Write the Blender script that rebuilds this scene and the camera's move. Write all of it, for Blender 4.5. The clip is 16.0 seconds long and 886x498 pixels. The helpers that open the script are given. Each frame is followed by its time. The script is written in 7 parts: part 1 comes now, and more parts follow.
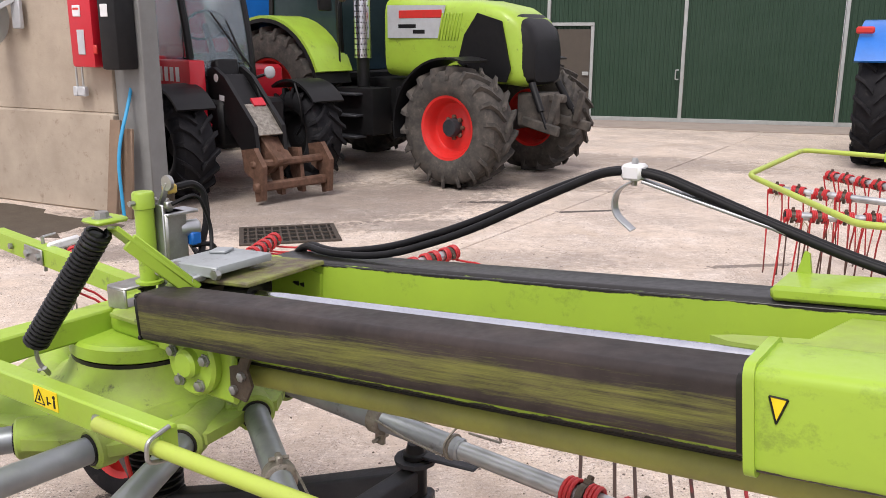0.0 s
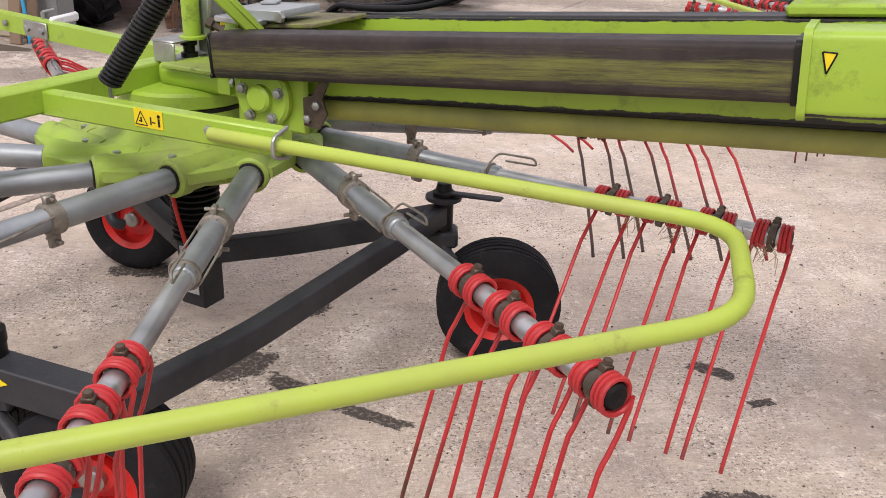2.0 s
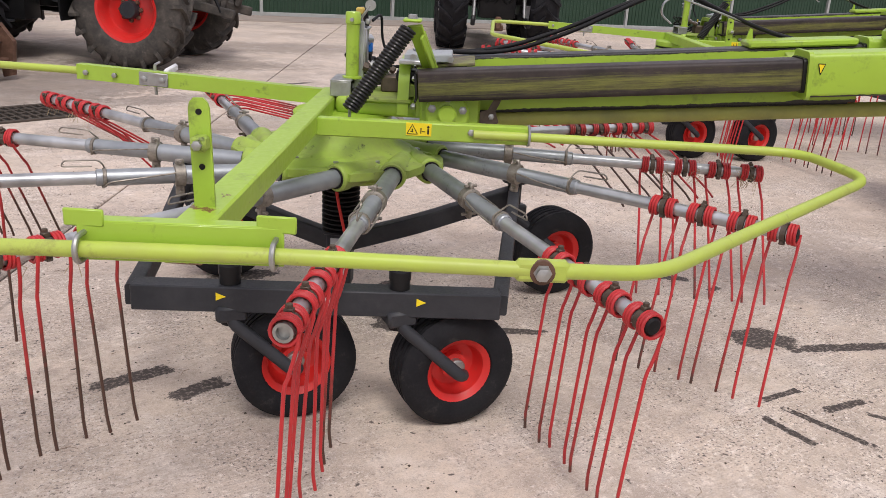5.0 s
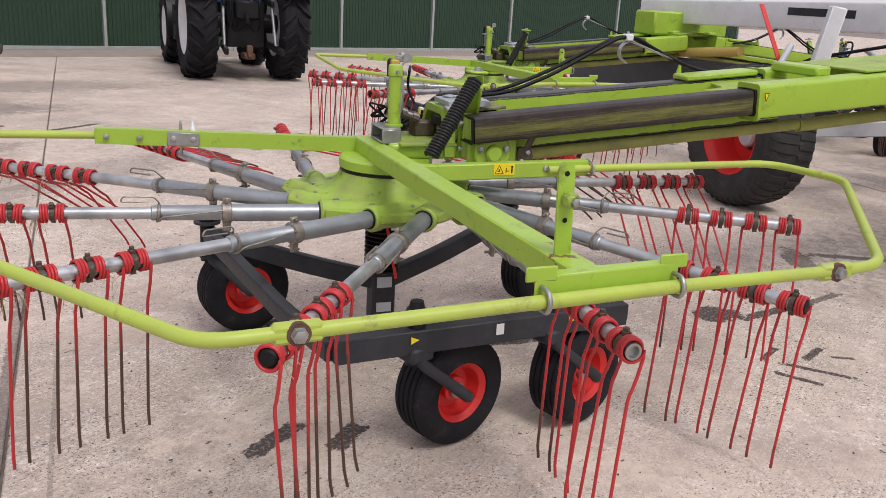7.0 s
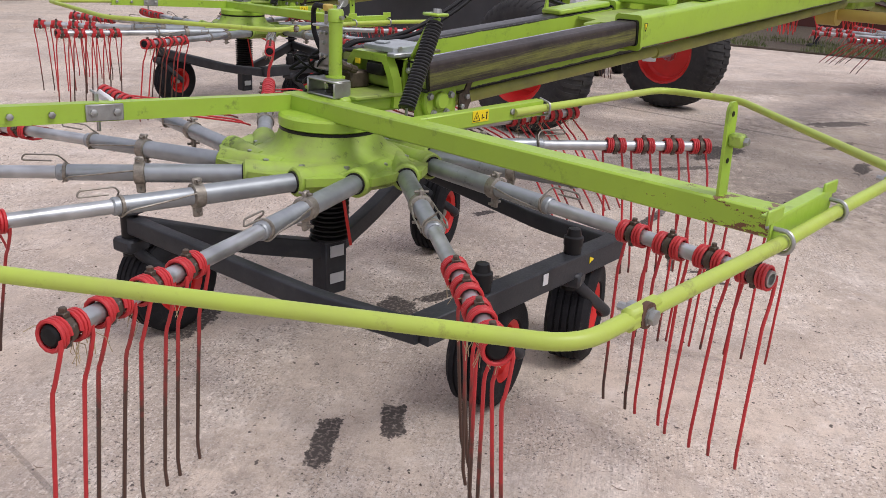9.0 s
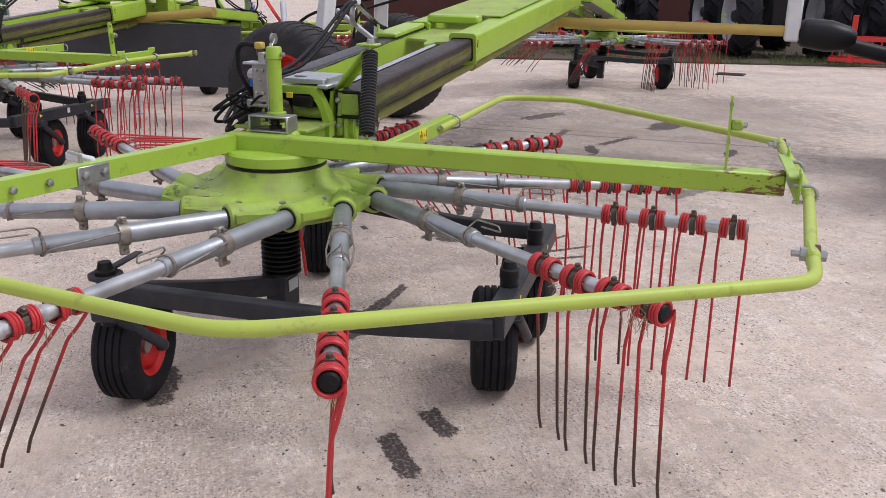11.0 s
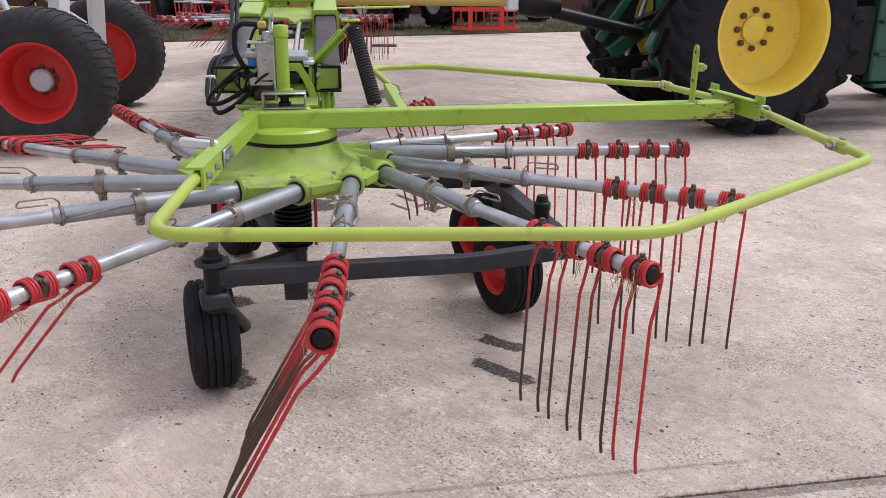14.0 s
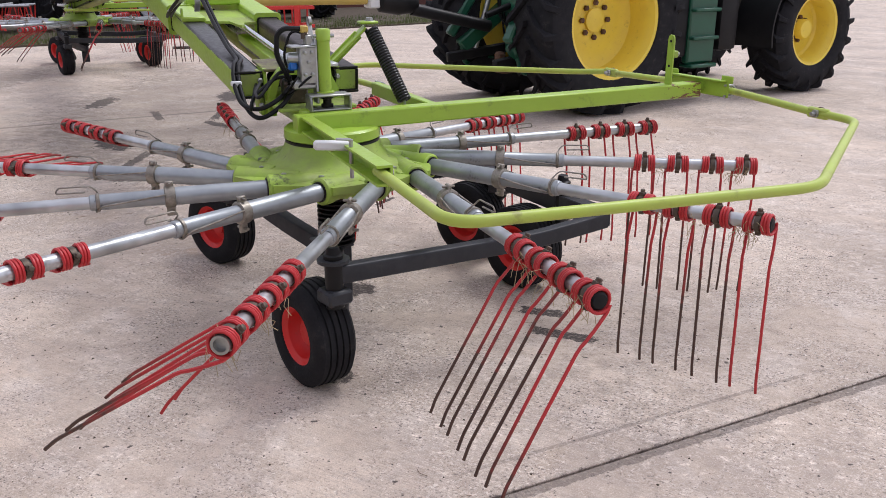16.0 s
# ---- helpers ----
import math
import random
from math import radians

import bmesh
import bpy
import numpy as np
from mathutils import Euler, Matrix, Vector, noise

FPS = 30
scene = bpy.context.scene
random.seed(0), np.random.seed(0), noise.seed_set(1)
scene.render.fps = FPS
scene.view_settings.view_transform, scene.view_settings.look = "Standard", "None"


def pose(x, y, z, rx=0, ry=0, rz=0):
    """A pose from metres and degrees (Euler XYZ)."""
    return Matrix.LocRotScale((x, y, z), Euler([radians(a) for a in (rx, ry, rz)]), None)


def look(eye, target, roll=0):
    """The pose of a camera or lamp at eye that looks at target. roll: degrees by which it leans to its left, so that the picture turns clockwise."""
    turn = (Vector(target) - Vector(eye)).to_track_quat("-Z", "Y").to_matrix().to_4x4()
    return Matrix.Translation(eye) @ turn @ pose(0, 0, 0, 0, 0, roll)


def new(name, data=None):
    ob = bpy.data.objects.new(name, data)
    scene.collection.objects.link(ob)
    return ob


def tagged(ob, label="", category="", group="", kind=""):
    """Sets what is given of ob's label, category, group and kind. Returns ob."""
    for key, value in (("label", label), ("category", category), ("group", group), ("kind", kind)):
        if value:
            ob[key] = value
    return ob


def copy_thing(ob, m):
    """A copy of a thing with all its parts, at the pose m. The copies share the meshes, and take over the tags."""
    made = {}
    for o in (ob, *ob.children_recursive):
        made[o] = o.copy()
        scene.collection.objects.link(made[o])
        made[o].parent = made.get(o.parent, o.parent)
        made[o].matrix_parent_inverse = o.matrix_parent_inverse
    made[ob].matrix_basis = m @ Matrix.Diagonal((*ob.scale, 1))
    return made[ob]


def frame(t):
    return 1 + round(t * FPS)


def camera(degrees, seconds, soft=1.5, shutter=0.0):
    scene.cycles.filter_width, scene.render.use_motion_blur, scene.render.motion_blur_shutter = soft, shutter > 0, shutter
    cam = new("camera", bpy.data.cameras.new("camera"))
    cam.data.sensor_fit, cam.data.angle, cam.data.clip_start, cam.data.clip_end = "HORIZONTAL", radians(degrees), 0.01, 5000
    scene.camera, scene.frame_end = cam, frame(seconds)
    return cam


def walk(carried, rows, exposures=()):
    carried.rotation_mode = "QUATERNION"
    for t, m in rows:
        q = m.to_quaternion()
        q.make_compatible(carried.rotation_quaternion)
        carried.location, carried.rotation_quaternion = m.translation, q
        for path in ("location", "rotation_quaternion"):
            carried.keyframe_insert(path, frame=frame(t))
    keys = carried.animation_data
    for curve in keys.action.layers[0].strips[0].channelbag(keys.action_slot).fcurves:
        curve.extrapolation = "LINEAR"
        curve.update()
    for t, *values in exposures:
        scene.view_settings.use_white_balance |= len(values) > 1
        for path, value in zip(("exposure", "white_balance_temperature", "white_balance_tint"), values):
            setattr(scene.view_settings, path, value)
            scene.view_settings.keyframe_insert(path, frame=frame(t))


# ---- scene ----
cam = camera(55.1, 16.0, soft=0.8)
PATH = [
    (0, (0.92, -2.359, 1.697), (0.89, -0.419, 1.214), 0.1),
    (0.5, (0.872, -2.474, 1.683), (0.836, -0.553, 1.128), 0.2),
    (1, (0.802, -2.521, 1.587), (0.802, -0.63, 0.935), 1.0),
    (1.5, (0.626, -2.577, 1.488), (0.726, -0.723, 0.745), 1.8),
    (2, (0.445, -2.735, 1.468), (0.706, -0.915, 0.679), 2.1),
    (2.5, (0.174, -3.02, 1.535), (0.589, -1.229, 0.748), 2.1),
    (3, (-0.105, -3.115, 1.52), (0.423, -1.346, 0.751), 2.0),
    (3.5, (-0.43, -3.201, 1.517), (0.18, -1.453, 0.762), 2.2),
    (4, (-0.82, -3.322, 1.54), (-0.087, -1.611, 0.809), 2.8),
    (4.5, (-1.19, -3.344, 1.536), (-0.314, -1.69, 0.832), 3.3),
    (5, (-1.573, -3.198, 1.511), (-0.53, -1.622, 0.857), 3.4),
    (5.2, (-1.72, -3.151, 1.534), (-0.608, -1.618, 0.891), 3.7),
    (7.3, (-3.064, -2.183, 1.577), (-1.424, -1.202, 0.986), 3.1),
    (7.5, (-3.136, -2.088, 1.572), (-1.462, -1.178, 0.963), 3.1),
    (8, (-3.186, -1.714, 1.51), (-1.436, -0.998, 0.858), 3.3),
    (8.2, (-3.207, -1.571, 1.524), (-1.432, -0.932, 0.858), 3.4),
    (10.3, (-3.336, -0.27, 1.516), (-1.442, -0.443, 0.897), 1.2),
    (10.5, (-3.39, -0.117, 1.53), (-1.505, -0.377, 0.913), 1.1),
    (11, (-3.464, 0.167, 1.534), (-1.615, -0.297, 0.93), 0.8),
    (11.5, (-3.372, 0.455, 1.492), (-1.585, -0.204, 0.883), 1.1),
    (12, (-3.386, 0.754, 1.514), (-1.672, -0.075, 0.902), 1.2),
    (12.5, (-3.444, 1.077, 1.538), (-1.801, 0.118, 0.921), 1.3),
    (13, (-3.349, 1.292, 1.503), (-1.78, 0.222, 0.876), 1.2),
    (13.5, (-3.169, 1.533, 1.509), (-1.676, 0.366, 0.87), 0.9),
    (14, (-3.053, 1.875, 1.516), (-1.644, 0.606, 0.878), 0.4),
    (14.5, (-2.935, 2.139, 1.539), (-1.62, 0.771, 0.908), 0.0),
    (15, (-2.643, 2.314, 1.535), (-1.433, 0.851, 0.909), -0.1),
    (15.5, (-2.453, 2.565, 1.539), (-1.357, 1.015, 0.91), -0.2),
    (16, (-2.286, 2.846, 1.546), (-1.303, 1.229, 0.901), -0.1),
]
walk(cam, [(t, look(eye, target, roll)) for t, eye, target, roll in PATH], exposures=[(0, 0.18, 6550, 12.0), (1.5, 0.06, 6600, 12.2), (3.0, -0.05, 6580, 12.6), (5.0, -0.14, 6500, 12.8), (8.0, -0.24, 6350, 12.6), (11.0, -0.24, 6150, 13.2), (14.5, -0.13, 6150, 13), (16.0, -0.15, 6100, 12.5)])

# ---- light ----
world = bpy.data.worlds.new("sky")
scene.world = world
world.use_nodes = True
wn = world.node_tree
sky = wn.nodes.new("ShaderNodeTexSky")
sky.sky_type = "NISHITA"
sky.sun_disc = False
sky.sun_elevation, sky.sun_rotation = radians(55), radians(200)
sky.air_density, sky.dust_density, sky.ozone_density = 1.0, 4.0, 1.0
soft_white = wn.nodes.new("ShaderNodeMix")
soft_white.data_type = "RGBA"
soft_white.inputs[0].default_value = 0.75
soft_white.inputs[7].default_value = (7.9, 7.5, 8.1, 1)
wn.links.new(sky.outputs[0], soft_white.inputs[6])
wn.links.new(soft_white.outputs[2], wn.nodes["Background"].inputs[0])
wn.nodes["Background"].inputs[1].default_value = 0.14

sun_data = bpy.data.lights.new("sun", "SUN")
sun_data.energy, sun_data.angle, sun_data.color = 1.95, radians(20), (1.0, 0.97, 0.93)
sun = new("sun", sun_data)
sun.matrix_world = look((-6, -16, 26), (0, 0, 0))

# ---- materials ----


def material(name, colour, rough=0.5, metal=0.0, second=None, scale=6.0, amount=0.5, bump=0.0, grain=120.0, coat=0.0, spots=None, spot_amount=0.35, spot_scale=14.0, detail=6):
    """A surface with two scales of variation: a broad mottling towards the second colour, fine grain, and dirt spots."""
    m = bpy.data.materials.new(name)
    m.use_nodes = True
    n, l = m.node_tree.nodes, m.node_tree.links
    b = n["Principled BSDF"]
    b.inputs["Metallic"].default_value = metal
    b.inputs["Coat Weight"].default_value = coat
    b.inputs["Specular IOR Level"].default_value = 0.22 if max(colour) < 0.06 else 0.45
    geo = n.new("ShaderNodeTexCoord")
    second = second or tuple(c * 0.72 for c in colour)
    big = n.new("ShaderNodeTexNoise")
    big.inputs["Scale"].default_value, big.inputs["Detail"].default_value = scale, detail
    big.inputs["Roughness"].default_value = 0.65
    l.new(geo.outputs["Object"], big.inputs["Vector"])
    ramp = n.new("ShaderNodeMapRange")
    ramp.inputs[1].default_value, ramp.inputs[2].default_value = 0.38, 0.72
    ramp.inputs[4].default_value = amount
    l.new(big.outputs["Fac"], ramp.inputs[0])
    mix = n.new("ShaderNodeMix")
    mix.data_type = "RGBA"
    mix.inputs[6].default_value, mix.inputs[7].default_value = (*colour, 1), (*second, 1)
    l.new(ramp.outputs[0], mix.inputs[0])
    out = mix.outputs[2]
    fine = n.new("ShaderNodeTexNoise")
    fine.inputs["Scale"].default_value, fine.inputs["Detail"].default_value = grain, 3
    l.new(geo.outputs["Object"], fine.inputs["Vector"])
    if spots:
        sp = n.new("ShaderNodeTexNoise")
        sp.inputs["Scale"].default_value, sp.inputs["Detail"].default_value = spot_scale, detail + 2
        sp.inputs["Roughness"].default_value = 0.75
        l.new(geo.outputs["Object"], sp.inputs["Vector"])
        sr = n.new("ShaderNodeMapRange")
        sr.inputs[1].default_value, sr.inputs[2].default_value = 0.58, 0.68
        sr.inputs[4].default_value = spot_amount
        l.new(sp.outputs["Fac"], sr.inputs[0])
        mix2 = n.new("ShaderNodeMix")
        mix2.data_type = "RGBA"
        mix2.inputs[7].default_value = (*spots, 1)
        l.new(sr.outputs[0], mix2.inputs[0])
        l.new(out, mix2.inputs[6])
        out = mix2.outputs[2]
    l.new(out, b.inputs["Base Color"])
    rr = n.new("ShaderNodeMapRange")
    rr.inputs[3].default_value, rr.inputs[4].default_value = max(0.03, rough - 0.12), min(1, rough + 0.15)
    l.new(fine.outputs["Fac"], rr.inputs[0])
    l.new(rr.outputs[0], b.inputs["Roughness"])
    if bump:
        bp = n.new("ShaderNodeBump")
        bp.inputs["Strength"].default_value, bp.inputs["Distance"].default_value = bump, 0.004
        l.new(fine.outputs["Fac"], bp.inputs["Height"])
        l.new(bp.outputs[0], b.inputs["Normal"])
    return m


LIME = material("lime_paint", (0.325, 0.50, 0.050), 0.36, second=(0.28, 0.385, 0.042), scale=3.5, amount=0.75, bump=0.08, grain=60, coat=0.1, spots=(0.085, 0.10, 0.035), spot_amount=0.55, spot_scale=8)
LIME_DIRTY = material("dusty_lime_paint", (0.315, 0.455, 0.060), 0.55, second=(0.23, 0.26, 0.085), scale=6, amount=0.9, bump=0.3, grain=45, spots=(0.030, 0.030, 0.020), spot_amount=0.9, spot_scale=8)
OLIVE = material("faded_olive_guard", (0.31, 0.32, 0.07), 0.55, second=(0.15, 0.15, 0.06), scale=5, amount=0.7, bump=0.1)
YELLOW_TUBE = material("dull_yellow_plastic", (0.50, 0.36, 0.08), 0.5, second=(0.36, 0.26, 0.08), scale=4, bump=0.1)
GALV = material("galvanised_steel", (0.56, 0.58, 0.59), 0.36, 0.8, second=(0.26, 0.27, 0.275), scale=7, amount=0.85, bump=0.08, grain=60, spots=(0.12, 0.11, 0.09), spot_amount=0.55, spot_scale=6, detail=2)
GREY_ARM = material("weathered_grey_steel", (0.37, 0.395, 0.41), 0.40, 0.7, second=(0.22, 0.24, 0.255), scale=5, amount=0.9, bump=0.10, grain=60, spots=(0.05, 0.045, 0.038), spot_amount=0.7, spot_scale=6, detail=3)
CHROME = material("chrome_rod", (0.62, 0.64, 0.68), 0.18, 1.0, second=(0.40, 0.41, 0.45), scale=10, amount=0.6)
STEEL = material("bare_steel", (0.42, 0.43, 0.42), 0.4, 0.85, second=(0.25, 0.24, 0.22), scale=18, amount=0.7, bump=0.1)
RED = material("red_paint", (0.56, 0.030, 0.026), 0.42, second=(0.45, 0.03, 0.018), scale=6, amount=0.6, bump=0.06, spots=(0.22, 0.05, 0.03), spot_amount=0.4)
RIM_RED = material("bright_red_rim_paint", (0.62, 0.024, 0.020), 0.4, second=(0.46, 0.025, 0.022), scale=8, amount=0.5, bump=0.05, spots=(0.25, 0.10, 0.06), spot_amount=0.35)
DARK_RED = material("dull_red_paint", (0.30, 0.018, 0.022), 0.5, second=(0.18, 0.015, 0.018), scale=6, amount=0.6)
DARK_GREY = material("charcoal_frame_paint", (0.028, 0.030, 0.035), 0.42, second=(0.050, 0.051, 0.056), scale=8, amount=0.8, bump=0.1, spots=(0.08, 0.075, 0.07), spot_amount=0.3)
TYRE = material("tyre_rubber", (0.010, 0.010, 0.0125), 0.78, second=(0.022, 0.022, 0.024), scale=7, amount=0.8, bump=0.25, spots=(0.075, 0.068, 0.06), spot_amount=0.3)
TYRE_DUST = material("dusty_tyre_rubber", (0.050, 0.047, 0.044), 0.85, second=(0.12, 0.105, 0.09), scale=7, amount=0.85, bump=0.3, spots=(0.16, 0.14, 0.12), spot_amount=0.4)
RUBBER = material("black_rubber", (0.007, 0.007, 0.008), 0.5, second=(0.015, 0.015, 0.015), scale=20)
BLACK = material("black_paint", (0.009, 0.009, 0.010), 0.4, second=(0.018, 0.018, 0.018), scale=9)
# greasy parts, and black fill that paints shade in gaps and openings
GREASE_AND_SHADE = material("black_grease_and_shade", (0.010, 0.010, 0.010), 0.35, second=(0.03, 0.028, 0.02), scale=14)
WHITE = material("white_paint", (0.72, 0.73, 0.74), 0.4, second=(0.55, 0.55, 0.54), scale=5, amount=0.5, spots=(0.35, 0.32, 0.28), spot_amount=0.3)
PALE_GREY = material("pale_grey_paint", (0.50, 0.52, 0.54), 0.45, 0.2, second=(0.36, 0.37, 0.38), scale=6, amount=0.6)
RUST = material("rusted_steel", (0.095, 0.05, 0.032), 0.7, 0.2, second=(0.19, 0.105, 0.07), scale=12, amount=0.9, bump=0.5, spots=(0.06, 0.035, 0.02), spot_amount=0.6)
DEEP_GREEN = material("deep_green_paint", (0.010, 0.085, 0.045), 0.35, second=(0.008, 0.055, 0.032), scale=5, coat=0.2)
YELLOW = material("yellow_wheel_paint", (0.80, 0.61, 0.065), 0.4, second=(0.70, 0.51, 0.07), scale=5, amount=0.6, spots=(0.28, 0.19, 0.05), spot_amount=0.35)
STICKER_Y = material("yellow_sticker", (0.82, 0.64, 0.012), 0.4, second=(0.74, 0.56, 0.02))
CLAMP_STEEL = material("grimy_brown_steel", (0.115, 0.088, 0.066), 0.5, 0.5, second=(0.05, 0.04, 0.032), scale=25, amount=0.9, bump=0.2, spots=(0.30, 0.28, 0.25), spot_amount=0.5, spot_scale=30)
BAND = material("dull_clamp_band", (0.34, 0.315, 0.27), 0.45, 0.6, second=(0.12, 0.10, 0.08), scale=22, amount=0.9, bump=0.15, spots=(0.03, 0.028, 0.024), spot_amount=0.8, spot_scale=18)
CRIMSON = material("crimson_paint", (0.52, 0.012, 0.026), 0.35, second=(0.40, 0.010, 0.02), scale=3, coat=0.2)
COLUMN = material("grey_column_paint", (0.20, 0.22, 0.225), 0.5, 0.2, second=(0.14, 0.15, 0.15), scale=4, amount=0.8, bump=0.1, spots=(0.10, 0.07, 0.05))
HAY = material("dry_hay", (0.42, 0.34, 0.20), 0.9, second=(0.25, 0.2, 0.12), scale=30)
BLUE = material("blue_paint", (0.01, 0.15, 0.55), 0.35, second=(0.01, 0.10, 0.38), coat=0.2)
ORANGE = material("orange_plastic", (0.75, 0.22, 0.02), 0.4)
CAB_GLASS = material("cab_glass", (0.70, 0.84, 0.92), 0.03, second=(0.66, 0.80, 0.90))
CAB_GLASS.node_tree.nodes["Principled BSDF"].inputs["Transmission Weight"].default_value = 0.9
GLASS_DARK = material("dark_cab_glass", (0.02, 0.035, 0.04), 0.06, second=(0.03, 0.05, 0.055))
TYRE_WORN = material("worn_implement_tyre", (0.030, 0.030, 0.032), 0.8, second=(0.060, 0.056, 0.054), scale=6, amount=0.85, bump=0.3, spots=(0.13, 0.115, 0.10), spot_amount=0.4)
CHARCOAL_CLOTH = material("charcoal_rubber_curtain", (0.055, 0.057, 0.064), 0.6, second=(0.08, 0.08, 0.085), scale=5, bump=0.2)
DRAIN_IRON = material("cast_iron", (0.07, 0.058, 0.048), 0.7, 0.4, second=(0.12, 0.09, 0.07), scale=20, bump=0.4)
BARN_GREEN = material("dark_green_cladding", (0.028, 0.057, 0.036), 0.5, second=(0.038, 0.068, 0.046), scale=1.5, amount=0.7)
BARN_TRIM = material("pale_metal_trim", (0.42, 0.44, 0.43), 0.5, 0.3, second=(0.3, 0.3, 0.29))
WOOD = material("weathered_timber", (0.23, 0.16, 0.11), 0.8, second=(0.14, 0.10, 0.07), scale=9, bump=0.4)
CONCRETE_WALL = material("stained_concrete_wall", (0.43, 0.365, 0.29), 0.9, second=(0.29, 0.24, 0.185), scale=1.8, amount=0.8, bump=0.4, grain=70, spots=(0.14, 0.09, 0.06), spot_amount=0.45, spot_scale=9)
GRASS = material("grass_blades", (0.085, 0.12, 0.035), 0.8, second=(0.16, 0.16, 0.06), scale=3, amount=0.8)
SOIL = material("damp_soil", (0.075, 0.058, 0.042), 0.95, second=(0.12, 0.10, 0.07), scale=5, bump=0.6)
SHED_RED = material("rust_red_cladding", (0.10, 0.030, 0.022), 0.7, second=(0.06, 0.025, 0.02), scale=2)


def worn_tine(name, shift):
    """Red enamel that gives way to bare brown steel towards the tip."""
    m = material(name, (0.50, 0.028, 0.032), 0.45, second=(0.30, 0.022, 0.024), scale=9, amount=0.6, bump=0.1)
    n, l = m.node_tree.nodes, m.node_tree.links
    b = n["Principled BSDF"]
    red = b.inputs["Base Color"].links[0].from_socket
    tc = next(x for x in n if x.type == "TEX_COORD")
    sep = n.new("ShaderNodeSeparateXYZ")
    l.new(tc.outputs["Object"], sep.inputs[0])
    nz = n.new("ShaderNodeTexNoise")
    nz.inputs["Scale"].default_value = 25
    l.new(tc.outputs["Object"], nz.inputs["Vector"])
    info = n.new("ShaderNodeObjectInfo")
    a = n.new("ShaderNodeMath")
    a.operation = "MULTIPLY_ADD"
    a.inputs[1].default_value, a.inputs[2].default_value = 0.34, -0.17
    l.new(nz.outputs["Fac"], a.inputs[0])
    c = n.new("ShaderNodeMath")
    c.operation = "MULTIPLY_ADD"
    c.inputs[1].default_value = 0.34
    l.new(info.outputs["Random"], c.inputs[0])
    l.new(a.outputs[0], c.inputs[2])
    s = n.new("ShaderNodeMath")
    s.operation = "SUBTRACT"
    l.new(sep.outputs[2], s.inputs[0])
    l.new(c.outputs[0], s.inputs[1])
    r = n.new("ShaderNodeMapRange")
    r.inputs[1].default_value, r.inputs[2].default_value = -0.20 - shift, -0.42 - shift
    l.new(s.outputs[0], r.inputs[0])
    mx = n.new("ShaderNodeMix")
    mx.data_type = "RGBA"
    mx.inputs[7].default_value = (0.070, 0.036, 0.025, 1)
    l.new(r.outputs[0], mx.inputs[0])
    l.new(red, mx.inputs[6])
    l.new(mx.outputs[2], b.inputs["Base Color"])
    return m


TINE = worn_tine("worn_red_tine", 0.04)
TINE_OUTER = worn_tine("red_tine", 0.40)


def scuffed_cover():
    """Black sliding tube whose coating is rubbed through to the lime paint in long streaks."""
    m = material("scuffed_black_tube", (0.028, 0.023, 0.022), 0.46, second=(0.062, 0.048, 0.044), scale=9, amount=0.9, bump=0.12, grain=40)
    n, l = m.node_tree.nodes, m.node_tree.links
    b = n["Principled BSDF"]
    base = b.inputs["Base Color"].links[0].from_socket
    tc = next(x for x in n if x.type == "TEX_COORD")
    mp = n.new("ShaderNodeMapping")
    mp.inputs["Scale"].default_value = (2.6, 60, 75)
    l.new(tc.outputs["Object"], mp.inputs[0])
    nz = n.new("ShaderNodeTexNoise")
    nz.inputs["Scale"].default_value, nz.inputs["Detail"].default_value = 1.0, 9
    nz.inputs["Roughness"].default_value = 0.85
    l.new(mp.outputs[0], nz.inputs["Vector"])
    sep = n.new("ShaderNodeSeparateXYZ")
    l.new(tc.outputs["Object"], sep.inputs[0])
    dist = n.new("ShaderNodeMath")
    dist.operation = "ABSOLUTE"
    off = n.new("ShaderNodeMath")
    off.operation = "ADD"
    off.inputs[1].default_value = 0.006
    l.new(sep.outputs[2], off.inputs[0])
    l.new(off.outputs[0], dist.inputs[0])
    fall = n.new("ShaderNodeMapRange")
    fall.inputs[1].default_value, fall.inputs[2].default_value = 0.012, 0.056
    fall.inputs[3].default_value, fall.inputs[4].default_value = 0.16, -0.10
    l.new(dist.outputs[0], fall.inputs[0])
    add = n.new("ShaderNodeMath")
    add.operation = "ADD"
    l.new(nz.outputs["Fac"], add.inputs[0])
    l.new(fall.outputs[0], add.inputs[1])
    r = n.new("ShaderNodeMapRange")
    r.inputs[1].default_value, r.inputs[2].default_value = 0.52, 0.80
    r.inputs[4].default_value = 0.80
    l.new(add.outputs[0], r.inputs[0])
    mx = n.new("ShaderNodeMix")
    mx.data_type = "RGBA"
    mx.inputs[7].default_value = (0.235, 0.245, 0.055, 1)
    l.new(r.outputs[0], mx.inputs[0])
    l.new(base, mx.inputs[6])
    l.new(mx.outputs[2], b.inputs["Base Color"])
    return m


SCUFFED = scuffed_cover()


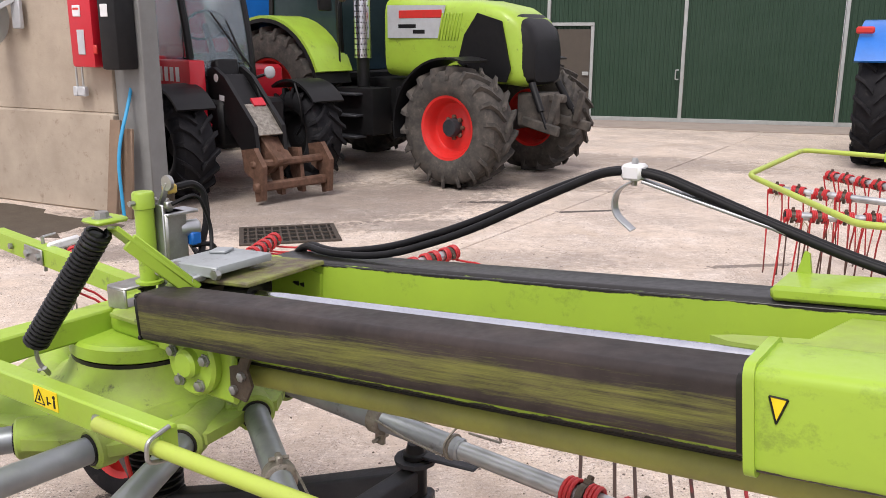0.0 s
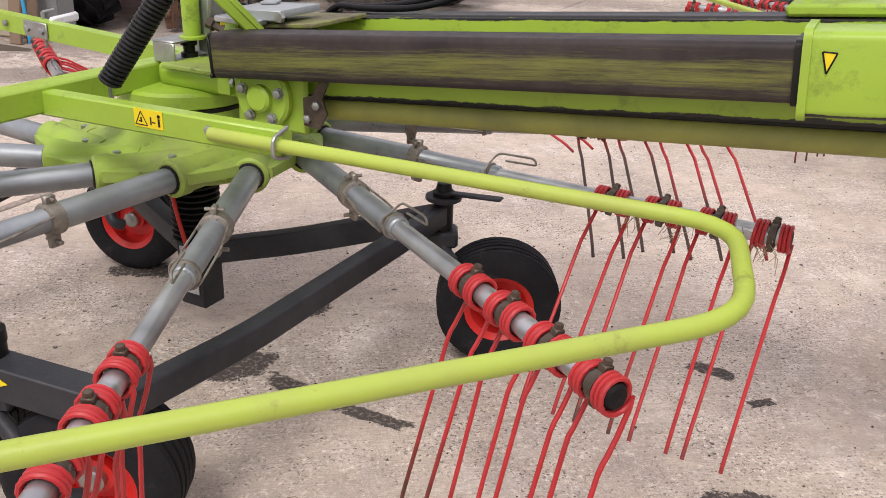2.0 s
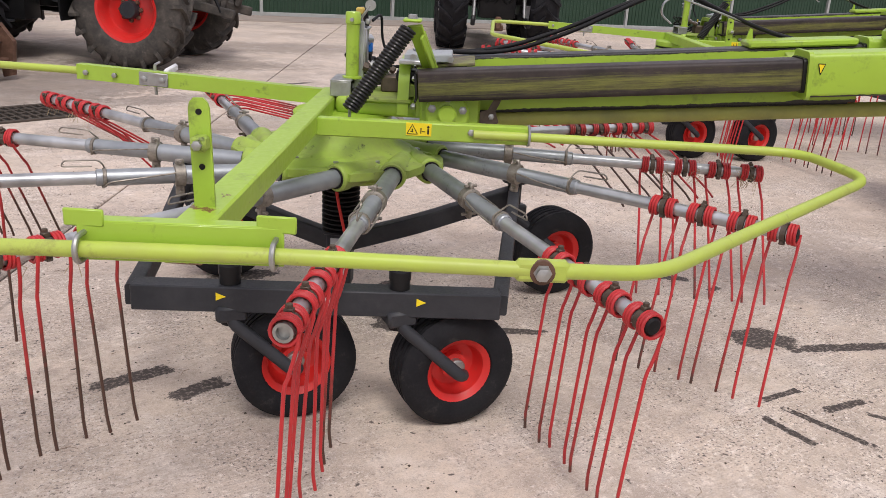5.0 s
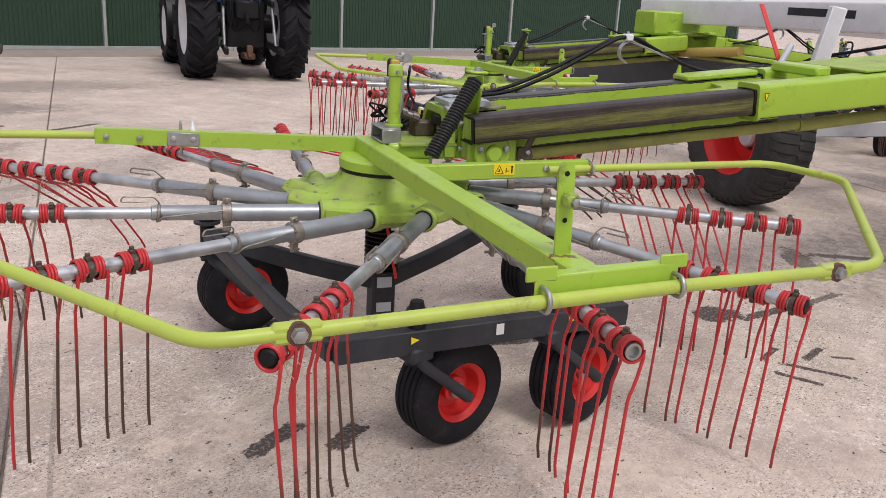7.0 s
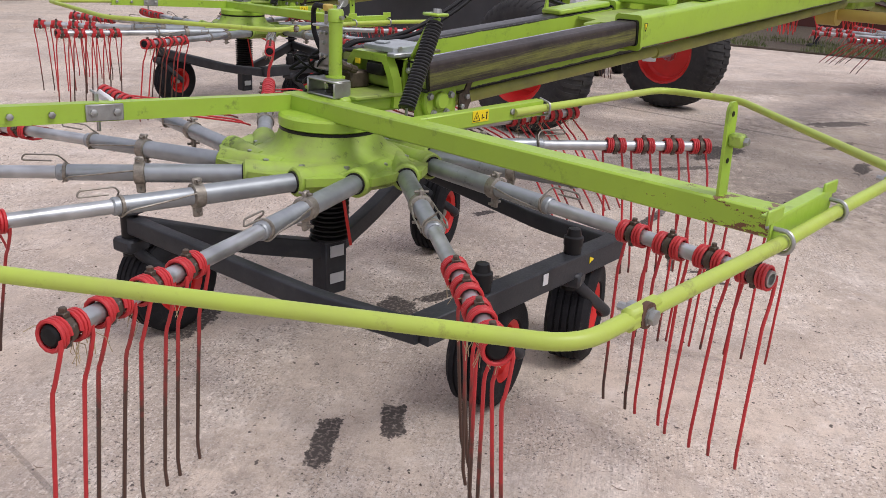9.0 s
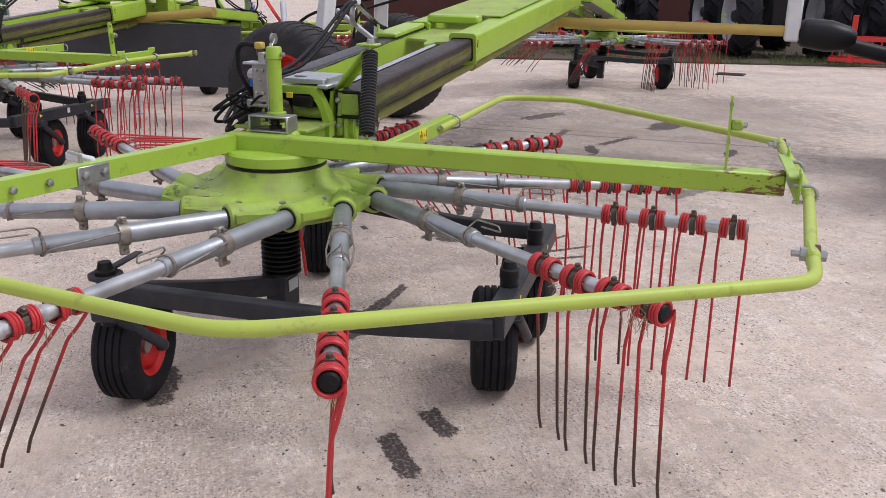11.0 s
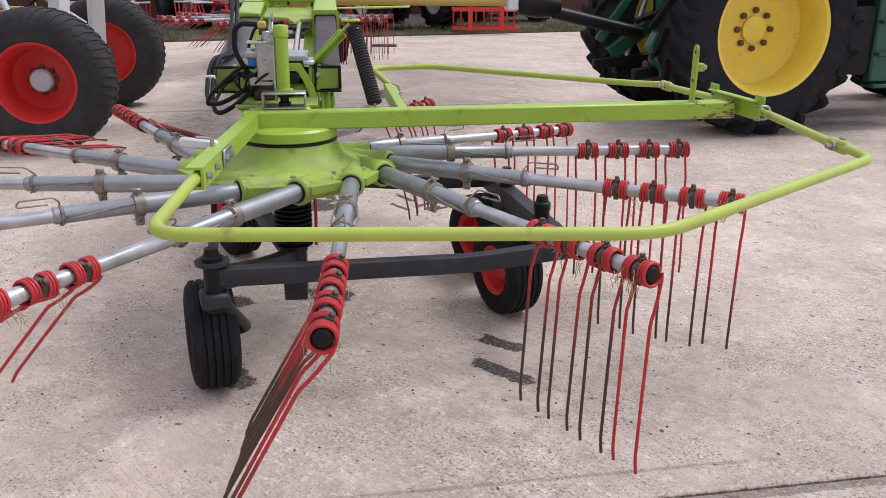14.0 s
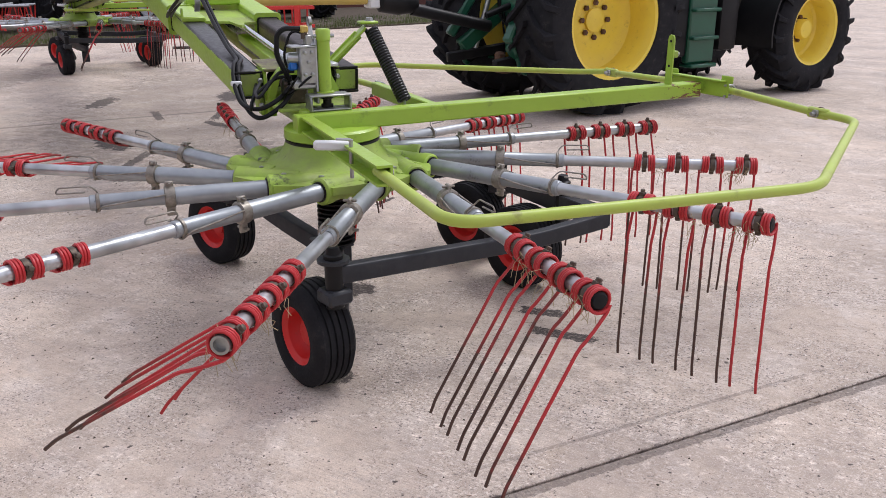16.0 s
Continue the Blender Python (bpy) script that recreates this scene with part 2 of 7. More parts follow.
def peeling(name, edge, sign, reach=0.05, axis=2, bare=(0.020, 0.019, 0.018), stretch=(7, 22, 22)):
    """Lime paint that has flaked to black along one edge; the edge lies at that height, sign tells its side."""
    m = material(name, (0.332, 0.50, 0.048), 0.36, second=(0.275, 0.41, 0.046), scale=3.5, amount=0.6, bump=0.08, grain=60, spots=(0.085, 0.10, 0.035), spot_amount=0.4, spot_scale=8)
    n, l = m.node_tree.nodes, m.node_tree.links
    b = n["Principled BSDF"]
    base = b.inputs["Base Color"].links[0].from_socket
    tc = next(x for x in n if x.type == "TEX_COORD")
    mp = n.new("ShaderNodeMapping")
    mp.inputs["Scale"].default_value = stretch
    l.new(tc.outputs["Object"], mp.inputs[0])
    nz = n.new("ShaderNodeTexNoise")
    nz.inputs["Scale"].default_value, nz.inputs["Detail"].default_value, nz.inputs["Roughness"].default_value = 1.0, 9, 0.75
    l.new(mp.outputs[0], nz.inputs["Vector"])
    sep = n.new("ShaderNodeSeparateXYZ")
    l.new(tc.outputs["Object"], sep.inputs[0])
    a = n.new("ShaderNodeMath")
    a.operation = "MULTIPLY_ADD"
    a.inputs[1].default_value, a.inputs[2].default_value = sign, -sign * edge
    l.new(sep.outputs[axis], a.inputs[0])
    c = n.new("ShaderNodeMath")
    c.operation = "MULTIPLY_ADD"
    c.inputs[1].default_value = reach
    l.new(nz.outputs["Fac"], c.inputs[0])
    l.new(a.outputs[0], c.inputs[2])
    r = n.new("ShaderNodeMapRange")
    r.inputs[1].default_value, r.inputs[2].default_value = reach * 0.50, reach * 0.50 + 0.002
    l.new(c.outputs[0], r.inputs[0])
    mx = n.new("ShaderNodeMix")
    mx.data_type = "RGBA"
    mx.inputs[7].default_value = (*bare, 1)
    l.new(r.outputs[0], mx.inputs[0])
    l.new(base, mx.inputs[6])
    l.new(mx.outputs[2], b.inputs["Base Color"])
    return m


PEEL_TOP = peeling("lime_paint_flaked_on_top", 0.050, 1, 0.03)
PEEL_LOW = peeling("lime_paint_flaked_below", -0.022, -1, 0.035)
CHIPPED = peeling("lime_paint_chipped_to_rust", -1.17, -1, 1.7, 0, (0.16, 0.075, 0.035), (14, 14, 40))
LIME_FADED = material("faded_lime_paint", (0.405, 0.52, 0.072), 0.42, second=(0.36, 0.41, 0.09), scale=5, amount=0.8, bump=0.1, spots=(0.16, 0.12, 0.05), spot_amount=0.5, spot_scale=9)
PEEL_BOX = peeling("lime_box_flaked_below", -0.074, -1, 0.035)


# (x, y, length, width, heading, depth of tone): damp patches and rubber marks soaked into the yard, broad darker zones,
# and shade painted under a castor wheel
STAINS_AND_SHADE = [(-0.98, -0.31, 0.3, 0.085, 8, 0.85), (-0.79, -0.495, 0.23, 0.085, 14, 0.8), (1.5, -1.13, 0.3, 0.22, -30, 0.75), (1.8, -1.37, 0.66, 0.075, -22, 0.75), (2.2, -1.52, 0.4, 0.06, -18, 0.6),
          (1.13, -1.505, 0.21, 0.035, -3, 0.9), (0.925, -1.685, 0.22, 0.038, -88, 0.85), (1.08, -1.745, 0.35, 0.036, -80, 0.85), (1.285, -1.675, 0.25, 0.042, -7, 0.9), (1.33, -1.8, 0.12, 0.03, -60, 0.7),
          (0.15, -0.27, 0.26, 0.19, 20, 0.75), (0.36, -0.45, 0.32, 0.08, -38, 0.7), (0.56, -0.6, 0.24, 0.06, -32, 0.7), (1.7, -0.42, 0.16, 0.07, -40, 0.8), (1.78, -0.62, 0.1, 0.04, 10, 0.8),
          # the next entry paints the shadow under the left castor wheel
          (-0.28, 0.5, 0.36, 0.15, -10, 0.7), (2.72, -2.35, 1.1, 0.36, -48, 0.6), (2.3, -3.3, 0.9, 0.16, -60, 0.45), (3.35, -1.6, 0.9, 0.1, -60, 0.6), (2.9, -1.25, 0.8, 0.2, 30, 0.5),
          (-0.736, 6.34, 4.55, 2.366, 25, 0.7), (-1.919, 4.247, 1.64, 0.546, 5, 0.7), (1.539, 7.978, 3.09, 1.092, -20, 0.6), (0.447, 5.339, 2.0, 0.455, 10, 0.55), (1.357, 6.522, 0.82, 0.146, 0, 0.7),
          (2.813, 9.798, 5.46, 1.456, -18, 0.5), (0.538, 3.974, 3.28, 0.91, 5, 0.4), (0.629, 3.792, 1.0, 0.182, -15, 0.4), (2.267, 6.067, 0.73, 0.091, 10, 0.8), (3.177, 3.974, 0.73, 0.091, 8, 0.5),
          (1.2, -6.6, 2.2, 0.9, -30, 0.4), (-1.76, 0.150, 4.2, 0.060, 58, 0.75), (-1.56, 0.15, 1.7, 0.020, 57.5, 0.45), (-2.35, -0.55, 0.16, 0.07, 40, 0.6), (0.35, 0.1, 0.16, 0.1, 0, 0.7),
          (5.2, -4.6, 0.9, 0.35, -50, 0.7), (4.4, -3.6, 0.7, 0.1, -55, 0.8), (3.6, -4.4, 0.5, 0.12, -40, 0.7), (5.0, -4.4, 7.0, 3.4, -55, 0.5), (8.5, -3.0, 5.0, 1.2, -60, 0.5),
          (4.15, -2.05, 0.85, 0.34, -30, 0.75), (6.1, -3.45, 0.9, 0.26, -55, 0.6), (4.0, -3.16, 0.5, 0.14, -20, 0.7), (4.9, -3.2, 0.6, 0.09, -35, 0.6), (5.44, -2.27, 7.7, 0.07, 59, 0.6), (-1.15, -0.55, 1.5, 0.9, 55, 0.2), (-2.1, -1.2, 3.0, 1.3, 60, 0.25), (-2.4, -2.2, 1.8, 0.8, -20, 0.3), (2.6, -2.6, 2.4, 0.9, 20, 0.3)]


def yard_concrete():
    """Brushed beige yard concrete with pitted, stony patches, damp blotches, rubber marks, dirt, darker zones and a
    painted wheel shadow.
    """
    m = material("yard_concrete", (0.660, 0.550, 0.452), 0.85, second=(0.45, 0.370, 0.300), scale=1.1, amount=1.0, bump=0.45, grain=150)
    n, l = m.node_tree.nodes, m.node_tree.links
    b = n["Principled BSDF"]
    base = b.inputs["Base Color"].links[0].from_socket
    tc = n.new("ShaderNodeNewGeometry")
    for node in list(n):
        if node.type == "TEX_NOISE":
            l.new(tc.outputs["Position"], node.inputs["Vector"])

    def value(scale, low, high, amount, detail=6, rough=0.6, stretch=None):
        nz = n.new("ShaderNodeTexNoise")
        nz.inputs["Scale"].default_value, nz.inputs["Detail"].default_value, nz.inputs["Roughness"].default_value = scale, detail, rough
        src = tc.outputs["Position"]
        if stretch:
            mp = n.new("ShaderNodeMapping")
            mp.inputs["Scale"].default_value = stretch
            mp.inputs["Rotation"].default_value = (0, 0, radians(-58))
            l.new(src, mp.inputs[0])
            src = mp.outputs[0]
        l.new(src, nz.inputs["Vector"])
        r = n.new("ShaderNodeMapRange")
        r.inputs[1].default_value, r.inputs[2].default_value, r.inputs[4].default_value = low, high, amount
        l.new(nz.outputs["Fac"], r.inputs[0])
        return r.outputs[0]

    def times(a, c):
        k = n.new("ShaderNodeMath")
        k.operation = "MULTIPLY"
        l.new(a, k.inputs[0])
        l.new(c, k.inputs[1])
        return k.outputs[0]

    def over(prev, fac, colour):
        mx = n.new("ShaderNodeMix")
        mx.data_type = "RGBA"
        mx.inputs[7].default_value = (*colour, 1)
        l.new(fac, mx.inputs[0])
        l.new(prev, mx.inputs[6])
        return mx.outputs[2]
    rough_zone = value(1.6, 0.42, 0.58, 1.0, 8, 0.78)
    base = over(base, value(2.6, 0.50, 0.62, 0.60, 9, 0.78), (0.74, 0.66, 0.595))
    base = over(base, value(0.55, 0.50, 0.60, 0.50, 9, 0.75), (0.36, 0.30, 0.262))
    base = over(base, value(7, 0.50, 0.68, 0.55, 9, 0.82), (0.31, 0.262, 0.228))
    base = over(base, value(2.2, 0.5, 0.72, 0.40, 8, 0.75, (0.5, 7, 1)), (0.33, 0.28, 0.255))
    base = over(base, times(value(62, 0.53, 0.60, 1.0, 5, 0.75), rough_zone), (0.84, 0.77, 0.70))
    base = over(base, value(13, 0.49, 0.62, 0.60, 8, 0.86), (0.37, 0.295, 0.232))
    base = over(base, times(value(20, 0.53, 0.60, 0.85, 8, 0.86), value(1.3, 0.44, 0.56, 1.0, 6, 0.8)), (0.86, 0.765, 0.675))
    base = over(base, times(value(34, 0.58, 0.64, 0.8, 6, 0.8), value(1.9, 0.46, 0.58, 1.0, 6, 0.8)), (0.20, 0.155, 0.125))
    pits = times(value(85, 0.56, 0.61, 1.0, 4), rough_zone)
    base = over(base, pits, (0.15, 0.122, 0.11))
    base = over(base, value(150, 0.52, 0.66, 0.32, 3, 0.7), (0.27, 0.224, 0.190))
    base = over(base, value(200, 0.57, 0.66, 0.35, 2), (0.84, 0.75, 0.67))
    base = over(base, times(value(1.0, 0.48, 0.66, 0.7, 8, 0.8, (7, 130, 1)), value(0.8, 0.36, 0.56, 1.0)), (0.32, 0.27, 0.235))
    cell = n.new("ShaderNodeTexVoronoi")
    cell.inputs["Scale"].default_value = 46
    l.new(tc.outputs["Position"], cell.inputs["Vector"])
    hole = n.new("ShaderNodeMapRange")
    hole.inputs[1].default_value, hole.inputs[2].default_value, hole.inputs[3].default_value, hole.inputs[4].default_value = 0.11, 0.20, 0.85, 0.0
    l.new(cell.outputs["Distance"], hole.inputs[0])
    base = over(base, times(hole.outputs[0], value(5, 0.48, 0.54, 1.0, 6, 0.8)), (0.12, 0.097, 0.085))
    wide = n.new("ShaderNodeTexVoronoi")
    wide.inputs["Scale"].default_value = 9
    l.new(tc.outputs["Position"], wide.inputs["Vector"])
    fleck = n.new("ShaderNodeMapRange")
    fleck.inputs[1].default_value, fleck.inputs[2].default_value, fleck.inputs[3].default_value, fleck.inputs[4].default_value = 0.03, 0.055, 0.9, 0.0
    l.new(wide.outputs["Distance"], fleck.inputs[0])
    base = over(base, times(fleck.outputs[0], value(3, 0.54, 0.58, 1.0, 4, 0.7)), (0.055, 0.044, 0.038))
    base = over(base, value(0.62, 0.60, 0.70, 0.30, 6, 0.7), (0.52, 0.40, 0.27))
    base = over(base, value(24, 0.685, 0.715, 0.9, 3, 0.5), (0.07, 0.055, 0.05))
    base = over(base, value(1.1, 0.66, 0.74, 0.35, 5, 0.7), (0.50, 0.33, 0.20))
    # stains, darker zones and the painted wheel shadow
    wob = n.new("ShaderNodeTexNoise")
    wob.inputs["Scale"].default_value, wob.inputs["Detail"].default_value, wob.inputs["Roughness"].default_value = 9, 9, 0.78
    l.new(tc.outputs["Position"], wob.inputs["Vector"])
    fine = n.new("ShaderNodeMapRange")
    fine.inputs[1].default_value, fine.inputs[2].default_value, fine.inputs[3].default_value = 0.34, 0.50, 0.62
    wob2 = n.new("ShaderNodeTexNoise")
    wob2.inputs["Scale"].default_value, wob2.inputs["Detail"].default_value = 70, 5
    l.new(tc.outputs["Position"], wob2.inputs["Vector"])
    l.new(wob2.outputs["Fac"], fine.inputs[0])
    edge = n.new("ShaderNodeTexNoise")
    edge.inputs["Scale"].default_value, edge.inputs["Detail"].default_value, edge.inputs["Roughness"].default_value = 22, 8, 0.75
    l.new(tc.outputs["Position"], edge.inputs["Vector"])
    for x, y, length, width, turn, tone in STAINS_AND_SHADE:
        mp = n.new("ShaderNodeMapping")
        mp.vector_type = "TEXTURE"
        mp.inputs["Location"].default_value = (x, y, 0)
        mp.inputs["Rotation"].default_value = (0, 0, radians(turn))
        mp.inputs["Scale"].default_value = (length / 2, width / 2, 1000)
        l.new(tc.outputs["Position"], mp.inputs[0])
        flat = n.new("ShaderNodeVectorMath")
        flat.operation = "ABSOLUTE"
        l.new(mp.outputs[0], flat.inputs[0])
        axes = n.new("ShaderNodeSeparateXYZ")
        l.new(flat.outputs[0], axes.inputs[0])
        ln = n.new("ShaderNodeMath")
        ln.operation = "MAXIMUM"
        l.new(axes.outputs[0], ln.inputs[0])
        l.new(axes.outputs[1], ln.inputs[1])
        if width > 0.1:
            ln = n.new("ShaderNodeVectorMath")
            ln.operation = "LENGTH"
            l.new(mp.outputs[0], ln.inputs[0])
        ad = n.new("ShaderNodeMath")
        ad.operation = "MULTIPLY_ADD"
        ad.inputs[1].default_value = 1.9 if width < 0.1 else 2.6
        l.new(wob.outputs["Fac"] if width > 0.1 else edge.outputs["Fac"], ad.inputs[0])
        l.new(ln.outputs["Value"], ad.inputs[2])
        r = n.new("ShaderNodeMapRange")
        r.inputs[1].default_value, r.inputs[2].default_value = (1.80, 1.92) if width < 0.1 else (2.16, 2.26 if length < 1 else 2.45)
        r.inputs[3].default_value, r.inputs[4].default_value = min(1.0, tone * 1.4) if length < 1 else tone * 0.75, 0.0
        l.new(ad.outputs[0], r.inputs[0])
        base = over(base, times(r.outputs[0], fine.outputs[0]), (0.062, 0.050, 0.045))
    l.new(base, b.inputs["Base Color"])
    sub = n.new("ShaderNodeMath")
    sub.operation = "SUBTRACT"
    old = next(x for x in n if x.type == "BUMP")
    l.new(old.inputs["Height"].links[0].from_socket, sub.inputs[0])
    l.new(pits, sub.inputs[1])
    l.new(sub.outputs[0], old.inputs["Height"])
    return m


CONCRETE = yard_concrete()
JOINT = material("joint_filler", (0.24, 0.20, 0.175), 0.9, second=(0.13, 0.11, 0.095), scale=14, amount=0.9, bump=0.5)

# ---- mesh helpers ----


class Geo:
    """Collects vertices and faces of one part."""

    def __init__(self):
        self.v, self.f = [], []

    def put(self, verts, faces, m=None):
        k = len(self.v)
        self.v += [tuple(m @ Vector(p)) if m else tuple(p) for p in verts]
        self.f += [tuple(i + k for i in f) for f in faces]
        return self

    def box(self, size, m=None, bevel=0.004, seg=1):
        bm = bmesh.new()
        bmesh.ops.create_cube(bm, size=1, matrix=Matrix.Diagonal((*size, 1)))
        if bevel:
            bmesh.ops.bevel(bm, geom=list(bm.edges), offset=min(bevel, min(size) * 0.45), segments=seg, affect="EDGES", profile=0.6)
        bm.verts.index_update()
        self.put([v.co.copy() for v in bm.verts], [[v.index for v in f.verts] for f in bm.faces], m)
        bm.free()
        return self

    def bar(self, a, b, wide, tall, bevel=0.004, up=(0, 0, 1)):
        """A box section from a to b."""
        a, b = Vector(a), Vector(b)
        d = b - a
        x = d.normalized()
        y = Vector(up).cross(x).normalized()
        z = x.cross(y)
        m = Matrix((x, y, z)).transposed().to_4x4()
        m.translation = (a + b) / 2
        return self.box((d.length, wide, tall), m, bevel)

    def tube(self, pts, r, n=10, bend=0.0, caps=True, prof=None, steps=5, up=None):
        pts = [Vector(p) for p in pts]
        if bend:
            out = [pts[0]]
            for a, b, c in zip(pts, pts[1:], pts[2:]):
                u, w = (a - b), (c - b)
                cut = min(bend, u.length * 0.48, w.length * 0.48)
                p, q = b + u.normalized() * cut, b + w.normalized() * cut
                for i in range(steps + 1):
                    s = i / steps
                    out.append(p * (1 - s) ** 2 + b * 2 * s * (1 - s) + q * s * s)
            pts = out + [pts[-1]]
        rs = r if isinstance(r, (list, tuple)) else [r] * len(pts)
        ring = prof or [(math.cos(2 * math.pi * i / n), math.sin(2 * math.pi * i / n)) for i in range(n)]
        n = len(ring)
        verts, faces, side = [], [], None
        for i, p in enumerate(pts):
            t = (pts[min(i + 1, len(pts) - 1)] - pts[max(i - 1, 0)]).normalized()
            if side is None:
                ref = Vector(up) if up else (Vector((0, 0, 1)) if abs(t.z) < 0.9 else Vector((1, 0, 0)))
                side = ref.cross(t).normalized()
            else:
                side = (side - t * side.dot(t)).normalized()
            upv = t.cross(side)
            verts += [p + (side * a + upv * b) * rs[i] for a, b in ring]
        for i in range(len(pts) - 1):
            for j in range(n):
                k = (j + 1) % n
                faces.append((i * n + j, i * n + k, i * n + n + k, i * n + n + j))
        if caps:
            faces.append(tuple(reversed(range(n))))
            faces.append(tuple(range((len(pts) - 1) * n, len(pts) * n)))
        return self.put(verts, faces)

    def lathe(self, prof, n=32, m=None, closed=False):
        """Turns (radius, height) pairs about z."""
        verts, faces = [], []
        for r, z in prof:
            verts += [(r * math.cos(2 * math.pi * i / n), r * math.sin(2 * math.pi * i / n), z) for i in range(n)]
        rows = len(prof)
        for i in range(rows if closed else rows - 1):
            o = (i + 1) % rows
            for j in range(n):
                k = (j + 1) % n
                faces.append((i * n + j, i * n + k, o * n + k, o * n + j))
        if not closed:
            faces.append(tuple(reversed(range(n))))
            faces.append(tuple(range((rows - 1) * n, rows * n)))
        return self.put(verts, faces, m)

    def plate(self, poly, thick, m=None):
        """A flat polygon in xy, thick along z."""
        n = len(poly)
        verts = [(x, y, -thick / 2) for x, y in poly] + [(x, y, thick / 2) for x, y in poly]
        faces = [tuple(reversed(range(n))), tuple(range(n, 2 * n))] + [(i, (i + 1) % n, n + (i + 1) % n, n + i) for i in range(n)]
        return self.put(verts, faces, m)

    def mesh(self, name, mat, smooth=True):
        me = bpy.data.meshes.new(name)
        me.from_pydata(self.v, [], self.f)
        bm = bmesh.new()
        bm.from_mesh(me)
        bmesh.ops.recalc_face_normals(bm, faces=bm.faces)
        bm.to_mesh(me)
        bm.free()
        if smooth:
            me.polygons.foreach_set("use_smooth", [True] * len(me.polygons))
            me.set_sharp_from_angle(angle=radians(38))
        me.materials.append(mat)
        return me


def part(name, geo, mat=None, parent=None, label="", m=None):
    """Links a mesh as one object under a thing or a part."""
    me = geo.mesh(name, mat) if isinstance(geo, Geo) else geo
    ob = new(name, me)
    if parent:
        ob.parent = parent
    if m:
        ob.matrix_local = m
    return tagged(ob, label)


def thing(name, m, label, category, group="", kind=""):
    ob = new(name)
    ob.empty_display_size = 0.2
    ob.matrix_world = m
    return tagged(ob, label, category, group, kind)


def place(x, y, z=0.0, turn=0.0):
    return pose(x, y, z, 0, 0, turn)


def axis_pose(p, d):
    """A pose at p whose z points along d."""
    m = Vector(d).to_track_quat("Z", "Y").to_matrix().to_4x4()
    m.translation = p
    return m


def rounded(wide, tall, r, k=3):
    """A rounded rectangle as a tube profile."""
    out = []
    for cx, cy, a in ((1, 1, 0), (-1, 1, 90), (-1, -1, 180), (1, -1, 270)):
        for i in range(k + 1):
            b = radians(a + 90 * i / k)
            out.append((cx * (wide / 2 - r) + r * math.cos(b), cy * (tall / 2 - r) + r * math.sin(b)))
    return out

# ---- yard ----
YARD = 58.0  # heading of the concrete bays, degrees
bay_x, bay_y = Vector((math.cos(radians(YARD)), math.sin(radians(YARD)), 0)), Vector((-math.sin(radians(YARD)), math.cos(radians(YARD)), 0))

g = Geo()
g.put([(-600, -600, 0), (600, -600, 0), (600, 600, 0), (-600, 600, 0)], [(0, 1, 2, 3)], Matrix.Translation((0, 0, -0.022)))
tagged(part("ground", g, JOINT), "dark filled joints under pinkish concrete yard", "ground", kind="structure")
pavement = tagged(new("pavement"), "pinkish grey concrete yard cast in large bays", "concrete yard", kind="structure")
slab_lines_u = [-60, -20.5, -10.2, 12.6, 23.0, 60]
slab_lines_v = [-60, -29.5, -21.6, -13.85, -6.1, 1.55, 9.4, 17.2, 60]
for i in range(len(slab_lines_u) - 1):
    for j in range(len(slab_lines_v) - 1):
        u0, u1, v0, v1 = slab_lines_u[i], slab_lines_u[i + 1], slab_lines_v[j], slab_lines_v[j + 1]
        c = bay_x * ((u0 + u1) / 2) + bay_y * ((v0 + v1) / 2)
        g = Geo().box((u1 - u0 - 0.014, v1 - v0 - 0.012, 0.06), None, 0.006)
        part("slab", g, CONCRETE, pavement, m=pose(c.x, c.y, -0.03, 0, 0, YARD))


def blot(name, x, y, length, width, turn, mat, label, category, seed, ragged=0.3, n=34):
    """A thin irregular patch on the concrete."""
    rnd = random.Random(seed)
    poly, off = [], rnd.random() * 9
    for i in range(n):
        a = 2 * math.pi * i / n
        k = 1 + ragged * 2 * (noise.noise((off + 2.2 * math.cos(a), 2.2 * math.sin(a), seed)) + 0.5 * noise.noise((off + 6 * math.cos(a), 6 * math.sin(a), seed)))
        ca, sa = math.cos(a), math.sin(a)
        poly.append((length / 2 * math.copysign(abs(ca) ** 0.7, ca) * k, width / 2 * math.copysign(abs(sa) ** 0.7, sa) * k))
    ob = part(name, Geo().plate(poly, 0.002), mat)
    ob.matrix_world = place(x, y, 0.0012, turn)
    return tagged(ob, label, category, kind="structure")


# grit and crumbs of dirt
g = Geo()
rnd = random.Random(5)
for _ in range(2200):
    a, d = rnd.random() * 2 * math.pi, 5.5 * math.sqrt(rnd.random())
    s = rnd.uniform(0.002, 0.007)
    g.put([(s, 0, 0), (-s * 0.6, s * 0.8, 0), (-s * 0.5, -s * 0.9, 0), (0, 0, s * 0.9)], [(0, 1, 2), (0, 3, 1), (1, 3, 2), (2, 3, 0)], pose(d * math.cos(a), d * math.sin(a), 0, 0, 0, rnd.random() * 360))
tagged(part("grit", g, SOIL), "scattered crumbs of dry dirt on the yard", "grit", kind="stuff")
g = Geo()
for _ in range(320):
    a, d = rnd.random() * 2 * math.pi, 5.0 * math.sqrt(rnd.random())
    s = rnd.uniform(0.01, 0.03)
    p = Vector((d * math.cos(a), d * math.sin(a), 0.002))
    b = rnd.random() * 6.28
    g.tube([p, p + Vector((math.cos(b), math.sin(b), 0.06)) * s, p + Vector((math.cos(b + 0.4), math.sin(b + 0.4), 0)) * s * 1.9], 0.001, 4)
tagged(part("straw", g, WOOD), "scattered bits of chopped straw on concrete", "straw", kind="stuff")

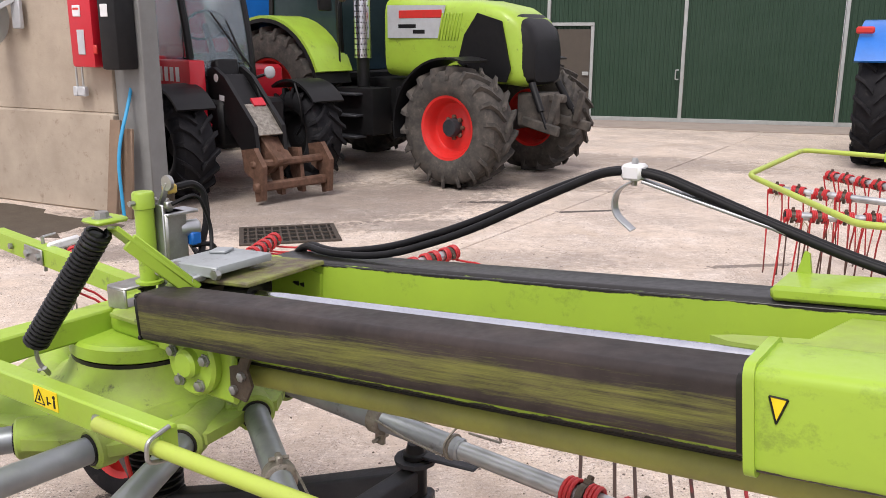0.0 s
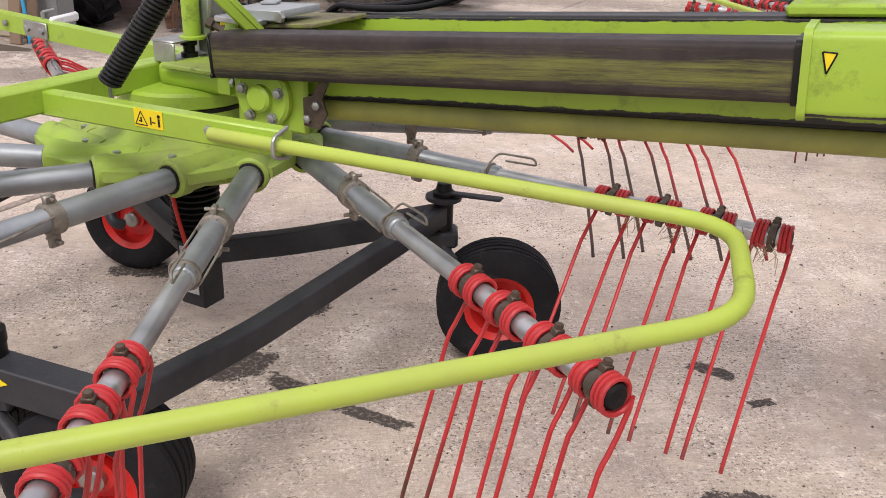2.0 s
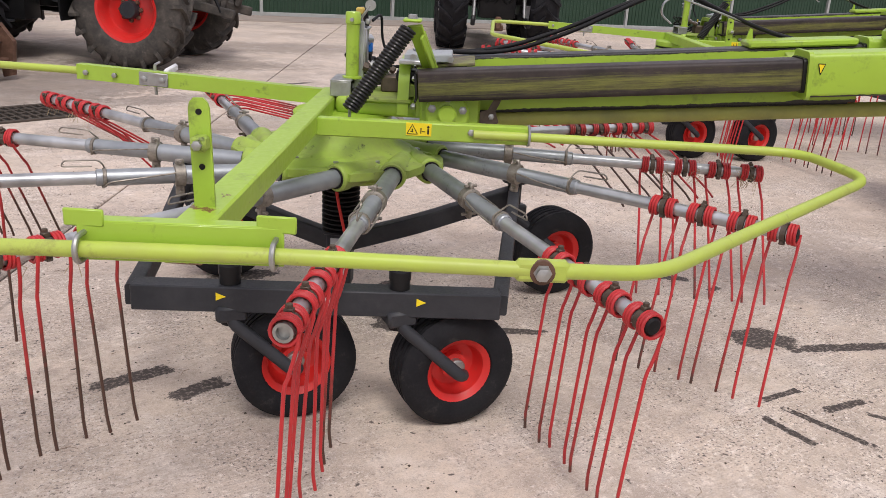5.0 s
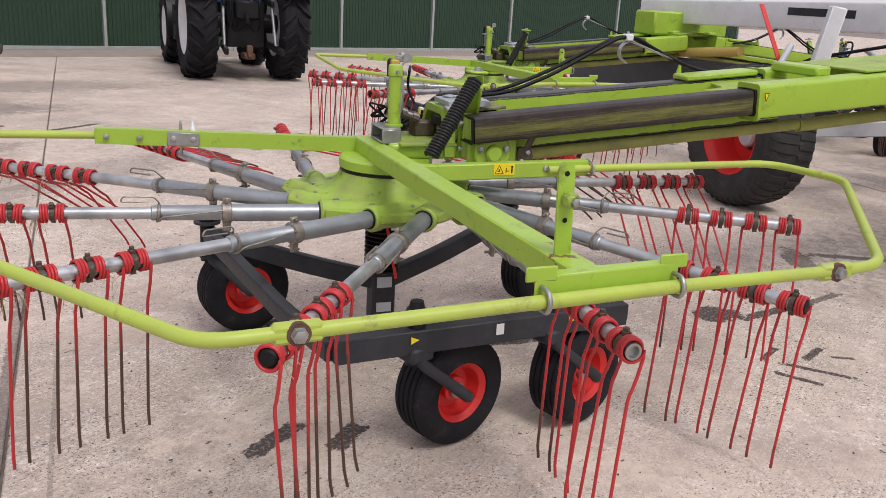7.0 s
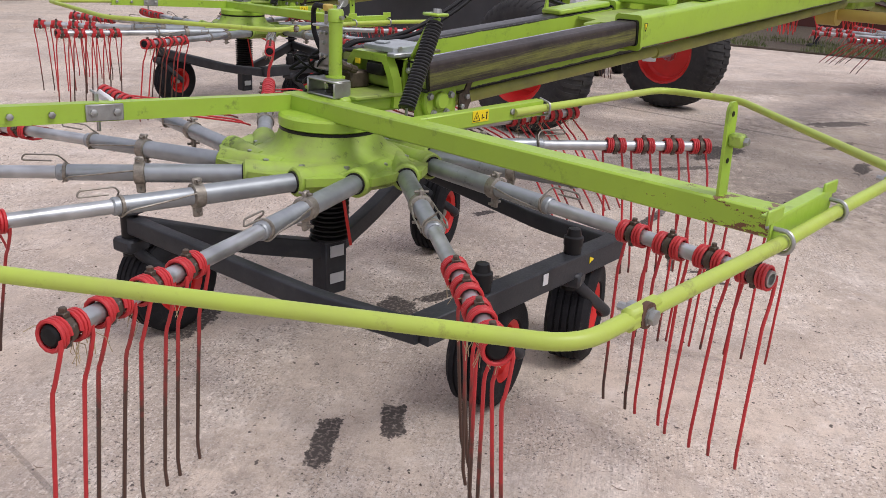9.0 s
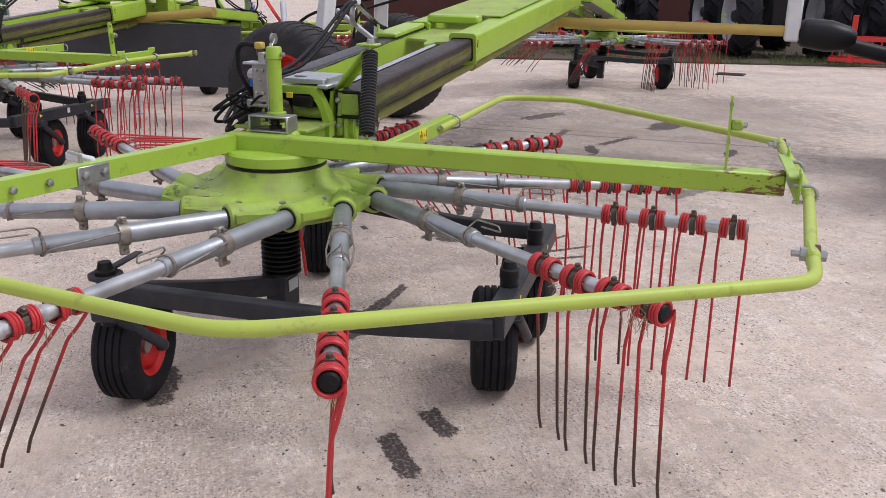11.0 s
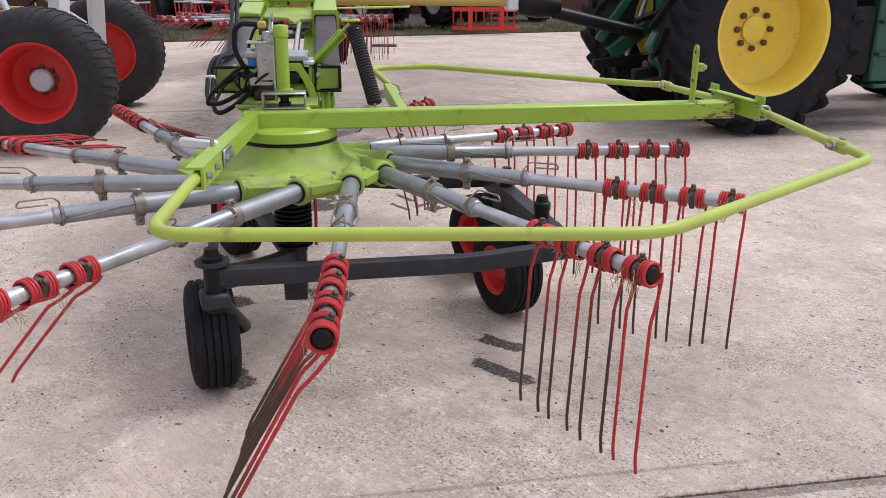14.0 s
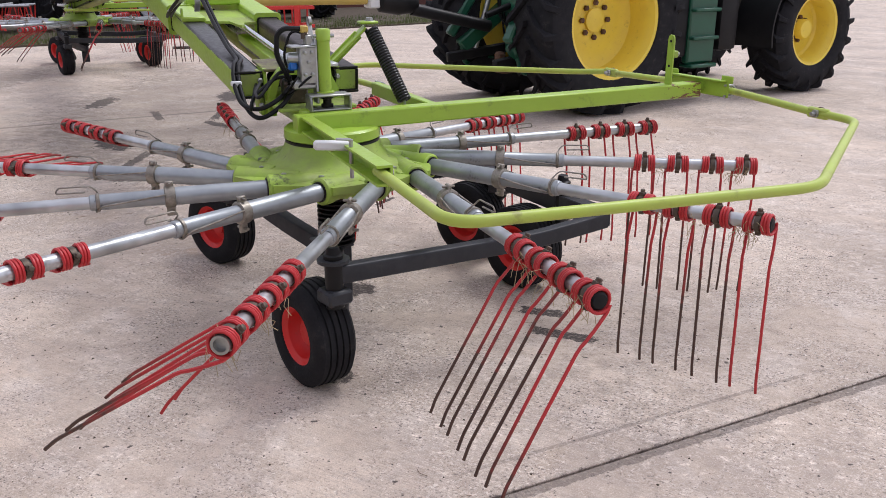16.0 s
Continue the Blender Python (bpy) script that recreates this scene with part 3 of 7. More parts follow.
# drain grating
drain = thing("drain_grate", place(-0.555, 4.94, 0.0, 14) @ Matrix.Diagonal((0.86, 0.88, 1, 1)), "rusty cast iron drain grating set into concrete", "drain")
part("frame", Geo().box((1.0, 0.05, 0.03), place(0, 0.36, 0.004)).box((1.0, 0.05, 0.03), place(0, -0.36, 0.004)).box((0.05, 0.67, 0.03), place(0.475, 0, 0.004)).box((0.05, 0.67, 0.03), place(-0.475, 0, 0.004)), DRAIN_IRON, drain)
# flat black plate paints the darkness of the pit
part("pit_shade", Geo().box((0.9, 0.67, 0.004), place(0, 0, 0.003), 0), GREASE_AND_SHADE, drain, "black plate painting the dark opening below the bars")
for i in range(11):
    part("bar", Geo().box((0.022, 0.67, 0.022), None), DRAIN_IRON, drain, m=place(-0.41 + 0.082 * i, 0, 0.012))
for i in range(3):
    part("crossbar", Geo().box((0.90, 0.018, 0.018), None), DRAIN_IRON, drain, m=place(0, -0.17 + 0.17 * i, 0.010))
copy_thing(drain, place(10.15, -8.46, 0.0, 50) @ Matrix.Diagonal((0.55, 0.5, 1, 1)))

# ---- hay rake: one rotor unit ----
ARM_Z = 0.69
LEAN = {-30: 40, -60: 12, -90: 1, -120: 0, -150: -5, -180: 0, -210: 27, -240: 55, -270: 75, -300: 77, -330: 81, 0: 67}
SAG = {-30: 0.2, -60: 0.0, -90: 1.75, -180: -0.8, -210: -0.8}


def coil_tine():
    """Double spring tine: two coils on the arm and two kinked prongs; the arm runs along x."""
    g = Geo()
    for s in (-1, 1):
        pts, turns, k = [], 3, 14
        x0 = s * 0.015
        for i in range(turns * k + 1):
            a = 2 * math.pi * i / k
            pts.append((x0 + s * 0.031 * i / (turns * k), 0.033 * math.cos(a), 0.033 * math.sin(a)))
        x1 = x0 + s * 0.031
        pts += [(x1, 0.034, -0.020), (x1 + s * 0.002, 0.022, -0.075), (x1 + s * 0.002, 0.012, -0.112), (x1 + s * 0.002, 0.006, -0.128), (x1 + s * 0.001, 0.003, -0.150), (x1, -0.004, -0.35), (x1, -0.010, -0.545), (x1, -0.009, -0.565), (x1, -0.004, -0.604)]
        g.tube(pts, 0.0052, 7)
    return g


def arm_meshes():
    tubes = Geo()
    tubes.tube([(0.30, 0, 0), (0.70, 0, 0)], 0.035, 16)
    sleeve = Geo().tube([(0.70, 0, 0), (0.715, 0, 0), (0.72, 0, 0), (0.98, 0, 0), (0.985, 0, 0)], [0.031, 0.033, 0.030, 0.030, 0.026], 16)
    outer = Geo().tube([(0.98, 0, 0), (1.797, 0, 0)], 0.0235, 14)
    cap = Geo().lathe([(0.0, 0), (0.022, 0.0), (0.026, 0.004), (0.026, 0.012), (0.020, 0.018), (0.0, 0.020)], 14, axis_pose((1.790, 0, 0), (1, 0, 0)))
    hollow = Geo().lathe([(0.0245, 0), (0.0245, 0.022), (0.017, 0.022), (0.017, 0.0)], 16, axis_pose((1.790, 0, 0), (1, 0, 0)), closed=True).lathe([(0.017, 0.0), (0.010, 0.001)], 16, axis_pose((1.797, 0, 0), (1, 0, 0)))
    clamp = Geo().lathe([(0.036, -0.02), (0.042, -0.017), (0.042, 0.017), (0.036, 0.02)], 16, axis_pose((0.70, 0, 0), (1, 0, 0)))
    clamp.box((0.032, 0.016, 0.05), pose(0.70, 0, -0.050)).box((0.032, 0.016, 0.03), pose(0.70, 0, 0.045))
    clamp.tube([(0.70, -0.028, -0.058), (0.70, 0.028, -0.058)], 0.006, 8).tube([(0.70, -0.024, 0.05), (0.70, 0.024, 0.05)], 0.005, 8)
    ring = Geo().lathe([(0.030, -0.007), (0.035, -0.005), (0.035, 0.005), (0.030, 0.007)], 14, axis_pose((0.955, 0, 0), (1, 0, 0)))
    clip = Geo().tube([(0.71, 0.036, 0.018), (0.83, 0.046, 0.006), (0.945, 0.040, -0.008), (0.965, 0.020, -0.036), (0.962, -0.030, -0.022), (0.952, -0.038, 0.020), (0.958, 0.0, 0.046), (0.975, 0.01, 0.066), (1.085, 0.015, 0.068), (1.095, 0.018, 0.048), (0.995, 0.014, 0.045)], 0.0032, 6, bend=0.018, steps=4)
    clip.tube([(0.71, -0.036, 0.015), (0.83, -0.044, 0.0), (0.95, -0.036, -0.012)], 0.0032, 6)
    return [x.mesh(n, m) for n, x, m in (("inner_tube", tubes, GREY_ARM), ("sleeve", sleeve, GREY_ARM), ("outer_tube", outer, GALV), ("end_cap", cap, RUBBER), ("open_end", hollow, STEEL), ("clamp", clamp, BAND), ("ring", ring, BAND), ("spring_clip", clip, BAND))]


def tine_clamp():
    g = Geo()
    g.lathe([(0.026, -0.010), (0.031, -0.009), (0.031, 0.009), (0.026, 0.010)], 12, axis_pose((0, 0, 0), (1, 0, 0)))
    g.box((0.020, 0.022, 0.014), pose(0, 0, 0.034), 0.002).lathe([(0.009, 0), (0.009, 0.010), (0.006, 0.012)], 6, pose(0, 0, 0.040))
    g.box((0.018, 0.02, 0.014), pose(0, 0, -0.034), 0.002)
    return g


INNER, SLEEVE, OUTER, CAP, HOLLOW, CLAMP, RING, CLIP = arm_meshes()
TINE_MESH = coil_tine().mesh("tine", TINE)
TINE_RED = coil_tine().mesh("tine", TINE_OUTER)
TCLAMP = tine_clamp().mesh("tine_clamp", CLAMP_STEEL)


def small_tyre():
    prof = [(0.108, -0.062), (0.118, -0.078), (0.150, -0.086), (0.180, -0.080), (0.197, -0.066)]
    z = -0.062
    for i in range(5):
        prof += [(0.205 - 0.0012 * abs(i - 2), z), (0.205 - 0.0012 * abs(i - 2), z + 0.0175), (0.196, z + 0.0195), (0.196, z + 0.0245)]
        z += 0.0265
    prof = prof[:-2]
    prof += [(0.197, 0.066), (0.180, 0.080), (0.150, 0.086), (0.118, 0.078), (0.108, 0.062)]
    return Geo().lathe(prof + [(0.106, 0.0)], 40, closed=True)


def small_rim():
    g = Geo().lathe([(0.112, -0.070), (0.118, -0.074), (0.118, -0.068), (0.104, -0.060), (0.100, -0.030), (0.100, 0.03), (0.104, 0.060), (0.118, 0.068), (0.118, 0.074), (0.112, 0.070), (0.094, 0.055), (0.088, 0.020), (0.078, 0.004), (0.040, 0.0), (0.040, -0.004), (0.078, -0.006), (0.088, -0.02), (0.094, -0.055)], 36, closed=True)
    g.lathe([(0.045, -0.03), (0.045, 0.03)], 20)
    return g


SMALL_TYRE = small_tyre().mesh("tyre", TYRE)
SMALL_RIM = small_rim().mesh("rim", RIM_RED)
HUB_END = Geo().lathe([(0.030, 0.0), (0.030, 0.050), (0.024, 0.054), (0.010, 0.056)], 16).mesh("axle_end", STEEL)


def castor(parent, pin, wheel, axis):
    """A castor wheel: pin in the frame, bent arm and wheel whose axle points along axis (degrees)."""
    d = Vector((math.cos(radians(axis)), math.sin(radians(axis)), 0))
    c = Vector((wheel[0], wheel[1], 0.205))
    w = part("castor_wheel", SMALL_TYRE, TYRE, parent, "ribbed black tyre on a red rim", axis_pose(c, d))
    part("rim", SMALL_RIM, RIM_RED, w)
    part("axle_end", HUB_END, STEEL, w)
    p = Vector((pin[0], pin[1], 0.205))
    tip = c + d * 0.105
    part("castor_arm", Geo().tube([(p.x, p.y, 0.44), Vector((p.x, p.y, 0.375)) + d * 0.035, tip + d * 0.02 + (p - c) * 0.12 + Vector((0, 0, 0.015)), c + d * 0.100], 0.021, 14, bend=0.03), DARK_GREY, parent)
    part("pivot_pin", Geo().lathe([(0.033, 0.36), (0.033, 0.53), (0.036, 0.53), (0.036, 0.56), (0.028, 0.565), (0.022, 0.59), (0.012, 0.592)], 18, place(p.x, p.y)), BLACK, parent)
    part("fork_cap", Geo().box((0.10, 0.10, 0.055), place(p.x, p.y, 0.405, axis), 0.01), DARK_GREY, parent)


def arm_pose(az):
    """Arms leave the head off centre, 0.27 m beside the axis, so that their tips stand on a circle."""
    d = radians(az - 8.5)
    sag = SAG.get(az, -0.35)
    return pose(-0.27 * math.sin(d), 0.27 * math.cos(d), ARM_Z, 0, sag, az - 8.5)


def rake_rotor(leans, loop=True):
    unit = thing("rake_rotor", Matrix(), "lime green hay rake rotor with twelve red tine arms", "hay rake rotor", "rotors of the rake")
    # rotating head
    head = Geo().lathe([(0.10, 0.628), (0.33, 0.635), (0.350, 0.650), (0.352, 0.690), (0.340, 0.706), (0.304, 0.712), (0.299, 0.728), (0.272, 0.736), (0.238, 0.752), (0.214, 0.782), (0.201, 0.815), (0.10, 0.82)], 60)
    part("rotor_head", head, LIME_DIRTY, unit, "dusty scuffed lime green cast head")
    for az in leans:
        m = arm_pose(az)
        g = Geo().lathe([(0.046, 0.06), (0.049, 0.27), (0.054, 0.285), (0.054, 0.325), (0.047, 0.332), (0.038, 0.332), (0.038, 0.26)], 20, m @ axis_pose((0, 0, 0), (1, 0, 0)))
        part("socket", g, LIME_DIRTY, unit)
        part("socket_web", Geo().plate([(0.03, -0.10), (0.20, -0.085), (0.315, -0.060), (0.315, 0.062), (0.22, 0.10), (0.10, 0.12)], 0.030, m @ pose(0, 0, 0.008)), LIME_DIRTY, unit)
        part("socket_ear", Geo().box((0.055, 0.024, 0.050), m @ pose(0.285, -0.066, 0.002), 0.006), LIME_DIRTY, unit)
        part("bolt", Geo().lathe([(0.014, 0), (0.014, 0.012), (0.009, 0.014)], 6, m @ pose(0.25, -0.075, 0.026)), STEEL, unit)
        part("socket_seal", Geo().lathe([(0.0355, 0.326), (0.042, 0.327), (0.041, 0.336), (0.0355, 0.337)], 18, m @ axis_pose((0, 0, 0), (1, 0, 0))), GREASE_AND_SHADE, unit)
    part("seal_gap", Geo().lathe([(0.19, 0.812), (0.202, 0.815), (0.202, 0.826), (0.19, 0.828)], 40), GREASE_AND_SHADE, unit, "black greasy seal between head and drum")
    part("drum", Geo().lathe([(0.195, 0.826), (0.205, 0.832), (0.205, 0.868), (0.195, 0.877), (0.06, 0.885)], 48), LIME, unit)
    # arms
    for az, lean in leans.items():
        arm = part("tine_arm", INNER, GREY_ARM, unit, "grey galvanised arm with red spring tines", arm_pose(az))
        part("sleeve", SLEEVE, GREY_ARM, arm)
        part("outer_tube", OUTER, GALV, arm, "shiny galvanised tube")
        part("end_cap" if az not in (-120, -240) else "open_end", CAP if az not in (-120, -240) else HOLLOW, RUBBER, arm)
        part("clamp", CLAMP, STEEL, arm)
        part("ring", RING, STEEL, arm)
        part("spring_clip", CLIP, STEEL, arm)
        rnd = random.Random(az)
        for r in (1.335, 1.477, 1.622, 1.762):
            part("tine", TINE_RED if r > 1.7 or az in (-30, -60, -90, -120, -240, -270, -300, -330) else TINE_MESH, None, arm, m=pose(r, 0, 0, -(lean - 11 if az == -240 and r < 1.4 else lean) + rnd.uniform(-2.5, 2.5), rnd.uniform(-1.5, 1.5), rnd.uniform(-1.5, 1.5)))
            part("tine_clamp", TCLAMP, STEEL, arm, m=pose(r, 0, 0, -lean, 0, 0))
        if az in (-150, -180, -210, -240, -30):
            wisp = Geo()
            for i in range(34):
                r = rnd.choice((1.40, 1.55, 1.70, 1.725, 1.75)) + rnd.uniform(-0.02, 0.02)
                a = rnd.uniform(2.6, 5.4)
                p = Vector((r, 0.036 * math.cos(a), 0.036 * math.sin(a)))
                q = p + Vector((rnd.uniform(-0.03, 0.03), rnd.uniform(-0.025, 0.025), rnd.uniform(-0.03, 0.0)))
                wisp.tube([p, q, q + Vector((rnd.uniform(-0.02, 0.02), rnd.uniform(-0.02, 0.02), rnd.uniform(-0.05, -0.01)))], 0.0011, 3)
            tagged(part("hay_wisp", wisp, HAY, arm), "dry hay caught between the coils", kind="stuff")
    # column, undercarriage
    column = Geo()
    prof = []
    for i in range(13):
        z = 0.345 + i * 0.0205
        prof += [(0.062, z), (0.082, z + 0.006), (0.082, z + 0.012), (0.062, z + 0.018)]
    part("bellows", column.lathe(prof, 28), RUBBER, unit, "black rubber bellows round the column")
    part("column_foot", Geo().box((0.11, 0.10, 0.24), place(0, 0, 0.225, -35), 0.006).box((0.13, 0.12, 0.012), place(0, 0, 0.345, -35)), DARK_GREY, unit)
    part("rating_plate", Geo().box((0.07, 0.003, 0.05), pose(-0.031, -0.044, 0.30, 0, 0, -35), 0), PALE_GREY, unit, "silver type plate with small print")
    part("warning_label", Geo().box((0.07, 0.003, 0.045), pose(-0.031, -0.044, 0.18, 0, 0, -35), 0), PALE_GREY, unit, "pale label with small print")
    part("cable_strap", Geo().tube([(-0.07, -0.07, 0.62), (-0.05, -0.085, 0.48), (-0.02, -0.10, 0.33)], 0.007, 8), RED, unit, "red strap hanging beside the bellows")
    L, R, C1, C2 = (-0.482, 0.626), (0.809, -0.172), (-1.02, -0.618), (-0.010, -1.185)
    z = 0.455
    beam = Geo().bar((C1[0], C1[1], z), (C2[0], C2[1], z), 0.075, 0.085)
    part("front_beam", beam, DARK_GREY, unit, "charcoal box beam with small yellow arrows")
    e = (Vector(C2) - Vector(C1)).normalized()
    n = Vector((e.y, -e.x))
    for s in (0.24, 0.78):
        p = Vector(C1).lerp(Vector(C2), s) + n * 0.0395
        m = Matrix(((e.x, 0, n.x, p.x), (e.y, 0, n.y, p.y), (0, 1, 0, z + 0.012), (0, 0, 0, 1)))
        part("arrow_sticker", Geo().plate([(-0.015, -0.013), (0.015, 0.0), (-0.015, 0.013)], 0.002, m), STICKER_Y, unit)
    p = Vector(C1).lerp(Vector(C2), 0.52) + n * 0.0395
    m = Matrix(((e.x, 0, n.x, p.x), (e.y, 0, n.y, p.y), (0, 1, 0, z + 0.012), (0, 0, 0, 1)))
    part("lift_sticker", Geo().box((0.03, 0.04, 0.002), m, 0), WHITE, unit)
    for a, b, nm in ((L, C1, "side_bar"), (R, C2, "side_bar")):
        part(nm, Geo().tube([(a[0], a[1], z + 0.03), (a[0] * 0.75 + b[0] * 0.25, a[1] * 0.75 + b[1] * 0.25, z + 0.012), (a[0] * 0.3 + b[0] * 0.7, a[1] * 0.3 + b[1] * 0.7, z - 0.02), (b[0], b[1], z - 0.005)], 1.0, prof=rounded(0.052, 0.068, 0.008), bend=0.1), DARK_GREY, unit)
        part("cross_bar", Geo().tube([(a[0], a[1], z + 0.02), (a[0] * 0.42, a[1] * 0.42, z - 0.10), (0, 0, z - 0.165)], 1.0, prof=rounded(0.06, 0.08, 0.008), bend=0.1), DARK_GREY, unit)
        u = Vector(a).normalized()
        part("pin_plate", Geo().plate([(0.06 * math.cos(t), 0.06 * math.sin(t)) for t in (i * math.pi / 6 for i in range(12))], 0.012, place(a[0], a[1], z + 0.085)).bar((a[0], a[1], z + 0.10), (a[0] + 0.20 * 0.86, a[1] - 0.20 * 0.5, z + 0.11), 0.035, 0.010), DARK_GREY, unit)
    castor(unit, (-0.755, -0.758), (-0.547, -0.772), -105)
    castor(unit, (-0.290, -1.022), (-0.093, -1.053), -100)
    castor(unit, R, (0.990, -0.258), -97)
    castor(unit, L, (-0.322, 0.572), -111)
    # guard frame
    b0, b1 = Vector((0.045, 0.185, 0.904)), Vector((-1.122, -1.560, 0.920))
    part("guard_beam", Geo().bar(b0, b1, 0.085, 0.072, 0.006), CHIPPED, unit, "lime green box beam, paint chipped near its end")
    la, lb = Vector((0.0, 0.165, 0.905)), Vector((-0.87, 0.845, 0.94))
    arm = Geo().tube([la, lb], 1.0, prof=[(-0.025, -0.032), (0.025, -0.032), (0.025, 0.032), (-0.025, 0.032), (-0.025, 0.024), (0.017, 0.024), (0.017, -0.024), (-0.025, -0.024)])
    part("guard_arm", arm, LIME, unit, "lime green channel arm with bolted joint")
    k = (lb - la).normalized()
    side = Vector((-k.y, k.x, 0))
    joint = part("joint_plate", Geo().bar(la + k * 0.69 + side * 0.030, la + k * 0.82 + side * 0.030, 0.008, 0.058, 0.003), STEEL, unit, "galvanised joint plate")
    for s in (0.715, 0.795):
        part("bolt", Geo().lathe([(0.014, 0), (0.014, 0.010), (0.010, 0.012)], 6, axis_pose(la + k * s + side * 0.033, side)), STEEL, joint)
    for s in (0.93, 1.06):
        part("bolt", Geo().lathe([(0.012, 0), (0.012, 0.010), (0.008, 0.012)], 6, axis_pose(la + k * s + side * 0.028, side)), STEEL, unit)
    blade = Vector((-0.555, 0.615, 0.955))
    # white colour stands for the bright reflection on the metal blade
    part("joint_blade", Geo().bar(blade + side * 0.01, blade - side * 0.115 + Vector((0, 0, 0.012)), 0.020, 0.034, 0.008), WHITE, unit, "metal latch blade at the joint, bright reflection painted white")
    part("latch_pin", Geo().tube([blade + k * 0.05 + Vector((0, 0, 0.03)), blade + k * 0.05 - Vector((0, 0, 0.10))], 0.007, 8).tube([blade + k * 0.05 + Vector((0, 0, 0.03)), blade + k * 0.05 + side * -0.05 + Vector((0, 0, 0.035))], 0.005, 6), STEEL, unit)
    ra, rb = Vector((-0.335, -0.36, 0.9)), Vector((0.35, -0.808, 0.908))
    part("guard_arm", Geo().bar(ra, rb, 0.045, 0.066, 0.005), LIME, unit, "lime green box arm with a yellow warning sticker")
    k2 = (rb - ra).normalized()
    s2 = Vector((k2.y, -k2.x, 0))
    p = Vector((0.019, -0.588, 0.908)) + s2 * 0.002
    p = ra + k2 * (p - ra).dot(k2) + s2 * 0.0238
    m = Matrix(((k2.x, 0, s2.x, p.x), (k2.y, 0, s2.y, p.y), (0, 1, 0, p.z + 0.008), (0, 0, 0, 1)))
    st = part("warning_sticker", Geo().box((0.092, 0.046, 0.0015), m, 0), STICKER_Y, unit, "yellow warning sticker with black pictograms")
    tri = [(-0.042, -0.017), (-0.004, -0.017), (-0.023, 0.017)]
    g = Geo()
    for (x0, y0), (x1, y1) in zip(tri, tri[1:] + tri[:1]):
        g.tube([m @ Vector((x0, y0, 0.0014)), m @ Vector((x1, y1, 0.0014))], 0.0013, 4)
    for x, y, w, h in ((-0.023, -0.004, 0.004, 0.012), (-0.025, -0.008, 0.010, 0.003), (0.008, -0.004, 0.004, 0.020), (0.017, -0.007, 0.010, 0.003), (0.034, -0.006, 0.006, 0.020)):
        g.box((w, h, 0.001), m @ Matrix.Translation((x, y, 0.0013)), 0)
    g.lathe([(0.0045, -0.0005), (0.0045, 0.0008)], 10, m @ Matrix.Translation((0.034, 0.010, 0.0012)))
    part("pictogram", g, BLACK, st)
    part("bolt", Geo().lathe([(0.017, 0), (0.017, 0.004), (0.013, 0.004), (0.013, 0.014), (0.009, 0.016)], 6, axis_pose(Vector((0.174, -0.697, 0.911)) + s2 * 0.012, s2)), STEEL, unit)
    # guard tubes
    T1, T2 = Vector((-0.515, -1.965, 0.920)), Vector((-1.763, -1.191, 0.905))
    c1, c2 = Vector((-1.307, -1.512, 0.930)), Vector((-0.981, -1.700, 0.930))
    t = (T1 - T2).normalized()
    part("guard_tube", Geo().tube([T2 + t * 0.03, c1, c2, T1 - t * 0.03], 0.0168, 14, bend=0.12), LIME_FADED, unit, "lime green guard tube")
    right = [rb - k2 * 0.2 + s2 * 0.03, rb + k2 * 0.06 + s2 * 0.03, (1.195, -1.345, 0.90), (1.05, -1.70, 0.90), (-0.265, -2.045, 0.90), T1 + t * 0.05, T1 - t * 0.03]
    left = [lb - k * 0.08 + side * 0.0, lb + k * 0.03, (-1.285, 1.165, 0.942), (-1.978, 0.212, 0.915), (-1.925, -1.085, 0.900), T2 - t * 0.05, T2 + t * 0.03]
    if loop:
        part("guard_tube", Geo().tube(right, 0.0166, 14, bend=0.11), LIME_FADED, unit, "bent lime green guard tube with rubbed corner")
    part("guard_tube", Geo().tube(left, 0.0166, 14, bend=0.10), LIME_FADED, unit, "bent lime green guard tube")
    for q, d in ((T1, t), (T2, -t)):
        out = Vector((d.y, -d.x, 0)) if (Vector((d.y, -d.x, 0)).dot(q) > 0) else Vector((-d.y, d.x, 0))
        part("tube_joint", Geo().bar(q - d * 0.055, q + d * 0.055, 0.030, 0.046, 0.008), LIME_FADED, unit, "flattened bolted joint")
        part("rusty_washer", Geo().lathe([(0.026, -0.012), (0.026, 0.0), (0.012, 0.001)], 18, axis_pose(q + out * 0.0165, out)), RUST, unit)
        part("bolt", Geo().lathe([(0.019, 0), (0.019, 0.004), (0.015, 0.004), (0.015, 0.016), (0.010, 0.018)], 6, axis_pose(q + out * 0.016, out)), STEEL, unit)
        part("nut", Geo().lathe([(0.018, 0), (0.018, 0.014), (0.009, 0.015), (0.009, 0.034), (0.004, 0.035)], 6, axis_pose(q - out * 0.014, -out)), STEEL, unit)
    inward = Vector((0.55, 0.835, 0))
    bp = Geo().bar(c1 + inward * 0.030 - t * 0.015 + Vector((0, 0, 0.008)), c2 + inward * 0.030 + t * 0.015 + Vector((0, 0, 0.008)), 0.008, 0.082, 0.003).bar(c1 + inward * 0.045 + Vector((0, 0, 0.047)), c2 + inward * 0.045 + Vector((0, 0, 0.047)), 0.036, 0.007, 0.002)
    for c in (c1, c2):
        bp.box((0.08, 0.008, 0.036), pose(c.x + inward.x * 0.03, c.y + inward.y * 0.03, c.z + 0.055, 0, 0, -33.5), 0.003)
    part("guard_bracket", bp, LIME, unit, "folded lime bracket plate clamped to the tube")
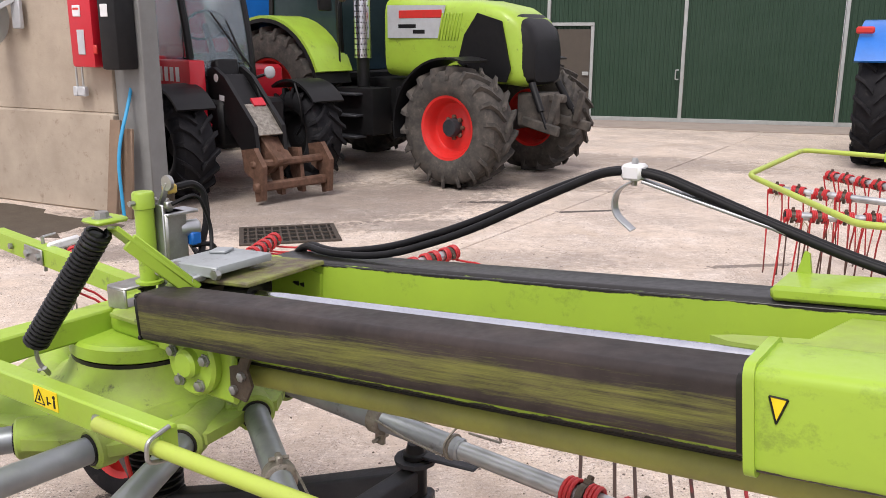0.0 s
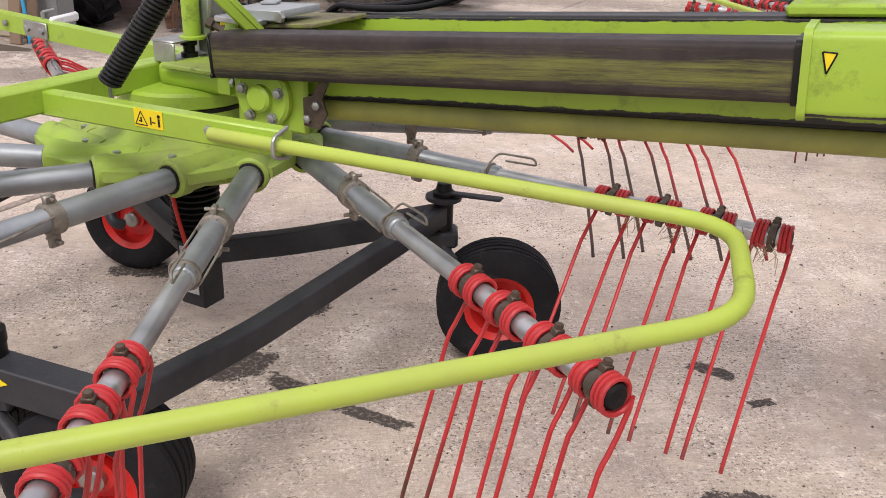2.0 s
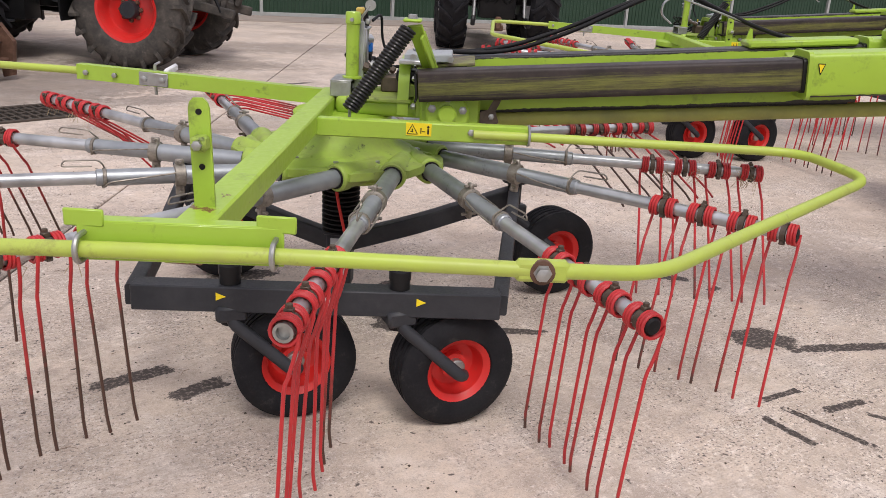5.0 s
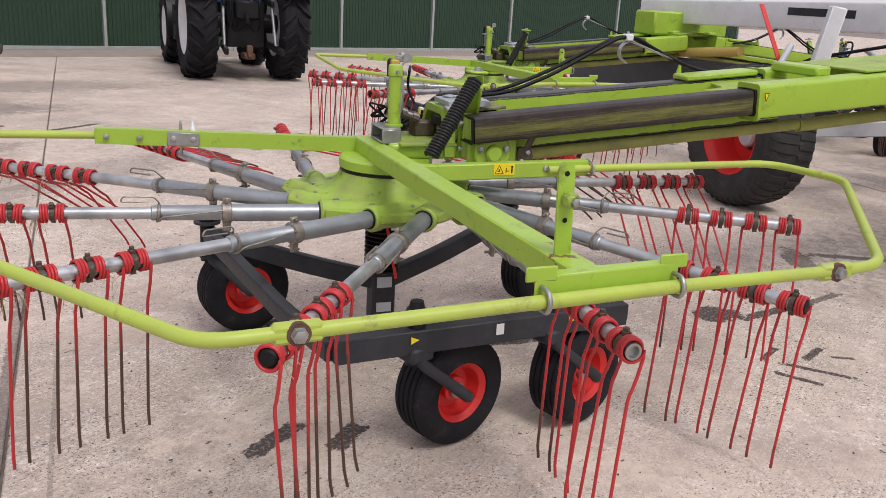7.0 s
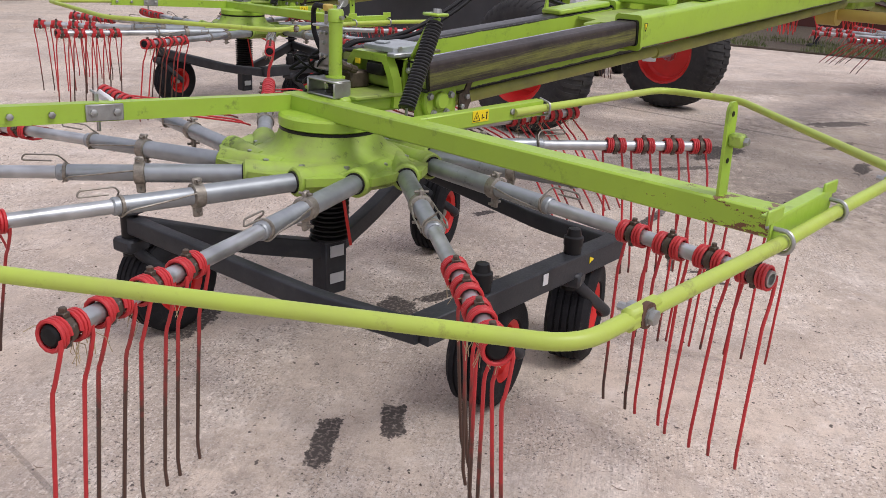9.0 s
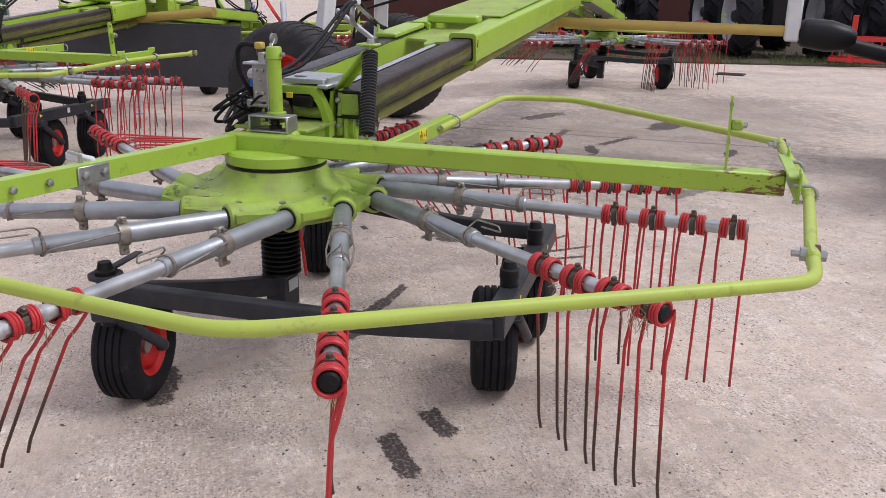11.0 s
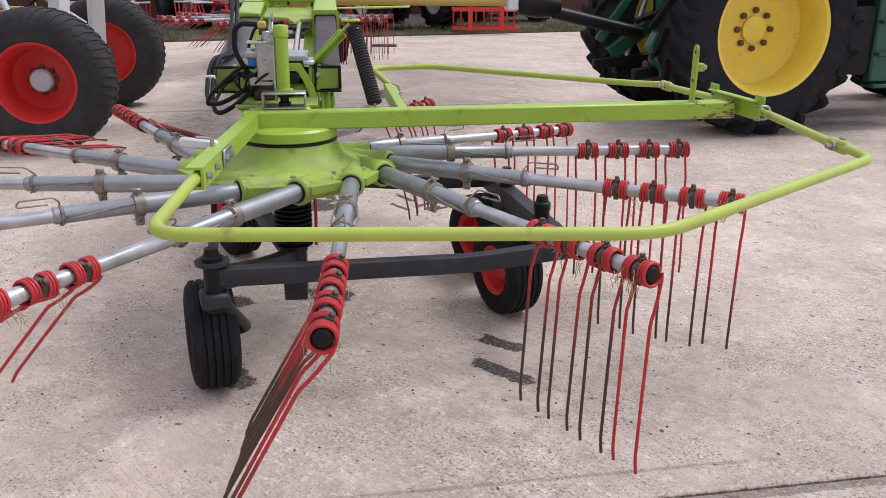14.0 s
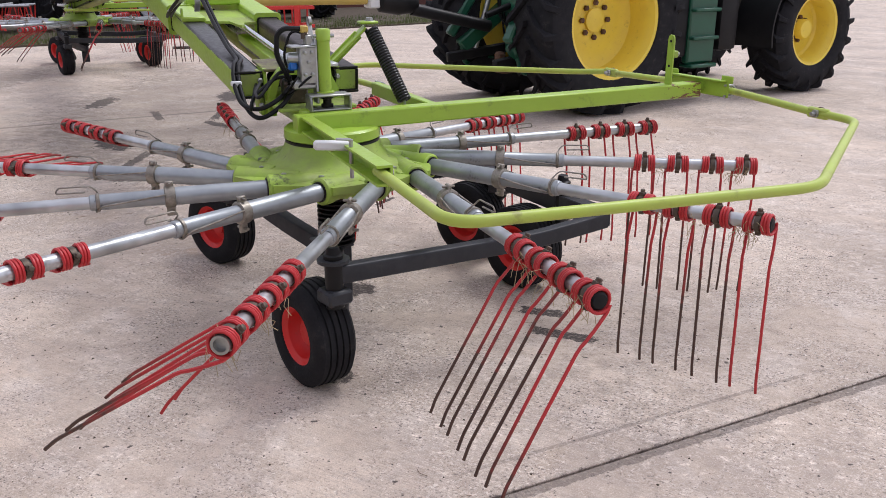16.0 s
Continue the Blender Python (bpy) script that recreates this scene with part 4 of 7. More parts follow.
    for c in (c1, c2):
        pts = [c + inward * 0.045 + Vector((0, 0, 0.026)), c - inward * 0.012 + Vector((0, 0, 0.026)), c - inward * 0.026, c - inward * 0.012 - Vector((0, 0, 0.026)), c + inward * 0.045 - Vector((0, 0, 0.026))]
        part("u_bolt", Geo().tube(pts, 0.006, 8, bend=0.016), STEEL, unit)
    part("u_bolt", Geo().tube([rb + Vector((0, 0, 0.036)), rb + s2 * 0.055 + Vector((0, 0, 0.022)), rb + s2 * 0.058 - Vector((0, 0, 0.022)), rb - Vector((0, 0, 0.036))], 0.005, 8, bend=0.015), STEEL, unit)
    pp = Vector((-1.022, -1.402, 0.950))
    face = pose(pp.x, pp.y, pp.z, 89, -2, -33.5)
    flat = [(-0.023, 0.0), (0.023, 0.0), (0.023, 0.222), (0.019, 0.236), (0.010, 0.245), (-0.010, 0.245), (-0.019, 0.236), (-0.023, 0.222)]
    post = part("marker_plate", Geo().plate(flat, 0.008, face), LIME, unit, "upright lime flat bar on the beam")
    part("catch", Geo().box((0.034, 0.034, 0.040), face @ pose(0.004, 0.150, 0.022), 0.006), LIME_DIRTY, post)
    part("bolt", Geo().lathe([(0.011, 0), (0.011, 0.010), (0.007, 0.012)], 6, face @ pose(0.004, 0.150, 0.042)), STEEL, post)
    for h in (0.095, 0.215):
        # black discs paint the dark inside of the holes
        part("bolt_hole", Geo().lathe([(0.007, -0.0052), (0.007, 0.0052)], 10, face @ pose(0.0, h, 0)), GREASE_AND_SHADE, post)
    return unit


rotor = rake_rotor(LEAN)

# ---- hay rake: folding booms ----
WORN_TOP = material("worn_brown_top_paint", (0.10, 0.075, 0.055), 0.6, second=(0.30, 0.36, 0.06), scale=7, amount=1.0, bump=0.3, spots=(0.02, 0.018, 0.016), spot_amount=0.8, spot_scale=9)
LID_GREY = material("grey_lid_paint", (0.36, 0.39, 0.40), 0.45, 0.2, second=(0.27, 0.29, 0.30), scale=8, amount=0.7, bump=0.1, spots=(0.12, 0.10, 0.08), spot_amount=0.5)
SPRING = material("black_spring_enamel", (0.012, 0.012, 0.013), 0.35, second=(0.02, 0.02, 0.02), coat=0.15)


def rake_boom(length):
    """Twin sliding tubes from the rotor head to the chassis; x runs along the boom, the rotor axis is the origin."""
    unit = thing("rake_boom", Matrix(), "lime green folding boom with two scuffed black sliding tubes", "rake boom", "booms of the rake")

    def z(s):
        return 1.022 + 0.090 * (s - 0.32)
    for lat in (-0.172, 0.275):
        prof = rounded(0.120, 0.120, 0.016, 4)
        d = Vector((1.62, 0, z(1.94) - z(0.32)))
        ang = math.degrees(math.atan2(d.z, d.x))
        g = Geo().tube([(-0.81, 0, 0), (0.81 if lat < 0 else 1.12, 0, 0)], 1.0, prof=prof)
        part("sliding_tube", g, SCUFFED if lat < 0 else PEEL_TOP, unit, "black sliding tube rubbed through to green" if lat < 0 else "lime sliding tube with flaking black top", pose(1.13, lat, z(1.13), 0, -ang, 0))
        part("end_plate", Geo().box((0.006, 0.092, 0.090), pose(0.316, lat, z(0.316), 0, -ang, 0), 0.002), LIME_DIRTY, unit, "lime end plate inside the tube")
        rim = Geo()
        for dy, dz, wy, wz in ((0, 0.054, 0.120, 0.012), (0, -0.054, 0.120, 0.012), (0.054, 0, 0.012, 0.096), (-0.054, 0, 0.012, 0.096)):
            rim.box((0.010, wy, wz), pose(0.314, lat + dy, z(0.314) + dz, 0, -ang, 0), 0.003)
        part("tube_lip", rim, GREASE_AND_SHADE, unit, "greasy black tube lip")
        if lat > 0:
            part("slide_rail", Geo().bar((-0.69, -0.062, 0), (1.10, -0.062, 0), 0.008, 0.114, 0.002), PEEL_TOP, unit, "lime inner rail with flaked upper edge", pose(1.11, lat, z(1.11) - 0.003, 0, -ang, 0))
        start = 1.790 if lat < 0 else 2.20
        part("collar", Geo().tube([(start, lat, z(start)), (start + 0.016, lat, z(start + 0.016))], 1.0, prof=rounded(0.164, 0.180, 0.022, 4)), LIME, unit)
        half = (length - start - 0.01) / 2 / math.cos(radians(ang))
        mid = (length + start + 0.01) / 2
        part("outer_box", Geo().tube([(-half, 0, 0), (half, 0, 0)], 1.0, prof=rounded(0.15, 0.165, 0.018, 4)), PEEL_BOX, unit, "lime green outer box with yellow triangle", pose(mid, lat, z(mid), 0, -ang, 0))
        part("wiper", Geo().tube([(start - 0.014, lat, z(start - 0.014)), (start + 0.001, lat, z(start + 0.001))], 1.0, prof=rounded(0.132, 0.130, 0.016, 4)), GREASE_AND_SHADE, unit)
    m = pose(1.835, -0.2485, z(1.835) + 0.026, 90, 0, 0)
    t = part("triangle_sticker", Geo().plate([(-0.013, 0.019), (0.013, 0.019), (0.0, -0.021)], 0.002, m), STICKER_Y, unit)
    g = Geo()
    edge = [(-0.013, 0.019), (0.013, 0.019), (0.0, -0.021)]
    for a, b in zip(edge, edge[1:] + edge[:1]):
        g.tube([m @ Vector((*a, 0.001)), m @ Vector((*b, 0.001))], 0.0016, 4)
    part("sticker_edge", g, BLACK, t)
    part("ram_rod", Geo().tube([(0.50, -0.018, z(0.50) + 0.021), (2.1, -0.018, z(2.1) + 0.019)], 0.016, 16), CHROME, unit, "polished chrome ram rod")
    # solid black cylinder imitates the shaded hollow that the rod enters
    part("rod_hollow_shade", Geo().tube([(0.42, -0.018, z(0.42) + 0.021), (0.51, -0.018, z(0.51) + 0.021)], 0.030, 18), GREASE_AND_SHADE, unit, "black cylinder standing for the dark hollow round the rod")
    part("yoke_plate", Geo().bar((2.50, 0.06, z(2.50) + 0.095), (length - 0.1, 0.06, z(length - 0.1) + 0.095), 0.50, 0.012, 0.003), LIME_DIRTY, unit)
    part("yoke_block", Geo().box((0.46, 0.135, 0.030), pose(1.93, 0.275, z(1.93) + 0.074, 0, -5.1, 0), 0.008).plate([(0, 0), (0.03, 0), (0.022, 0.045), (0.012, 0.05)], 0.012, pose(1.72, 0.335, z(1.72) + 0.085, 90, 0, 0)).box((0.10, 0.34, 0.05), pose(2.30, 0.06, z(2.30) + 0.10, 0, -4, 0), 0.01), LIME, unit)
    part("ram_tongue", Geo().plate([(1.66, 0.012), (1.70, -0.012), (1.76, -0.02), (1.78, -0.10), (2.30, -0.10), (2.30, 0.20), (1.86, 0.20), (1.82, 0.05), (1.70, 0.03)], 0.014, pose(0, 0, z(0) + 0.036, 0, -5.1, 0)), LIME_DIRTY, unit, "lime tongue plate over the ram")
    part("lower_rail", Geo().tube([(-0.80, 0, 0), (0.80, 0, -0.008)], 1.0, prof=rounded(0.07, 0.056, 0.008)), PEEL_LOW, unit, "lime lower rail with peeling paint", pose(1.25, -0.075, z(1.25) - 0.092, 0, -ang, 0))
    # added black strip paints the dark gap between rail and shaft guard
    part("gap_shade_strip", Geo().tube([(0.46, -0.075, z(0.46) - 0.122), (2.02, -0.075, z(2.02) - 0.128)], 1.0, prof=rounded(0.06, 0.014, 0.004)), GREASE_AND_SHADE, unit)
    part("drive_shaft_guard", Geo().tube([(0.40, -0.085, z(0.4) - 0.158), (2.3, -0.085, z(2.3) - 0.162)], 0.030, 16), OLIVE, unit, "faded olive drive shaft guard")
    part("drive_shaft_guard", Geo().tube([(2.2, -0.09, z(2.2) - 0.168), (length, -0.09, z(length) - 0.15)], 0.034, 16), OLIVE, unit)
    # mounting on the rotor head
    for lat, top in ((-0.095, 1.075), (0.205, 1.09)):
        p = [(0.30, 0.885), (0.50, 0.885), (0.53, 0.93), (0.53, top - 0.02), (0.44, top), (0.31, top), (0.30, 1.02)]
        part("side_plate", Geo().plate(p, 0.014, Matrix(((1, 0, 0, 0), (0, 0, -1, lat), (0, 1, 0, 0), (0, 0, 0, 1)))), LIME, unit, "upright lime green side plate")
    part("gearbox", Geo().box((0.44, 0.24, 0.075), pose(0.20, 0.02, 0.912), 0.03, 3), LIME, unit, "lime green gearbox cover with rounded corners")
    disc = part("pivot_flange", Geo().lathe([(0.085, 0), (0.088, 0.006), (0.088, 0.022), (0.080, 0.030), (0.052, 0.026), (0.038, 0.028), (0.038, 0.044), (0.030, 0.052), (0.01, 0.052)], 32, axis_pose((0.44, -0.15, 0.915), (0, -1, 0))), LIME, unit)
    part("flange_plate", Geo().box((0.24, 0.02, 0.17), pose(0.45, -0.142, 0.905), 0.01), LIME, unit)
    strap = part("strap_plate", Geo().plate([(-0.03, -0.05), (0.02, -0.055), (0.045, -0.01), (0.03, 0.03), (0.05, 0.075), (0.025, 0.085), (0.0, 0.035), (-0.03, 0.025)], 0.008, Matrix(((1, 0, 0, 0.60), (0, 0, -1, -0.162), (0, 1, 0, 0.905), (0, 0, 0, 1)))), CLAMP_STEEL, unit, "bare brown steel strap plate")
    for x, zz in ((0.585, 0.875), (0.615, 0.915)):
        part("bolt", Geo().lathe([(0.012, 0), (0.012, 0.010), (0.007, 0.013)], 6, axis_pose((x, -0.166, zz), (0, -1, 0))), STEEL, strap)
    for i in range(5):
        a = radians(90 + 72 * i)
        part("bolt", Geo().lathe([(0.017, 0), (0.017, 0.004), (0.013, 0.004), (0.013, 0.014), (0.009, 0.016)], 6, axis_pose((0.44 + 0.064 * math.cos(a), -0.18, 0.915 + 0.064 * math.sin(a)), (0, -1, 0))), STEEL, disc)
    outer = [(-0.118, 0.89), (-0.120, 0.95), (-0.108, 1.00), (-0.086, 1.045), (-0.055, 1.098), (0.150, 1.098), (0.190, 1.05), (0.208, 0.98), (0.208, 0.89)]
    inner = [(0.178, 0.89), (0.178, 0.975), (0.160, 1.035), (0.135, 1.066), (-0.035, 1.066), (-0.060, 1.03), (-0.080, 0.99), (-0.090, 0.945), (-0.090, 0.89)]
    part("arch_plate", Geo().plate(outer + inner, 0.045, Matrix(((0, 0, 1, 0.258), (1, 0, 0, 0), (0, 1, 0, 0), (0, 0, 0, 1)))), LIME, unit, "curved lime arch plate under the lid")
    part("foot_plate", Geo().box((0.26, 0.34, 0.014), pose(0.16, 0.045, 0.945), 0.003), LIME_DIRTY, unit)
    for lat, lean in ((-0.128, 4), (0.228, -4)):
        up = part("upright_bar", Geo().box((0.05, 0.020, 0.20), pose(0.335, lat, 0.985, lean, 0, 0), 0.004), LIME_DIRTY, unit)
        for zz in (0.93, 1.04):
            part("bolt", Geo().lathe([(0.013, 0), (0.013, 0.012), (0.007, 0.018)], 6, axis_pose((0.309, lat, zz), (-1, 0, 0))), STEEL, up)
    part("cross_tube", Geo().tube([(0.285, -0.09, 0.985), (0.285, 0.20, 0.985)], 0.026, 16), LIME_DIRTY, unit)
    lid = part("steel_lid", Geo().box((0.19, 0.185, 0.022), pose(0.350, 0.015, 1.122, 0, -3, 0), 0.006, 2).box((0.19, 0.010, 0.030), pose(0.350, -0.080, 1.117, 0, -3, 0), 0.003).box((0.05, 0.05, 0.008), pose(0.31, 0.05, 1.136, 0, -3, 20), 0.002), LID_GREY, unit, "scratched grey painted lid plate")
    for x, y in ((0.29, -0.055), (0.44, -0.055)):
        part("bolt", Geo().lathe([(0.014, 0), (0.014, 0.014)], 6, axis_pose((x, -0.075, 1.118), (0, -1, 0))), STEEL, lid)
    part("top_plate", Geo().box((0.24, 0.28, 0.012), pose(0.42, 0.07, 1.092, 0, -5, 0), 0.003), WORN_TOP, unit, "lime top plate with worn brown paint")
    # solid black boxes paint the shade inside the open head
    part("cavity_shade", Geo().box((0.03, 0.28, 0.17), pose(0.350, 0.045, 0.985), 0.01).box((0.10, 0.10, 0.05), pose(0.27, 0.0, 1.035), 0.015, 2), GREASE_AND_SHADE, unit)
    # grey channel bracket, post and valve block
    fr = Geo()
    for y in (-0.075, 0.095):
        fr.box((0.085, 0.010, 0.062), pose(0.0, y, 0.975), 0.004)
    fr.box((0.085, 0.18, 0.010), pose(0.0, 0.01, 1.006), 0.004).box((0.085, 0.18, 0.010), pose(0.0, 0.01, 0.947), 0.004)
    part("channel_bracket", fr, STEEL, unit, "folded galvanised channel bracket")
    part("guide_pin", Geo().lathe([(0.026, 0.95), (0.026, 0.965), (0.018, 0.967), (0.018, 0.985), (0.026, 0.988), (0.026, 1.0)], 14, place(0.02, 0.01)), GREASE_AND_SHADE, unit)
    post = part("lift_post", Geo().lathe([(0.040, 1.008), (0.040, 1.016), (0.027, 1.018), (0.027, 1.225), (0.031, 1.228), (0.031, 1.268), (0.027, 1.274), (0.008, 1.276)], 22, place(0.035, 0.012)), LIME, unit, "upright lime green post with cap")
    part("cross_pin", Geo().tube([(0.035, -0.035, 1.245), (0.035, 0.055, 1.245)], 0.008, 8), STEEL, post)
    part("valve_block", Geo().box((0.060, 0.075, 0.17), pose(0.06, 0.080, 1.125), 0.006).box((0.06, 0.10, 0.030), pose(0.06, 0.10, 1.045), 0.005).box((0.03, 0.03, 0.05), pose(0.05, 0.075, 1.225, 0, 0, 15), 0.004), STEEL, unit, "grey aluminium valve block")
    part("sensor", Geo().lathe([(0.024, 0), (0.024, 0.055), (0.018, 0.06)], 16, axis_pose((0.07, 0.10, 1.155), (0.3, 1, 0))), GALV, unit)
    part("connector", Geo().box((0.04, 0.035, 0.04), pose(0.085, 0.135, 1.125), 0.005), BLUE, unit, "blue electric connector")
    part("plug", Geo().box((0.02, 0.024, 0.022), pose(0.09, 0.055, 1.235), 0.004), STEEL, unit)
    part("lever", Geo().bar((0.03, 0.06, 1.20), (0.10, 0.05, 1.30), 0.018, 0.008, 0.002).lathe([(0.022, -0.006), (0.022, 0.006)], 14, axis_pose((0.10, 0.05, 1.30), (0, 1, 0))), STEEL, unit, "bent steel lever with eye")
    rnd = random.Random(4)
    for i in range(2):
        a = Vector((0.08 + 0.012 * i, 0.13 + 0.012 * (i % 2), 1.10 - 0.024 * i))
        part("hose", Geo().tube([a, a + Vector((0.02, 0.06, 0.0)), a + Vector((rnd.uniform(-0.05, 0.02), rnd.uniform(0.12, 0.18), rnd.uniform(-0.10, 0.02))), a + Vector((rnd.uniform(-0.09, 0.0), rnd.uniform(0.17, 0.25), rnd.uniform(-0.14, -0.03))), a + Vector((0.03, 0.17, rnd.uniform(-0.14, -0.08))), a + Vector((0.13, 0.12 + 0.01 * i, -0.06)), Vector((0.45 + 0.02 * i, 0.20, 1.03))], 0.0075, 8, bend=0.05), RUBBER, unit)
    part("hose", Geo().tube([(0.11, 0.05, 1.24), (0.14, 0.12, 1.27), (0.14, 0.16, 1.16), (0.17, 0.13, 1.09)], 0.006, 6, bend=0.05), RUBBER, unit)
    # couplings and cables between the rails
    for i in range(3):
        cp = part("coupling", Geo().lathe([(0.016, 0), (0.016, 0.03), (0.012, 0.032), (0.012, 0.06), (0.019, 0.062), (0.019, 0.085)], 8, axis_pose((0.16 + 0.02 * i, 0.04 + 0.055 * i, 1.03), (-0.9, 0.1 * i, 0.3))), STEEL if i % 2 else CLAMP_STEEL, unit)
        part("cable", Geo().tube([(0.10 - 0.01 * i, 0.045 + 0.06 * i, 1.06), (0.02 - 0.03 * i, 0.07 + 0.07 * i, 1.09), (0.03, 0.14 + 0.03 * i, 1.03), (0.14, 0.17, 0.98), (0.26, 0.14, 0.97)], 0.005, 6, bend=0.05), RUBBER, unit)
    part("valve_body", Geo().box((0.10, 0.09, 0.07), pose(0.20, 0.10, 0.985), 0.008), CLAMP_STEEL, unit, "grimy valve body between the rails")
    cap = part("plug_cap", Geo().box((0.034, 0.034, 0.028), pose(0.055, 0.088, 1.274), 0.005), YELLOW_TUBE, unit, "dull yellow plug cap on the valve")
    part("cap_neck", Geo().lathe([(0.014, 1.235), (0.014, 1.262)], 12, place(0.055, 0.088)), CLAMP_STEEL, cap)
    part("hose", Geo().tube([(0.055, 0.10, 1.275), (0.055, 0.17, 1.280), (0.065, 0.200, 1.255), (0.07, 0.205, 1.17), (0.08, 0.17, 1.10), (0.11, 0.14, 1.05)], 0.011, 8, bend=0.03), RUBBER, unit)
    part("valve_plate", Geo().box((0.05, 0.012, 0.27), pose(0.055, 0.046, 1.10), 0.003).box((0.070, 0.11, 0.010), pose(0.06, 0.10, 1.205), 0.003), GALV, unit, "grey valve mounting plate")
    for yy, zz in ((0.065, 1.18), (0.095, 1.18), (0.065, 1.09), (0.095, 1.09), (0.08, 1.14)):
        part("valve_screw", Geo().lathe([(0.008, 0), (0.008, 0.010), (0.004, 0.012)], 6, axis_pose((0.030, yy, zz), (-1, 0, 0))), STEEL, unit)
    part("tag", Geo().box((0.004, 0.03, 0.022), pose(0.155, 0.02, 1.07), 0.001), STICKER_Y, unit, "small yellow tag")
    # pressure spring
    top, low = Vector((0.295, -0.288, 1.262)), Vector((0.078, -0.368, 0.945))
    ax = (low - top).normalized()
    e1 = ax.cross(Vector((0, 0, 1))).normalized()
    e2 = ax.cross(e1)
    pts, n, k = [], 28, 12
    for i in range(n * k + 1):
        a = 2 * math.pi * i / k
        pts.append(top + ax * (0.02 + ((low - top).length - 0.02) * i / (n * k)) + (e1 * math.cos(a) + e2 * math.sin(a)) * 0.027)
    part("tension_spring", Geo().tube(pts, 0.0066, 7).tube([top + ax * 0.03, low], 0.020, 12), SPRING, unit, "black coil tension spring")
    part("spring_hook", Geo().tube([low, low + Vector((0, 0, -0.05)), low + Vector((0.02, 0.02, -0.09)), low + Vector((0.03, 0.0, -0.06))], 0.006, 6, bend=0.02), STEEL, unit)
    foot = Vector((0.36, -0.10, 1.08))
    d = foot - top
    sb = part("spring_bracket", Geo().bar(top + Vector((0, 0, 0.012)) + d * 0.10, foot, 0.058, 0.012, 0.003, up=(0, d.z, -d.y)).bar(top + Vector((0.022, 0, 0.0)) + d * 0.22, foot + Vector((0.022, 0, -0.01)), 0.012, 0.045, 0.003).box((0.07, 0.085, 0.012), Matrix.Translation(top + Vector((0.0, 0.008, 0.014))), 0.005), LIME, unit, "bent lime flat bar holding the spring")
    part("bolt", Geo().lathe([(0.024, 0), (0.024, 0.006), (0.018, 0.006), (0.016, 0.02)], 8, axis_pose(top + Vector((0, 0, 0.015)), (0, 0, 1))), STEEL, sb)
    part("bolt_strip", Geo().box((0.15, 0.05, 0.018), pose(0.31, -0.09, 1.10), 0.004), GALV, unit)
    # hoses on their carrier
    cl = Vector((1.374, 0.305, 1.415))
    carrier = part("hose_carrier", Geo().tube([Vector((1.85, 0.385, 1.265)), cl + Vector((0.02, 0, -0.018))], 1.0, prof=rounded(0.008, 0.030, 0.003), up=(0, 1, 0)).tube([cl + Vector((0, 0, -0.02)), cl + Vector((-0.040, 0, -0.045)), cl + Vector((-0.044, 0, -0.095)), cl + Vector((0.004, 0, -0.130))], 1.0, prof=rounded(0.030, 0.005, 0.002), bend=0.05), GALV, unit, "galvanised hose carrier with curved hook")
    part("hose_clamp", Geo().box((0.045, 0.05, 0.035), pose(*cl), 0.006), WHITE, carrier)
    part("clamp_bolt", Geo().lathe([(0.008, -0.03), (0.008, 0.026), (0.005, 0.03)], 6, Matrix.Translation(cl)), STEEL, carrier)
    part("hose_clip", Geo().box((0.03, 0.045, 0.022), pose(0.285, 0.338, 1.035), 0.004), WHITE, unit)
    for o in (-0.011, 0.011):
        part("hose", Geo().tube([(0.12, 0.13 + o, 1.03), (0.06, 0.20 + o, 0.975 + o), (0.07, 0.29, 0.925 + 2 * o), (0.17, 0.335 + o, 0.945 + o), (0.285, 0.338 + o, 1.035), (0.36, 0.32 + o, 1.110), (0.50, 0.27 + o, 1.112), (0.70, 0.275 + o, 1.140 + o * 0.9), (0.95, 0.285 + o, 1.236 + o * 0.9), (1.15, 0.295 + o, 1.338 + o * 0.6), (1.32, 0.302 + o, 1.416), (1.42, 0.308 + o, 1.416), (1.60, 0.35 + o, 1.345), (1.84, 0.38 + o, 1.262), (2.1, 0.36 + o, 1.22)], 0.0098, 10, bend=0.10), RUBBER, unit, "black hydraulic hose")
    return unit


boom = rake_boom(4.75)
boom.matrix_world = place(0, 0, 0, -34.2)
copy_thing(boom, place(9.0, -5.45, 0, 150.0))
short_boom = rake_boom(2.35)
short_boom.matrix_world = place(4.62, 2.42, 0, -31.2)
copy_thing(short_boom, place(9.03, -0.13, 0, 148.8))
for x, y in ((9.0, -5.45), (9.03, -0.13)):
    copy_thing(rotor, place(x, y))
# the rear rotor raises its tines on the far side only
rear_rotor = rake_rotor({az: 62 if az in (-300, -330, 0) else 4 for az in LEAN}, False)
rear_rotor.matrix_world = place(4.62, 2.42)

# ---- wheels for large machines ----


def ag_tyre(r, w, rim_r, lug_h=0.045):
    """The carcass of a tractor tyre; the axle is z."""
    b = r - lug_h
    g = Geo().lathe([(rim_r, -w * 0.40), (rim_r + 0.03, -w * 0.46), (rim_r + (b - rim_r) * 0.5, -w * 0.50), (b - 0.06, -w * 0.47), (b - 0.01, -w * 0.38), (b, -w * 0.15), (b, w * 0.15), (b - 0.01, w * 0.38), (b - 0.06, w * 0.47), (rim_r + (b - rim_r) * 0.5, w * 0.50), (rim_r + 0.03, w * 0.46), (rim_r, w * 0.40), (rim_r - 0.02, 0)], 56, closed=True)
    return g


